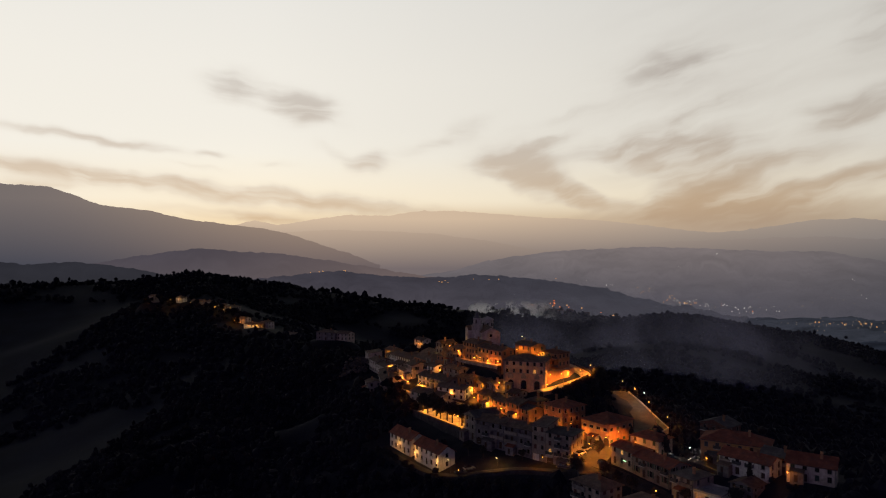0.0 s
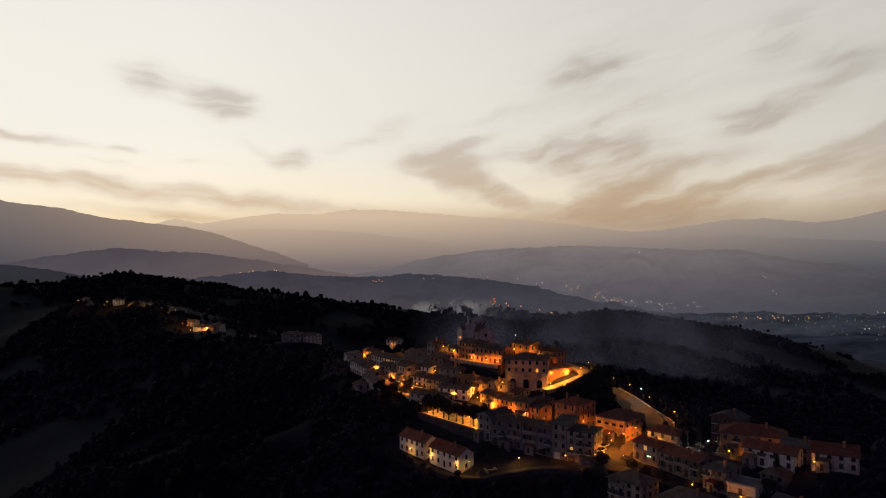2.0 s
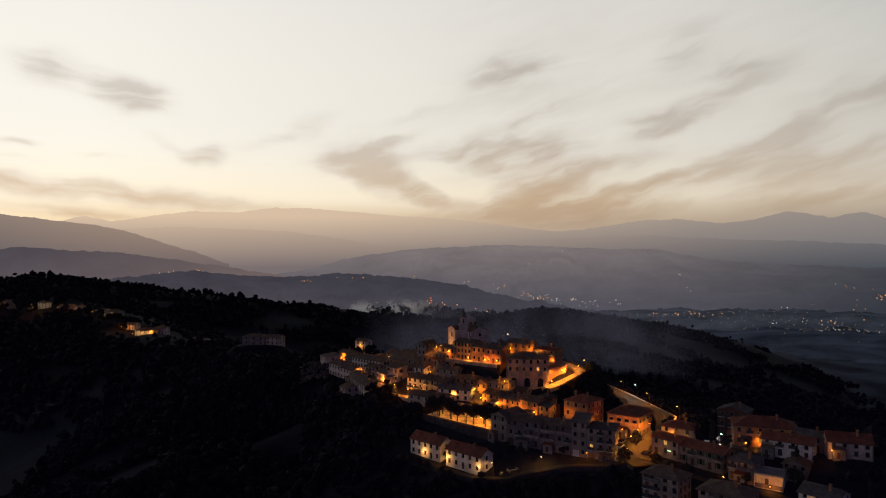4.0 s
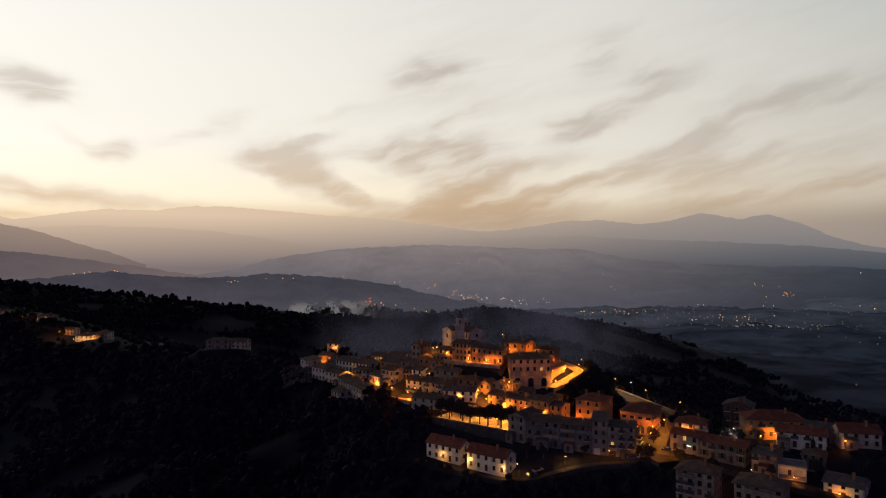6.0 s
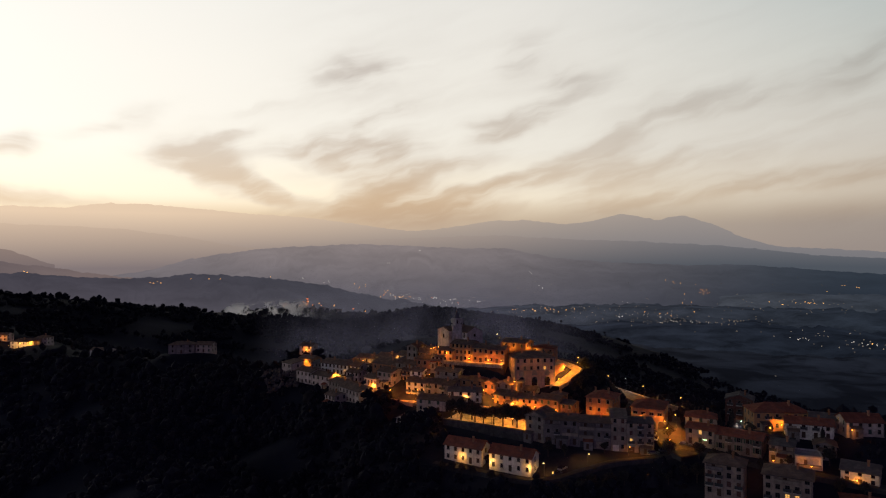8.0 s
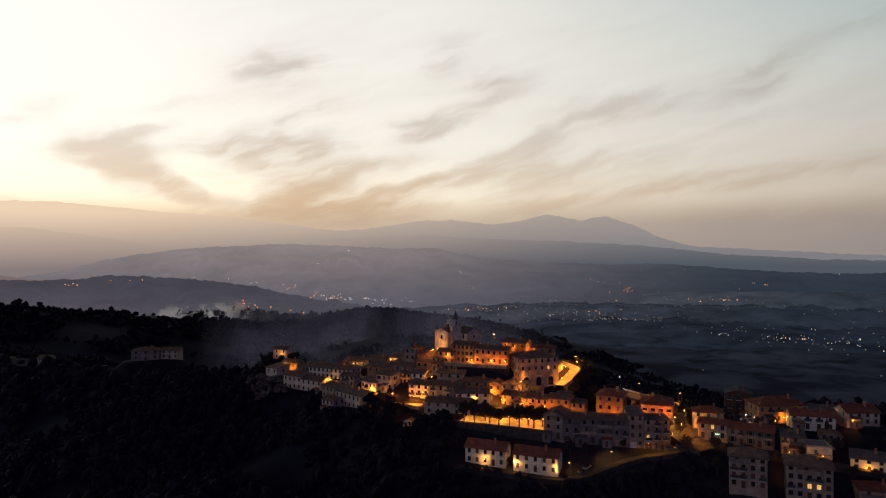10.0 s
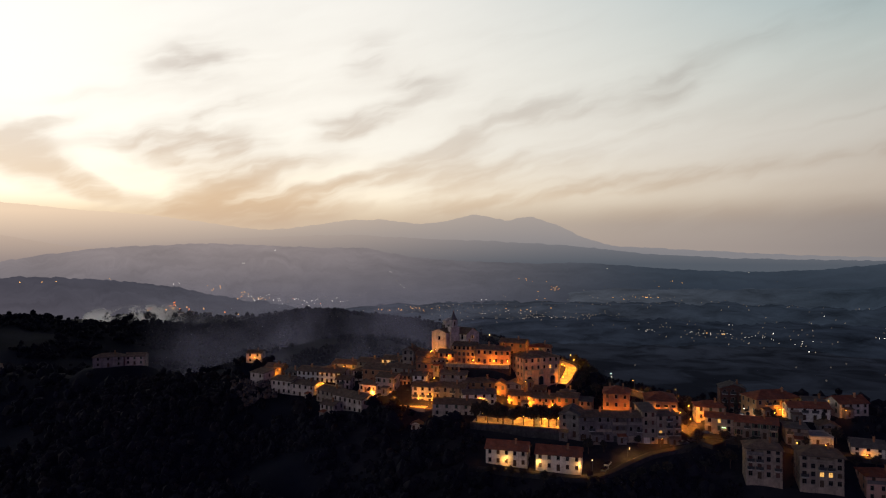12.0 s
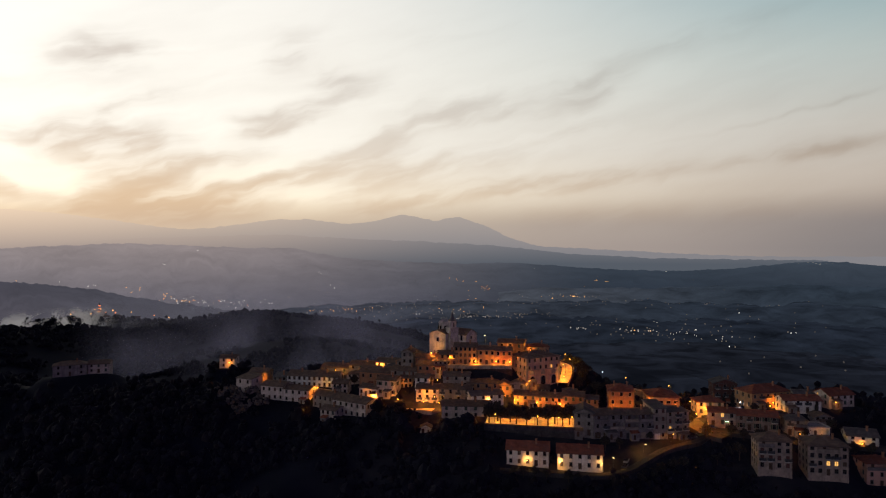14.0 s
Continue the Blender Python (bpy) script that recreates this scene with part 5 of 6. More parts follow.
def road(name, label, line, width, mat, lift=0.12, category="road"):
    """A strip along a smooth line of (x, y, z)."""
    pts = [Vector(p) for p in line]
    path = []
    for i in range(len(pts) - 1):
        p0, p1, p2, p3 = pts[max(0, i - 1)], pts[i], pts[i + 1], pts[min(len(pts) - 1, i + 2)]
        for k in range(8):
            u = k / 8
            path.append(0.5 * (2 * p1 + (p2 - p0) * u + (2 * p0 - 5 * p1 + 4 * p2 - p3) * u * u + (3 * p1 - p0 - 3 * p2 + p3) * u ** 3))
    path.append(pts[-1])
    LEVELS.extend((p.x, p.y, p.z - 0.35) for p in path[::4])
    s = Shape()
    left, right = [], []
    for i, p in enumerate(path):
        d = path[min(i + 1, len(path) - 1)] - path[max(i - 1, 0)]
        n = Vector((-d.y, d.x, 0)).normalized() * width / 2
        left.append(p + n + Vector((0, 0, lift))), right.append(p - n + Vector((0, 0, lift)))
    for i in range(len(path) - 1):
        s.quad(right[i], right[i + 1], left[i + 1], left[i])
        for row, flip in ((left, 1), (right, 0)):
            a, b = (row[i], row[i + 1]) if flip else (row[i + 1], row[i])
            s.quad(a, b, b - Vector((0, 0, 1.6)), a - Vector((0, 0, 1.6)))
    return tagged(new(name, s.mesh(name, mat)), label, category, kind="structure")



def annexe(a, b, depth, z0, z1, rng):
    """A lean-to shed or porch against the front of a house."""
    L = math.hypot(b[0] - a[0], b[1] - a[1])
    ux, uy = (b[0] - a[0]) / L, (b[1] - a[1]) / L
    wide, deep, high = rng.uniform(2.4, min(4.6, L * 0.45)), rng.uniform(1.6, 2.6), rng.uniform(2.2, 3.0)
    s0 = rng.uniform(0.02, max(0.03, 1 - wide / L - 0.05)) * L
    t = thing("annexe", "low lean-to against an old house wall", "shed", Matrix.Translation((a[0] + ux * s0 + uy * deep, a[1] + uy * s0 - ux * deep, z0)) @ Matrix.Rotation(math.atan2(uy, ux), 4, "Z"), "lean-tos of the town")
    s = Shape()
    hole = (wide * 0.3, wide * 0.3 + 0.9, 0.02, 1.95)
    wall_side(s, (0, 0), (1, 0), wide, -4, high, [hole]), wall_side(s, (wide, 0), (0, 1), deep - 0.01, -4, high, []), wall_side(s, (0, deep - 0.01), (0, -1), deep - 0.01, -4, high, [])
    part("wall", s.mesh("wall", rng.choice((TAN, GREY, GREY, STONE))), t)
    s = Shape()
    slab(s, [(-0.2, -0.3, high), (wide + 0.2, -0.3, high), (wide + 0.2, deep - 0.02, high + 0.6), (-0.2, deep - 0.02, high + 0.6)], 0.12)
    part("roof", s.mesh("roof", rng.choice((TILE_OLD, TILE_GREY, TILE_RED))), t)
    add_door(t, (0, 0), (1, 0), wide * 0.3 + 0.45, 0.02, 0.9, 1.9)


SHED_PICK = random.Random(12)
for home in [h for h in HOMES[2:] if 19 < h[3] < 47 and h[0][1] < 420 and math.hypot(h[1][0] - h[0][0], h[1][1] - h[0][1]) > 6]:
    if SHED_PICK.random() < 0.5:
        annexe(*home, SHED_PICK)

PLAZA0, PLAZA1 = (-12.0, 275.7), (6.9, 247.3)
PU = (0.554, -0.8325)
PB = (0.8325, 0.554)


def square():
    def at(s0, d, z):
        return (PLAZA0[0] + PU[0] * s0 + PB[0] * d, PLAZA0[1] + PU[1] * s0 + PB[1] * d, z)
    s = Shape()
    s.quad(at(0, 0, 33.5), at(34, 0, 33.5), at(34, 15, 33.9), at(0, 15, 33.9))
    s.quad(at(0, 0, 29), at(34, 0, 29), at(34, 0, 33.5), at(0, 0, 33.5)), s.quad(at(34, 0, 29), at(34, 15, 29), at(34, 15, 33.9), at(34, 0, 33.5)), s.quad(at(0, 15, 29), at(0, 0, 29), at(0, 0, 33.5), at(0, 15, 33.9))
    tagged(new("pavement", s.mesh("pavement", PAVING)), "stone-paved town square in orange lamplight", "square", kind="structure")
    w = Shape()
    for p, q in (((0, 0), (34, 0)),):
        w.quad(at(0, -0.5, 26), at(34, -0.5, 26), at(34, -0.5, 34.3), at(0, -0.5, 34.3)), w.quad(at(34, -0.05, 33), at(0, -0.05, 33), at(0, -0.05, 34.3), at(34, -0.05, 34.3))
        w.quad(at(0, -0.5, 34.3), at(34, -0.5, 34.3), at(34, -0.05, 34.3), at(0, -0.05, 34.3)), w.quad(at(0, -0.05, 26), at(0, -0.5, 26), at(0, -0.5, 34.3), at(0, -0.05, 34.3))
        w.quad(at(34, -0.5, 26), at(34, -0.05, 26), at(34, -0.05, 34.3), at(34, -0.5, 34.3))
    tagged(new("retaining_wall", w.mesh("retaining_wall", NEAR_BLACK_STONE)), "dark stone wall under the town square", "wall", kind="structure")


square()
retaining_wall("dark stone terrace wall below the ochre houses", [(8.8, 310.6), (15.2, 302.6), (25.0, 291.0)], 49.8, 41.0, mat=TERRACE_WALL)
retaining_wall("stone wall along the middle street", [(-21.5, 318.0), (-14.5, 305.5), (-10.5, 299.5)], 34.4, 29.0)
retaining_wall("rough stone wall below the loop road", [(43.8, 275.2), (53.0, 279.2), (61.5, 284.8)], 42.2, 38.0, mat=NEAR_BLACK_STONE)
retaining_wall("lamplit brick wall inside the loop road", [(44.2, 282.6), (54.3, 287.6), (57.4, 292.4), (54.0, 298.0)], 48.7, 41.0, mat=BRICK)
road("road", "asphalt lane in warm lamplight below the terrace", [(-25.0, 257.5, 24.0), (-14.8, 243.2, 23.9), (-5.4, 230.4, 23.7), (4, 225.2, 24.0), (14, 222.5, 26.2), (26, 220.5, 27.8), (38, 215.5, 28.8), (46, 211.5, 30.6)], 2.9, ASPHALT)
road("road", "main street rising through the town", [(46.5, 207, 30.5), (47, 212, 30.8), (51, 221, 31.8), (61, 231, 32.5), (73.5, 245, 33.2), (79.2, 263, 33.8), (81.2, 289, 34.0), (82.3, 316, 33.4)], 8.4, ASPHALT)
road("road", "street in front of the long row house", [(49, 215, 31.0), (54, 207.5, 30.8), (61, 196, 30.2), (64, 188, 29.8), (72, 176, 29.0), (82, 162, 28.0)], 5.0, ASPHALT)
road("road", "street under the lamplit row", [(-2.0, 288.0, 36.0), (9.0, 281.0, 35.6), (15.5, 275.0, 34.6), (24.5, 259.5, 34.0)], 5.0, PAVING)
road("road", "western lane between old houses", [(-36, 392, 36.0), (-29.5, 374, 36.2), (-23.5, 358, 36.2), (-22.5, 345, 35.4), (-20.5, 330, 35.4), (-16.5, 314, 34.6), (-11.5, 303.5, 34.5)], 4.0, PAVING)
road("road", "loop road climbing to the crown", [(40, 275.0, 42.0), (48, 278.8, 43.0), (56.5, 283.6, 44.5), (61.6, 287.8, 45.4), (61.4, 292.4, 46.6), (57.0, 298.5, 48.4), (50, 305.0, 50.0)], 4.6, PAVING)
road("road", "terrace street before the ochre houses", [(3.0, 318.5, 50.2), (9.3, 309.4, 49.8), (14.9, 302.4, 49.8), (24.5, 291.0, 49.8)], 2.4, PAVING)
road("road", "lane to the eastern villas", [(62, 222, 32.4), (72, 212.5, 34.0), (79, 205, 34.8), (83, 194, 35.2)], 4.0, ASPHALT)

def low_wall(label, line, high, mat):
    """A low roadside wall with a coping, following the road's rise."""
    s = Shape()
    for (x0, y0, z0), (x1, y1, z1) in zip(line, line[1:]):
        d = math.hypot(x1 - x0, y1 - y0)
        n = Vector((-(y1 - y0) / d, (x1 - x0) / d, 0))
        for half, low, top in ((0.2, -1.5, high), (0.27, high, high + 0.1)):
            p, q = Vector((x0, y0, z0)), Vector((x1, y1, z1))
            a, c, e, g = p - n * half, q - n * half, q + n * half, p + n * half
            up, down = Vector((0, 0, top)), Vector((0, 0, low))
            for u, v in ((a, c), (c, e), (e, g), (g, a)):
                s.quad(u + down, v + down, v + up, u + up)
            s.quad(a + up, c + up, e + up, g + up)
    return tagged(new("roadside_wall", s.mesh("roadside_wall", mat)), label, "wall", kind="structure")


low_wall("low stone wall along the rising street", [(76.5, 239.5, 33.1), (83.9, 248.5, 33.4), (84.2, 264, 33.8), (85.6, 289, 34.0), (86.6, 312, 33.6)], 0.55, STONE)
low_wall("low stone wall at the outer side of the loop road", [(50, 276.6, 43.3), (58.2, 281.0, 44.8), (64.4, 286.2, 45.6), (64.4, 293.4, 46.8), (59.4, 300.2, 48.6)], 0.6, NEAR_BLACK_STONE)


def terrace():
    """Paved ground behind the wall inside the loop."""
    pts = [(44.0, 283.4), (54.0, 288.2), (56.8, 292.4), (53.4, 298.4), (47.0, 297.0), (42.0, 291.0)]
    s = Shape()
    s.quad(*[(x, y, 48.5) for x, y in pts])
    for (x0, y0), (x1, y1) in zip(pts, pts[1:] + pts[:1]):
        s.quad((x0, y0, 44.0), (x1, y1, 44.0), (x1, y1, 48.5), (x0, y0, 48.5))
    tagged(new("pavement", s.mesh("pavement", PAVING)), "small paved terrace above the loop road", "terrace", kind="structure")


terrace()

def shopfronts(home, length, seed):
    """Garage doors, an awning and a shed roof along a ground floor."""
    rng = random.Random(seed)
    x = 0.5
    while x < length - 2.4:
        wide = rng.uniform(1.7, 2.6)
        s = Shape()
        s.box(x, x + wide, -0.07, 0.0, 0.02, 2.25)
        for k in range(1, 5):
            s.box(x, x + wide, -0.095, -0.07, 0.45 * k - 0.02, 0.45 * k + 0.02)
        part("garage_door", s.mesh("garage_door", rng.choice((GREY, TAN, WHITE, METAL, WOOD))), home)
        if rng.random() < 0.6:
            s = Shape()
            slab(s, [(x - 0.3, -1.3, 2.5), (x + wide + 0.3, -1.3, 2.5), (x + wide + 0.3, -0.01, 3.0), (x - 0.3, -0.01, 3.0)], 0.08)
            part("awning", s.mesh("awning", rng.choice((CONCRETE, TAN, GREY))), home)
        x += wide + rng.uniform(0.5, 1.4)


for home in [o for o in bpy.data.objects if o.name.split(".")[0] == "house" and abs(o.location.x - 21.0) < 14.0 and o.location.y < 243.0 and o.location.z > 28.0]:
    shopfronts(home, 11.0 if home.location.x < 30 else 3.8, int(home.location.x))

for s0 in (3, 11, 19, 27, 32):
    LEVELS.append((PLAZA0[0] + PU[0] * s0 + PB[0] * 6, PLAZA0[1] + PU[1] * s0 + PB[1] * 6, 31.5))
    LEVELS.append((PLAZA0[0] + PU[0] * s0 - PB[0] * 3, PLAZA0[1] + PU[1] * s0 - PB[1] * 3, 31.0))
build_ground()

# ---------------------------------------------------------------- street lamps
ORANGE, YELLOW = (1.0, 0.315, 0.03), (1.0, 0.46, 0.10)


def lamp_parts(kind, bulb):
    def pole():
        s = Shape()
        s.ring([(0.13, 0), (0.13, 0.5), (0.07, 0.6), (0.05, 4.9)], 8)
        s.tube((0, 0, 4.85), (0.5, 0, 5.15), 0.04, 0.035), s.tube((0.5, 0, 5.15), (1.1, 0, 5.15), 0.035, 0.03)
        return s.mesh("pole", METAL)

    def arm():
        s = Shape()
        s.box(-0.02, 0.02, -0.12, 0.12, -0.2, 0.2)
        s.tube((0, 0, 0), (0.6, 0, 0.3), 0.03, 0.03), s.tube((0.6, 0, 0.3), (1.5, 0, 0.2), 0.03, 0.03)
        return s.mesh("bracket", METAL)

    def head():
        s = Shape()
        s.ring([(0.24, -0.02), (0.22, 0.10), (0.06, 0.2)], 8)
        return s.mesh("shade", METAL)

    def light():
        s = Shape()
        s.ring([(0.02, -0.34), (0.14, -0.28), (0.19, -0.14), (0.16, -0.03)], 8)
        return s.mesh("bulb", bulb)

    return (cached(("lamp", kind), pole if kind == "post" else arm), cached(("shade",), head), cached(("bulb", bulb.name), light))


def street_lamp(x, y, z, turn, watts, colour=ORANGE, kind="wall", bulb=None, reach=0.35, size=1.0):
    """A lamp head at (x, y, z): on a wall bracket, or on a post that stands 5 m below."""
    bulb = bulb or SODIUM
    stem, shade, glowing = lamp_parts(kind, bulb)
    a = radians(turn)
    out = 1.1 if kind == "post" else 1.5
    up = 5.15 if kind == "post" else 0.2
    if kind == "wall":
        x, y = x + 0.6 * size * math.cos(a), y + 0.6 * size * math.sin(a)
    base = Matrix.Translation((x - size * out * math.cos(a), y - size * out * math.sin(a), z - size * up)) @ Matrix.Rotation(a, 4, "Z") @ Matrix.Scale(size, 4)
    if kind == "post":
        lamp = thing("street_lamp", "lit street lamp on a dark metal post", "street lamp", base, "street lamps")
        part("pole", stem, lamp)
    else:
        lamp = thing("wall_lamp", "lit street lamp on a wall bracket", "street lamp", base, "street lamps")
        part("bracket", stem, lamp)
    part("shade", shade, lamp, Matrix.Translation((out, 0, up)))
    part("bulb", glowing, lamp, Matrix.Translation((out, 0, up)))
    data = bpy.data.lights.new("lamp_light", "SPOT" if kind == "post" else "POINT")
    data.energy, data.color, data.shadow_soft_size = (12.6 if kind == "post" else 5.9) * watts, colour, reach
    if kind == "post":
        data.spot_size, data.spot_blend = radians(172.0), 0.35
    part("lamp_light", data, lamp, Matrix.Translation((out, 0, up - 0.45)))


W_OUT, STREET = 215, 225      # a bracket's direction: towards the valley side
# white houses and the lane below
for s0 in (7.2, 18.6, 33.0):
    (px, py), _ = along(WH0, WH1, s0, s0 + 1)
    street_lamp(px - 0.40, py - 0.28, 26.6, W_OUT, 80, YELLOW, bulb=WARM, size=0.5)
# post lamp added to brighten the lane beside the white houses
street_lamp(1.8, 228.6, 28.4, 215, 40, YELLOW, "post", WARM)
street_lamp(18.1, 225.0, 30.2, 250, 110, YELLOW, "post", WARM)
street_lamp(33.0, 221.4, 31.6, 250, 60, ORANGE, "post")
street_lamp(43.5, 213.5, 34.6, 250, 420, ORANGE, "post")
# the square
for s0, d in ((4, 3.5), (12, 2.5), (20, 3.0), (28, 2.5), (33, 4.0), (16, 11.0), (26, 10.5)):
    street_lamp(PLAZA0[0] + PU[0] * s0 + PB[0] * d, PLAZA0[1] + PU[1] * s0 + PB[1] * d, 37.2, 200 + 40 * (s0 % 3), 250, (1.0, 0.35, 0.045), "post")
# the lamplit row and the stairs
for x, y, z, w in ((13.6, 281.0, 38.4, 560), (18.6, 273.4, 37.6, 480), (23.6, 265.4, 37.4, 330), (13.0, 288.0, 40.6, 420), (4.0, 287.0, 39.4, 200), (28.6, 258.2, 37.0, 200)):
    street_lamp(x, y, z, STREET, w)
# middle and western lanes
for x, y, z, w in ((-31.4, 372.0, 38.2, 330), (-27.0, 362.0, 37.8, 460), (-21.9, 347.6, 37.6, 460), (-20.4, 331.2, 38.2, 460), (-16.4, 319.6, 37.6, 500), (-12.0, 308.6, 37.6, 560), (-34.0, 402.6, 37.8, 700), (-9.2, 302.6, 37.6, 260),
                   (-11.6, 369.0, 42.9, 460), (1.0, 352.0, 45.4, 460), (-4.0, 356.0, 44.4, 300), (-2.2, 320.9, 45.6, 460), (-16.4, 462.4, 36.2, 110)):
    street_lamp(x, y, z, STREET, w)
# the crown
# the lamp at (24.2, 281.2) is an addition to light the palace front
for x, y, z, w in ((14.6, 303.4, 51.6, 300), (20.2, 296.2, 51.6, 200), (24.2, 291.8, 51.6, 140), (3.6, 319.6, 54.6, 300), (7.6, 312.0, 53.4, 160), (23.0, 287.4, 44.0, 620), (24.2, 281.2, 44.6, 420), (33.6, 300.8, 55.4, 340),
                   (42.6, 294.6, 54.2, 520), (46.0, 283.7, 47.6, 460), (54.2, 286.9, 47.6, 520), (50.6, 290.0, 51.0, 560), (43.6, 276.8, 44.6, 460), (-1.0, 311.5, 44.5, 180), (9.4, 323.5, 54.6, 110), (6.4, 322.4, 54.4, 300), (17.2, 311.4, 57.6, 60)):
    street_lamp(x, y, z, STREET, w)
# extra post put in to lift the western lane
street_lamp(-10.5, 303.8, 40.0, 215, 260, ORANGE, "post")
for x, y, z, turn in ((64.0, 289.6, 50.4, 190), (58.5, 283.2, 49.4, 130), (50.0, 281.4, 48.2, 130)):
    street_lamp(x, y, z, turn, 420, ORANGE, "post")
street_lamp(37.6, 317.5, 59.4, 200, 900, ORANGE, "post", WARM)
# the brick block, the hall and the main street
for x, y, z, w in ((37.4, 249.2, 35.6, 330), (41.6, 243.2, 35.6, 330), (47.4, 245.6, 36.6, 620), (49.2, 237.2, 35.7, 420), (52.6, 232.8, 35.4, 240), (56.0, 228.2, 36.3, 460), (65.0, 222.4, 35.2, 230)):
    street_lamp(x, y, z, STREET, w)
street_lamp(85.0, 282.0, 40.0, 200, 260, (1.0, 0.86, 0.66), "post", COOL)
for x, y, z, w, turn in ((59.5, 226.5, 38.6, 900, 200), (48.0, 219.0, 36.8, 700, 330), (66.5, 240.0, 38.6, 700, 330), (83.0, 246.5, 38.6, 480, 180), (82.6, 268.0, 39.4, 380, 180), (84.2, 293.0, 39.6, 320, 180), (84.6, 314.0, 38.6, 300, 180)):
    street_lamp(x, y, z, turn, w, ORANGE, "post")
# the eastern villas and the lower lane
for x, y, z, w in ((84.0, 206.6, 37.0, 200), (88.0, 204.0, 37.0, 260), (80.2, 202.6, 37.2, 260), (59.5, 185.7, 33.4, 160), (66.5, 188.0, 32.6, 130), (71.5, 181.0, 31.2, 70), (76.0, 169.5, 29.6, 90), (94.4, 182.5, 39.6, 60)):
    street_lamp(x, y, z, STREET, w)
street_lamp(79.0, 213.6, 37.0, 200, 240, (1.0, 0.86, 0.66), "post", COOL)


# the hamlet on the western ridge
for i, (x, y, z) in enumerate(HAMLET_SITES):
    if i < 10:
        street_lamp(x - 5, y - 6, z + 2.5, STREET, 900 if i in (1, 2, 3, 6) else 320, YELLOW if i % 3 else ORANGE)


def shop_sign(x, y, z, turn):
    """A small lit sign box above a shop door."""
    t = thing("shop_sign", "small glowing greenish-white sign above a shop door", "sign", Matrix.Translation((x, y, z)) @ Matrix.Rotation(radians(turn), 4, "Z"))
    s = Shape()
    s.box(-0.75, 0.75, 0.02, 0.2, -0.2, 0.2)
    part("sign_box", s.mesh("sign_box", METAL), t)
    s = Shape()
    s.box(-0.7, 0.7, -0.01, 0.018, -0.16, 0.16)
    part("lit_face", s.mesh("lit_face", SIGN), t, label="glowing greenish-white face")


shop_sign(57.4, 210.9, 33.4, -63)


# a few houses and a mast on the wooded hill beyond
for i, (x, y) in enumerate(((183, 1372), (214, 1384), (246, 1400), (268, 1408), (300, 1400))):
    z = float(land(np.array(x), np.array(y))) + 2.5
    house("small pale house of a far hamlet", (x - 5, y + 3), (x + 5, y - 3), 7, z, z + 4.0 + i % 2, 1, 2, 1, (PLASTER, TAN, WHITE)[i % 3], TILE_OLD, ("gable", "hip")[i % 2], 2.0, chimneys=0, group="houses of the far hamlet", deep_foot=9.0)


def mast(x, y, z):
    t = thing("mast", "slender dark mast with red lamps on a wooded hill", "mast", Matrix.Translation((x, y, z)))
    s = Shape()
    s.ring([(1.5, -6.0), (1.3, 10.0), (1.0, 24.0), (0.3, 27.0)], 8)
    part("pole", s.mesh("pole", METAL), t)
    for h in (12.0, 17.0, 22.0):
        s = Shape()
        s.ring([(0.2, h - 0.9), (1.9, h - 0.5), (1.9, h + 0.5), (0.2, h + 0.9)], 8)
        part("red_lamp", s.mesh("red_lamp", RED_LAMP), t)


RED_LAMP = glow("red_mast_lamp", (1.0, 0.22, 0.08), 1.2)
mast(231, 1390, float(land(np.array(231), np.array(1390))) + 5.0)


# ---------------------------------------------------------------- parked cars
def car_meshes(paint):
    body = Shape()
    body.v = [(x, y, z) for x, w0, z in ((-2.05, 0.74, 0.35), (-2.1, 0.78, 0.8), (-1.2, 0.80, 0.92), (0.9, 0.80, 0.92), (2.0, 0.74, 0.72), (2.05, 0.72, 0.35)) for y in (-w0, w0)]
    for k in range(5):
        body.f.append((2 * k, 2 * k + 2, 2 * k + 3, 2 * k + 1))
    body.f += [(10, 0, 1, 11), (0, 10, 8, 6, 4, 2), (1, 3, 5, 7, 9, 11)]
    cabin = Shape()
    cabin.v = [(x, y, z) for x, w0, z in ((-1.9, 0.76, 0.86), (-1.45, 0.62, 1.42), (0.25, 0.62, 1.44), (1.05, 0.76, 0.86)) for y in (-w0, w0)]
    for k in range(3):
        cabin.f.append((2 * k, 2 * k + 2, 2 * k + 3, 2 * k + 1))
    cabin.f += [(0, 6, 4, 2), (1, 3, 5, 7), (6, 0, 1, 7)]
    wheel = Shape()
    for y0, y1 in ((-0.1, 0.1),):
        for i in range(12):
            a0, a1 = 2 * math.pi * i / 12, 2 * math.pi * (i + 1) / 12
            p, q = (0.32 * math.cos(a0), 0.32 * math.sin(a0)), (0.32 * math.cos(a1), 0.32 * math.sin(a1))
            wheel.quad((p[0], y0, p[1]), (q[0], y0, q[1]), (q[0], y1, q[1]), (p[0], y1, p[1]))
            wheel.quad((p[0], y1, p[1]), (q[0], y1, q[1]), (0, y1, 0)), wheel.quad((q[0], y0, q[1]), (p[0], y0, p[1]), (0, y0, 0))
    return body.mesh("body", paint), cabin.mesh("cabin", GLASS), wheel.mesh("wheel", METAL)


CAR_PAINTS = {"white": material("white_car_paint", (0.6, 0.6, 0.6), 0.35, 0.03, 2.0, 10.0, 0.0), "dark": material("dark_car_paint", (0.05, 0.055, 0.07), 0.35, 0.05, 2.0, 10.0, 0.0), "silver": material("silver_car_paint", (0.35, 0.35, 0.36), 0.35, 0.03, 2.0, 10.0, 0.0, metal=0.5)}


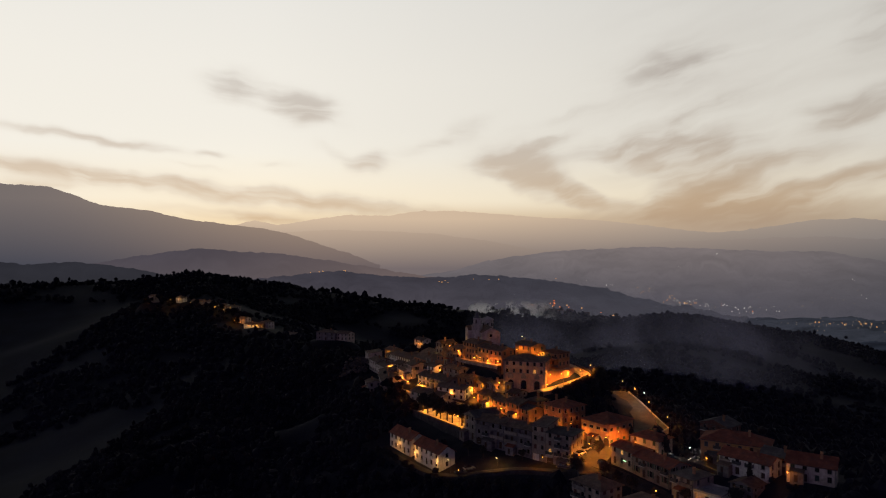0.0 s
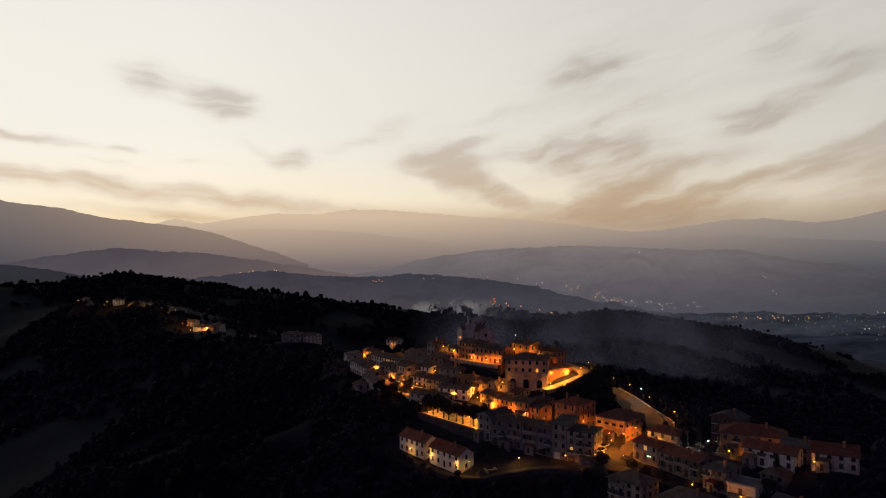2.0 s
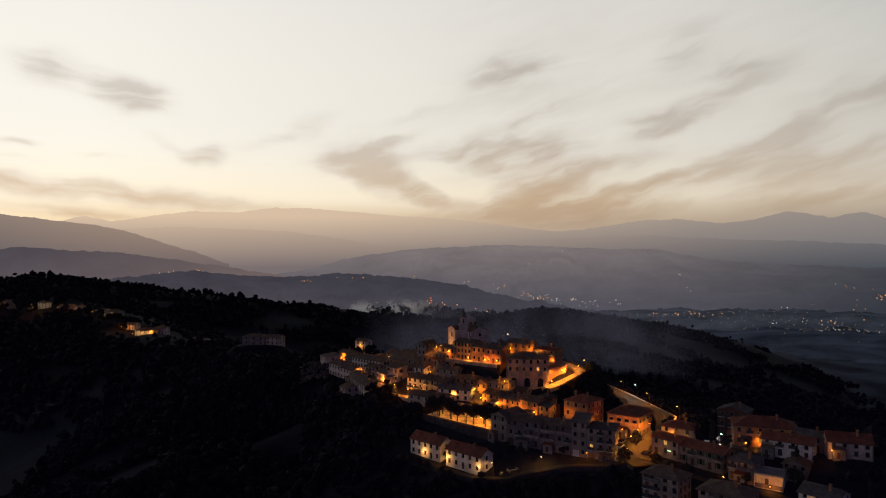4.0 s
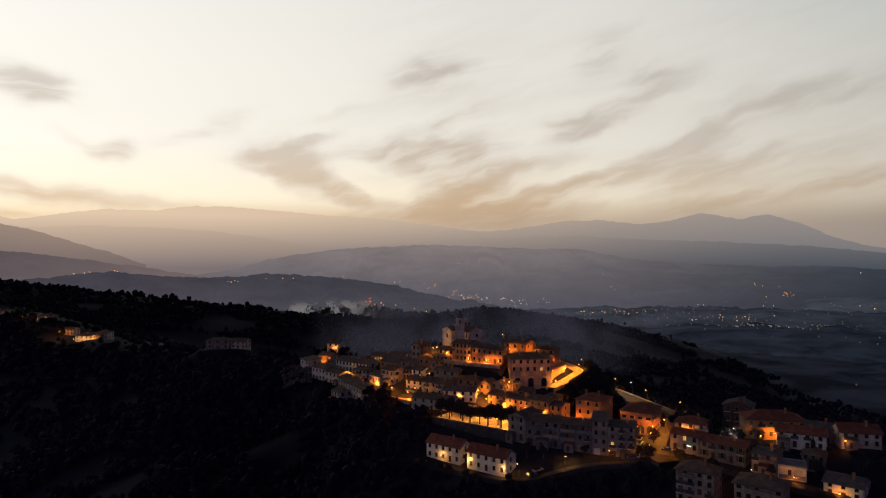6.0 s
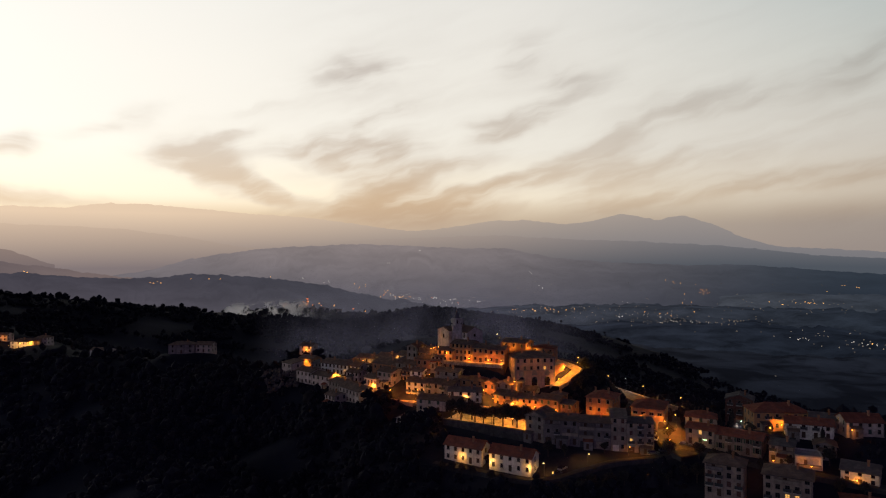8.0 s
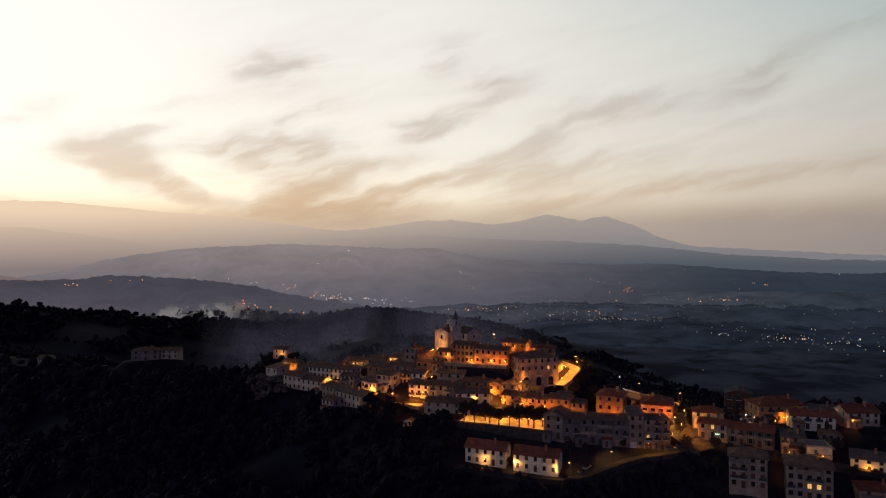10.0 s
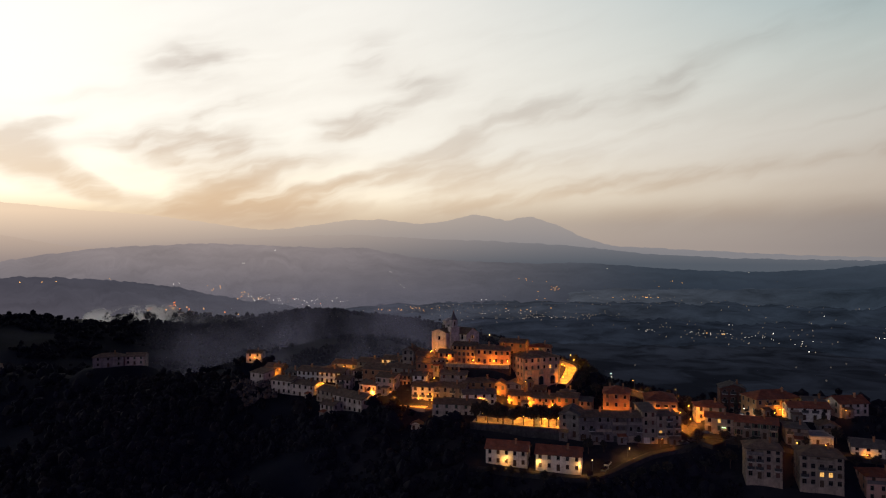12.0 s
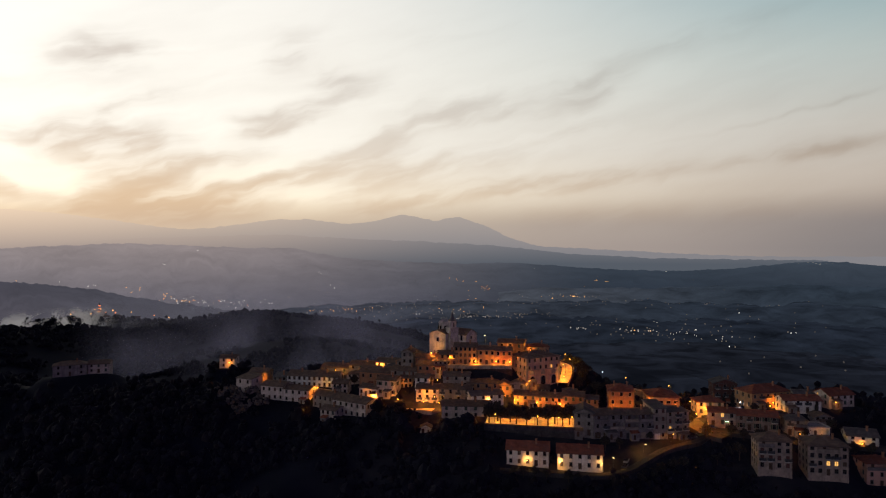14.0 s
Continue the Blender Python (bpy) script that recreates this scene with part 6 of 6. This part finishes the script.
def car(x, y, z, turn, paint):
    body, cabin, wheel = cached(("car", paint), lambda: car_meshes(CAR_PAINTS[paint]))
    c = thing("car", "%s parked car on the lamplit street" % paint, "car", Matrix.Translation((x, y, z)) @ Matrix.Rotation(radians(turn), 4, "Z"), "parked cars")
    part("body", body, c), part("cabin", cabin, c)
    for wx in (-1.3, 1.3):
        for wy in (-0.72, 0.72):
            part("wheel", wheel, c, Matrix.Translation((wx, wy, 0.32)))


for x, y, z, turn, paint in ((43.0, 215.0, 30.1, -28, "dark"), (39.5, 216.8, 29.2, -28, "dark"), (46.0, 222.5, 31.9, 40, "white"), (48.5, 226.0, 32.3, 42, "silver"), (6.0, 226.5, 24.2, 15, "dark"), (9.0, 227.6, 25.2, 20, "silver"),
                             (51.5, 214.2, 31.2, -58, "dark"), (60.0, 234.5, 32.8, 52, "white"), (65.5, 240.5, 33.1, 55, "silver"), (72.0, 210.5, 34.3, -45, "dark"), (68.0, 214.5, 33.6, -45, "white")):
    car(x, y, z, turn, paint)


# ---------------------------------------------------------------- trees
def ico():
    bm = bmesh.new()
    bmesh.ops.create_icosphere(bm, subdivisions=1, radius=1.0)
    v = np.array([p.co[:] for p in bm.verts])
    f = np.array([[q.index for q in p.verts] for p in bm.faces])
    bm.free()
    return v, f


ICO_V, ICO_F = ico()


def crown_mesh(seed, width, height, base, leaves=900):
    """Many small leaf clumps set round uneven limbs' ends, with gaps."""
    rng = np.random.default_rng(seed)
    s_v, s_f = [], []
    hubs = rng.normal(0, 1, (11, 3))
    hubs = hubs / np.linalg.norm(hubs, axis=1)[:, None] * np.array([width * 0.33, width * 0.33, height * 0.33]) * rng.uniform(0.5, 1.1, (11, 1)) + np.array([0, 0, base + height / 2])
    for i in range(leaves):
        c = hubs[rng.integers(len(hubs))] + rng.normal(0, 1, 3) * np.array([width, width, height]) * 0.11
        n, q = rng.normal(0, 1, 3), rng.normal(0, 1, 3)
        n /= np.linalg.norm(n)
        u = np.cross(n, q)
        u /= np.linalg.norm(u)
        v = np.cross(n, u)
        r = rng.uniform(0.18, 0.42)
        k = len(s_v)
        s_v += [tuple(c + u * r), tuple(c + v * r * 0.7 + n * 0.05), tuple(c - u * r), tuple(c - v * r * 0.7 + n * 0.05)]
        s_f.append((k, k + 1, k + 2, k + 3))
    me = bpy.data.meshes.new("crown")
    me.from_pydata(s_v, [], s_f)
    me.materials.append(LEAVES)
    return me, hubs


def tree(x, y, z, variant, size=1.0, label="dark broad-leaved tree among the houses", group="street trees"):
    data = cached(("tree", variant), lambda: tree_data(variant))
    t = thing("tree", label, "tree", Matrix.Translation((x, y, z)) @ Matrix.Rotation(x * 7.3, 4, "Z") @ Matrix.Scale(size, 4), group)
    part("trunk", data[0], t)
    part("crown", data[1], t)


def tree_data(variant):
    wide, high, base = ((3.6, 3.2, 1.8), (3.2, 3.8, 1.9), (4.0, 3.4, 2.0), (2.2, 7.5, 1.0))[variant]
    crown, hubs = crown_mesh(40 + variant, wide, high, base, 1500)
    s = Shape()
    s.ring([(0.22, -1.0), (0.2, 0.4), (0.16, base), (0.08, base + high * 0.5)], 7)
    for h in hubs[:7]:
        s.tube((0, 0, base * 0.85), tuple(h), 0.09, 0.025, 5)
    return s.mesh("trunk", BARK), crown


for s0, d, v, size in ((1.5, 3.5, 1, 1.0), (4.5, 6.5, 0, 1.1), (6.0, 3.0, 2, 0.95), (9.5, 5.5, 0, 1.1), (12.0, 3.2, 1, 1.0), (16.0, 2.6, 0, 0.9), (20.0, 3.2, 2, 0.95), (24.0, 2.8, 1, 1.1), (26.5, 6.0, 0, 1.1), (29.5, 3.4, 2, 1.0), (32.0, 6.0, 1, 1.05)):
    tree(PLAZA0[0] + PU[0] * s0 + PB[0] * d, PLAZA0[1] + PU[1] * s0 + PB[1] * d, 33.5, v, 1.38 * size, "dark round-crowned tree on the lamplit square", "trees of the square")
for x, y, v, size in ((42.6, 213.0, 0, 1.25), (50.0, 206.5, 2, 1.0), (53.0, 203.0, 0, 0.9), (56.0, 198.0, 2, 1.0), (60.5, 190.5, 0, 0.8), (64.0, 182.5, 1, 0.8), (76.0, 207.0, 0, 0.9), (80.5, 203.0, 1, 0.7), (77.0, 216.0, 3, 1.0), (73.0, 218.0, 3, 0.9),
                      (-7.5, 243.0, 0, 0.9), (-9.5, 246.0, 1, 0.7), (86.0, 187.0, 3, 0.8), (92.5, 190.0, 2, 0.9), (67.5, 186.0, 2, 0.8), (79.0, 180.0, 2, 1.0), (70.0, 170.5, 1, 1.0), (74.5, 166.0, 0, 0.9), (60.0, 176.0, 2, 0.9),
                      (-24.5, 252.0, 0, 0.75), (-21.8, 249.6, 2, 0.7), (-19.6, 246.4, 0, 0.8), (-17.4, 243.2, 1, 0.7), (-13.4, 237.0, 2, 0.75), (-11.2, 234.6, 0, 0.65),
                      (27.0, 227.6, 2, 0.7), (14.0, 233.0, 0, 0.8), (9.0, 236.0, 2, 1.0), (-28.0, 407.0, 2, 1.2), (-20.0, 372.0, 1, 1.0), (-10.0, 350.0, 2, 1.1), (-14.0, 352.0, 0, 1.1), (66.5, 236.0, 3, 0.8), (52.0, 222.5, 1, 1.1), (51.0, 272.0, 0, 1.3), (55.5, 274.5, 2, 1.4), (59.5, 277.5, 1, 1.4), (63.5, 281.0, 0, 1.4), (67.0, 285.0, 2, 1.4), (68.0, 290.5, 1, 1.4), (46.5, 270.5, 1, 1.2), (57.0, 270.0, 0, 1.2), (62.0, 274.0, 2, 1.3), (67.0, 279.0, 1, 1.3), (50.0, 264.0, 2, 1.2), (57.0, 263.0, 1, 1.3), (66.0, 269.0, 0, 1.3), (70.5, 282.0, 2, 1.3), (63.0, 262.0, 1, 1.2), (2.0, 218.5, 0, 1.0), (7.5, 217.0, 2, 0.9), (12.0, 216.0, 1, 1.0), (18.0, 214.5, 0, 1.0), (23.0, 213.0, 2, 0.9), (35.5, 206.0, 1, 1.0), (39.5, 204.0, 0, 1.1), (43.0, 201.0, 2, 1.2), (-4.0, 223.0, 1, 0.9)):
    tree(x, y, land_at(x, y), v, size)


# ---------------------------------------------------------------- woodland
def near_town(x, y, pad):
    """Whether a place lies on a road, a square or a house."""
    for a, b, depth, z0, z1 in HOMES:
        ux, uy = b[0] - a[0], b[1] - a[1]
        L = math.hypot(ux, uy)
        ux, uy = ux / L, uy / L
        s, d = (x - a[0]) * ux + (y - a[1]) * uy, -(x - a[0]) * uy + (y - a[1]) * ux
        if -pad < s < L + pad and -pad - 4.0 < d < depth + pad:
            return True
    s, d = (x - PLAZA0[0]) * PU[0] + (y - PLAZA0[1]) * PU[1], (x - PLAZA0[0]) * PB[0] + (y - PLAZA0[1]) * PB[1]
    return -2 < s < 36 and -5 < d < 16


OPEN_LINES = [((-27, 260), (-14, 243), 4.0), ((-16, 246), (2, 226), 4.5), ((2, 226), (46, 211), 4.2), ((46, 190), (47, 214), 7), ((11, 228), (26, 223), 5.5), ((47, 212), (76, 258), 9), ((76, 255), (82, 320), 8), ((40, 275), (64, 288), 8), ((64, 288), (48, 284), 7), ((49, 215), (82, 160), 6), ((-36, 394), (-11, 302), 5),
              ((60, 222), (84, 192), 6), ((-36, 404), (-36, 392), 6)]


def on_road(x, y):
    for (x0, y0), (x1, y1), w in OPEN_LINES:
        dx, dy = x1 - x0, y1 - y0
        s = min(1, max(0, ((x - x0) * dx + (y - y0) * dy) / (dx * dx + dy * dy)))
        if math.hypot(x - x0 - s * dx, y - y0 - s * dy) < w:
            return True
    return False


def woodland(name, label, places, lobes, mat=None):
    """Uneven crowns of a wood, joined: it is stuff that nobody could count."""
    rng = np.random.default_rng(len(places))
    verts, faces, n = [], [], 0
    for x, y, z, size in places:
        for k in range(lobes):
            off = rng.normal(0, 0.30, 3) * size * (k > 0)
            r = size * (rng.uniform(0.34, 0.52) if lobes < 4 or k == 0 else rng.uniform(0.16, 0.30))
            v = ICO_V * rng.uniform(0.62, 1.28, (len(ICO_V), 1)) * np.array([r, r, r * rng.uniform(0.8, 1.25)])
            verts.append(v + np.array([x, y, z + size * 0.42]) + off)
            faces.append(ICO_F + n)
            n += len(ICO_V)
    v, f = np.concatenate(verts), np.concatenate(faces)
    me = bpy.data.meshes.new(name)
    me.from_pydata(v.tolist(), [], f.tolist())
    me.materials.append(mat or FOREST)
    tagged(new(name, me), label, "woods", kind="stuff")


def scatter(count, box, size, test, seed):
    rng = np.random.default_rng(seed)
    x, y = rng.uniform(box[0], box[1], count), rng.uniform(box[2], box[3], count)
    z = land(x, y)
    s = rng.uniform(size[0], size[1], count)
    return [(a, b, c, d) for a, b, c, d in zip(x, y, z, s) if test(a, b)]


def wood_test(x, y):
    thin = noise.noise(Vector((x / 45, y / 45, 0.5)))
    return thin > -0.28 and not near_town(x, y, 4.0) and not on_road(x, y)


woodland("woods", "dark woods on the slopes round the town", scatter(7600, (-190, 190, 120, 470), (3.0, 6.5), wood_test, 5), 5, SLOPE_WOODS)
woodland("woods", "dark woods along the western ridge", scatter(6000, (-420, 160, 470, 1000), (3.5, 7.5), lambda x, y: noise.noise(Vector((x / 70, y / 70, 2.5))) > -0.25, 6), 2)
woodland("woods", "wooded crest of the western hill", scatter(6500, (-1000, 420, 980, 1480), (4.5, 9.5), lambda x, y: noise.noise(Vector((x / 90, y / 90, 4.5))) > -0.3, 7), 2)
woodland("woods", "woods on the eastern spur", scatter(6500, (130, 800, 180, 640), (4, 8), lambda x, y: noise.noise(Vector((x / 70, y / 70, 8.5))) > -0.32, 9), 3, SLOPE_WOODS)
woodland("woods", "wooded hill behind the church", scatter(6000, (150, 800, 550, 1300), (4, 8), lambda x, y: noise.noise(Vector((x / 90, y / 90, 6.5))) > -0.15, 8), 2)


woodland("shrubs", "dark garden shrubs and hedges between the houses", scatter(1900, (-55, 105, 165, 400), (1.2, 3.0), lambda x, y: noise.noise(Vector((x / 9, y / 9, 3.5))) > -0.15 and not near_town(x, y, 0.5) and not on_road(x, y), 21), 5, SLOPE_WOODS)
woodland("shrubs", "pale dry shrubs on the rock below the western gate", [(x, y, z + 0.8 * (i % 3), 2.2) for i, (x, y, z, _) in enumerate(scatter(170, (-58, -40, 376, 412), (2, 3), lambda x, y: not near_town(x, y, -1.0), 11))], 5, SHRUB)


# ---------------------------------------------------------------- lights in the distance
def far_lights(label, places, mat, size):
    v, f, n = [], [], 0
    for x, y, z in places:
        v.append(ICO_V * size + np.array([x, y, z])), f.append(ICO_F + n)
        n += len(ICO_V)
    me = bpy.data.meshes.new("distant_lights")
    me.from_pydata(np.concatenate(v).tolist(), [], np.concatenate(f).tolist())
    me.materials.append(mat)
    tagged(new("distant_lights", me), label, "lights", kind="stuff")


def valley_place(x, y, lift=3.0):
    r = math.hypot(x - EYE_MID[0], y - EYE_MID[1])
    return (x, y, float(valley_height(np.array(x), np.array(y), np.array(r))) + lift)


FAR_AMBER, FAR_WHITE, FAR_RED = glow("amber_far_light", (1.0, 0.46, 0.13), 1.9), glow("white_far_light", (1.0, 0.93, 0.84), 1.5), glow("red_far_light", (1.0, 0.28, 0.10), 1.4)
PALE = glow("pale_far_light", (1.0, 0.88, 0.76), 0.9)
FAINT = glow("faint_far_light", (0.80, 0.70, 0.66), 0.075)
bpy.context.view_layer.update()
HILLS = [o for o in bpy.data.objects if o.type == "MESH" and o.name.split(".")[0] in ("backdrop", "ground")]


def on_hills(x, y, lift=3.5):
    """The highest ground under a place in the distance."""
    top = -150.0
    for o in HILLS:
        ok, spot, _, _ = o.ray_cast(Vector((x, y, 900.0)), Vector((0, 0, -1)))
        if ok:
            top = max(top, spot.z)
    return (x, y, top + lift)


def settled(seed, groups):
    """Lights strewn round (x, y), wide across the line of sight and shallow along it."""
    rng = np.random.default_rng(seed)
    out = []
    for x, y, wide, deep, count in groups:
        d = Vector((x - EYE_MID[0], y - EYE_MID[1])).normalized()
        for _ in range(count):
            a, c = rng.normal(0, wide), rng.normal(0, deep)
            out.append(on_hills(x + d.y * a + d.x * c, y - d.x * a + d.y * c, rng.uniform(2.5, 5.0)))
    return out


WORKS = [(866, 2833, 30, 25, 5), (906, 2632, 45, 40, 9), (949, 2578, 30, 30, 7)]
WORKS_WHITE = [(930, 2600, 50, 8, 8), (995, 2603, 40, 12, 8), (1061, 2522, 45, 8, 10), (1167, 2550, 50, 6, 9), (1194, 2431, 30, 6, 4), (750, 2959, 25, 6, 3)]
VALLEY_AMBER = [(1229, 1999, 60, 15, 7), (1290, 1925, 50, 15, 6), (2162, 1696, 55, 8, 7), (2212, 1633, 30, 6, 4), (2788, 1835, 60, 10, 5), (2226, 2303, 35, 20, 5), (2120, 2088, 20, 40, 6), (1885, 1949, 12, 60, 5), (1475, 1656, 50, 20, 5), (1510, 958, 45, 15, 3), (551, 3291, 8, 5, 1), (2537, 1811, 8, 5, 1)]
VALLEY_WHITE = [(1393, 1494, 40, 12, 8), (1475, 1656, 50, 12, 8), (1392, 1122, 20, 6, 6), (1468, 1009, 22, 5, 6), (1510, 958, 34, 8, 8), (1512, 896, 26, 8, 7), (1667, 1037, 10, 10, 2), (1534, 801, 22, 12, 4), (3600, 1091, 55, 12, 8), (3190, 2968, 45, 6, 5), (2728, 3328, 25, 60, 5), (2311, 3696, 10, 5, 2)]
LONE = [(1158, 3232, 12, 5, 2), (1412, 3453, 10, 5, 2), (1723, 2789, 10, 5, 2), (1596, 2522, 12, 5, 2), (1763, 2170, 10, 5, 2), (1359, 1736, 10, 5, 2), (2832, 2314, 10, 5, 1), (3342, 1800, 10, 5, 2), (1600, 873, 8, 5, 1), (1669, 639, 10, 5, 2), (1423, 733, 8, 5, 1), (2015, 906, 10, 5, 1), (667, 3152, 8, 5, 1), (3014, 3066, 20, 5, 3)]
SCATTERED = [(1800, 1500, 420, 300, 26), (2000, 950, 380, 280, 22), (2400, 2200, 500, 300, 16), (1330, 1850, 160, 40, 30), (1400, 1560, 160, 50, 36), (1500, 940, 120, 40, 30), (1250, 620, 160, 120, 10)]
CREST = [(-390, 2480, 50, 8, 5), (10, 2440, 40, 6, 4), (160, 2400, 60, 20, 3)]
RIDGE_HAMLET = [(x, y, float(land(np.array(x), np.array(y))) + h) for x, y, h in ((178, 1372, 14), (183, 1375, 17), (215, 1386, 13), (224, 1392, 20), (228, 1388, 15), (231, 1390, 26), (233, 1391, 21), (246, 1404, 14), (262, 1412, 17), (266, 1410, 13), (292, 1404, 15), (330, 1392, 14), (352, 1378, 13))]
far_lights("amber street lights of valley villages", settled(1, WORKS + VALLEY_AMBER + CREST), FAR_AMBER, 1.5)
far_lights("white lights of far works and farms", settled(2, WORKS_WHITE + LONE), FAR_WHITE, 1.3)
far_lights("pale lights of valley villages", settled(5, VALLEY_WHITE), PALE, 1.1)
far_lights("small red lights in the far town", settled(3, [(906, 2632, 40, 20, 3), (1061, 2522, 30, 10, 2), (2120, 2088, 20, 50, 2)]), FAR_RED, 1.5)
far_lights("faint pale houses and lights scattered over the valley", settled(4, SCATTERED), FAINT, 2.0)
far_lights("pale roofs and lamps of villages in the valley", settled(6, [(1330, 1850, 150, 60, 40), (1420, 1560, 170, 70, 60), (1500, 960, 140, 60, 40), (1000, 2560, 130, 40, 30), (1230, 2000, 120, 50, 30), (2180, 1680, 160, 60, 30), (1900, 1200, 300, 160, 30), (1700, 2300, 260, 160, 20)]), glow("dim_village_light", (1.0, 0.80, 0.62), 0.24), 1.5)
far_lights("amber lights along a hamlet on the wooded hill", RIDGE_HAMLET[::2], FAR_AMBER, 1.2)
far_lights("reddish lights along a hamlet on the wooded hill", RIDGE_HAMLET[1::2], FAR_RED, 1.3)


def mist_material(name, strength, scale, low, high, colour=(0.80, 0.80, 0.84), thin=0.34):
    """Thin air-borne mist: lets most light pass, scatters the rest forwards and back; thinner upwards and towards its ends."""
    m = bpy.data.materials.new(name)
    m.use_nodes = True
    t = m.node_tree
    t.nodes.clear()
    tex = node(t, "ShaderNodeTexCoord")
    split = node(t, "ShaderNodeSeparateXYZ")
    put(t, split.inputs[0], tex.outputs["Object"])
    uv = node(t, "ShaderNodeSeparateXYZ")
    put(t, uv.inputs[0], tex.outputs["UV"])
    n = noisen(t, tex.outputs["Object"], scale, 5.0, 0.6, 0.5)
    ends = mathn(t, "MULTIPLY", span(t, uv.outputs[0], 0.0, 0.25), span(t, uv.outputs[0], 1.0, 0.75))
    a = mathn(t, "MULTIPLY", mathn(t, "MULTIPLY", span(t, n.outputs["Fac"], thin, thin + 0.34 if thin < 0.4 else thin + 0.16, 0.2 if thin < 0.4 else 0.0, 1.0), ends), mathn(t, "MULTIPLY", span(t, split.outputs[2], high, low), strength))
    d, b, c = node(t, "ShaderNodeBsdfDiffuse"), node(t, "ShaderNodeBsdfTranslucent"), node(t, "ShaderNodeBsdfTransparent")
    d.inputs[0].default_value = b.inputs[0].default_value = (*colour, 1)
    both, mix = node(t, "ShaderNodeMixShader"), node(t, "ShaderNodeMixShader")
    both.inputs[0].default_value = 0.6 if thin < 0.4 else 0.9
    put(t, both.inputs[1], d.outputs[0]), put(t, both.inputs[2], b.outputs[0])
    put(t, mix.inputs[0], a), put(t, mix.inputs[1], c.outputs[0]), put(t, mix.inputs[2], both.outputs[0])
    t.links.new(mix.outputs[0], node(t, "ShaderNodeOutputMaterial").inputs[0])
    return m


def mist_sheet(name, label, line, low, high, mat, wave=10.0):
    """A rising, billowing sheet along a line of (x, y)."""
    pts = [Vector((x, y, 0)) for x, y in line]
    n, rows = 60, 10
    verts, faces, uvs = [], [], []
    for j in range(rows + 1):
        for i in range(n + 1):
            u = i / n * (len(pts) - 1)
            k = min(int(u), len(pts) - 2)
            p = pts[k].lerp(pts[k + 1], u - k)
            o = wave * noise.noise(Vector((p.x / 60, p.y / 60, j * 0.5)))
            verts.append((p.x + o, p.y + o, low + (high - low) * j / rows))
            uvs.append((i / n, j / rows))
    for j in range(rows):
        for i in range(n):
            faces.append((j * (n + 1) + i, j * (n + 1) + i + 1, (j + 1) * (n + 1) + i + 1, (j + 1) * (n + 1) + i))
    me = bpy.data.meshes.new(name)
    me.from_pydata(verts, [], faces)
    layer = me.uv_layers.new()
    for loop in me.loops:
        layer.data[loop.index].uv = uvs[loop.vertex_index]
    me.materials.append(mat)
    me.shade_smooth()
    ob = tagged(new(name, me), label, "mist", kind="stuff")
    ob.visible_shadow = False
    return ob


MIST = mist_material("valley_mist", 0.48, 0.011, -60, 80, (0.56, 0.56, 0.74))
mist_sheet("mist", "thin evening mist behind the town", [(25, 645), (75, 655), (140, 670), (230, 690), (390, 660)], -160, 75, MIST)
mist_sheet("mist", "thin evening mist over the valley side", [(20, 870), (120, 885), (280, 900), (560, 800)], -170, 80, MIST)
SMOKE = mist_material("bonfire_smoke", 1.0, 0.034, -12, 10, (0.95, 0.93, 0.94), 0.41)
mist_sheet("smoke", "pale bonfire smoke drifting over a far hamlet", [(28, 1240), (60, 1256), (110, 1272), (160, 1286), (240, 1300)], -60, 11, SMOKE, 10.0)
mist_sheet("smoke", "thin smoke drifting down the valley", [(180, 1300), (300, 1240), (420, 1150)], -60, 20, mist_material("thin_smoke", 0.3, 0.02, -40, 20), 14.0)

# added veil that lifts the blue in the town's shadows
mist_sheet("mist", "added faint blue veil tinting the dark parts of the town", [(-330, 400), (-210, 280), (-110, 205), (0, 160), (110, 118), (260, 90)], -130, 92, mist_material("town_shadow_tint", 0.008, 0.006, 55, 92, (0.28, 0.30, 1.0)))
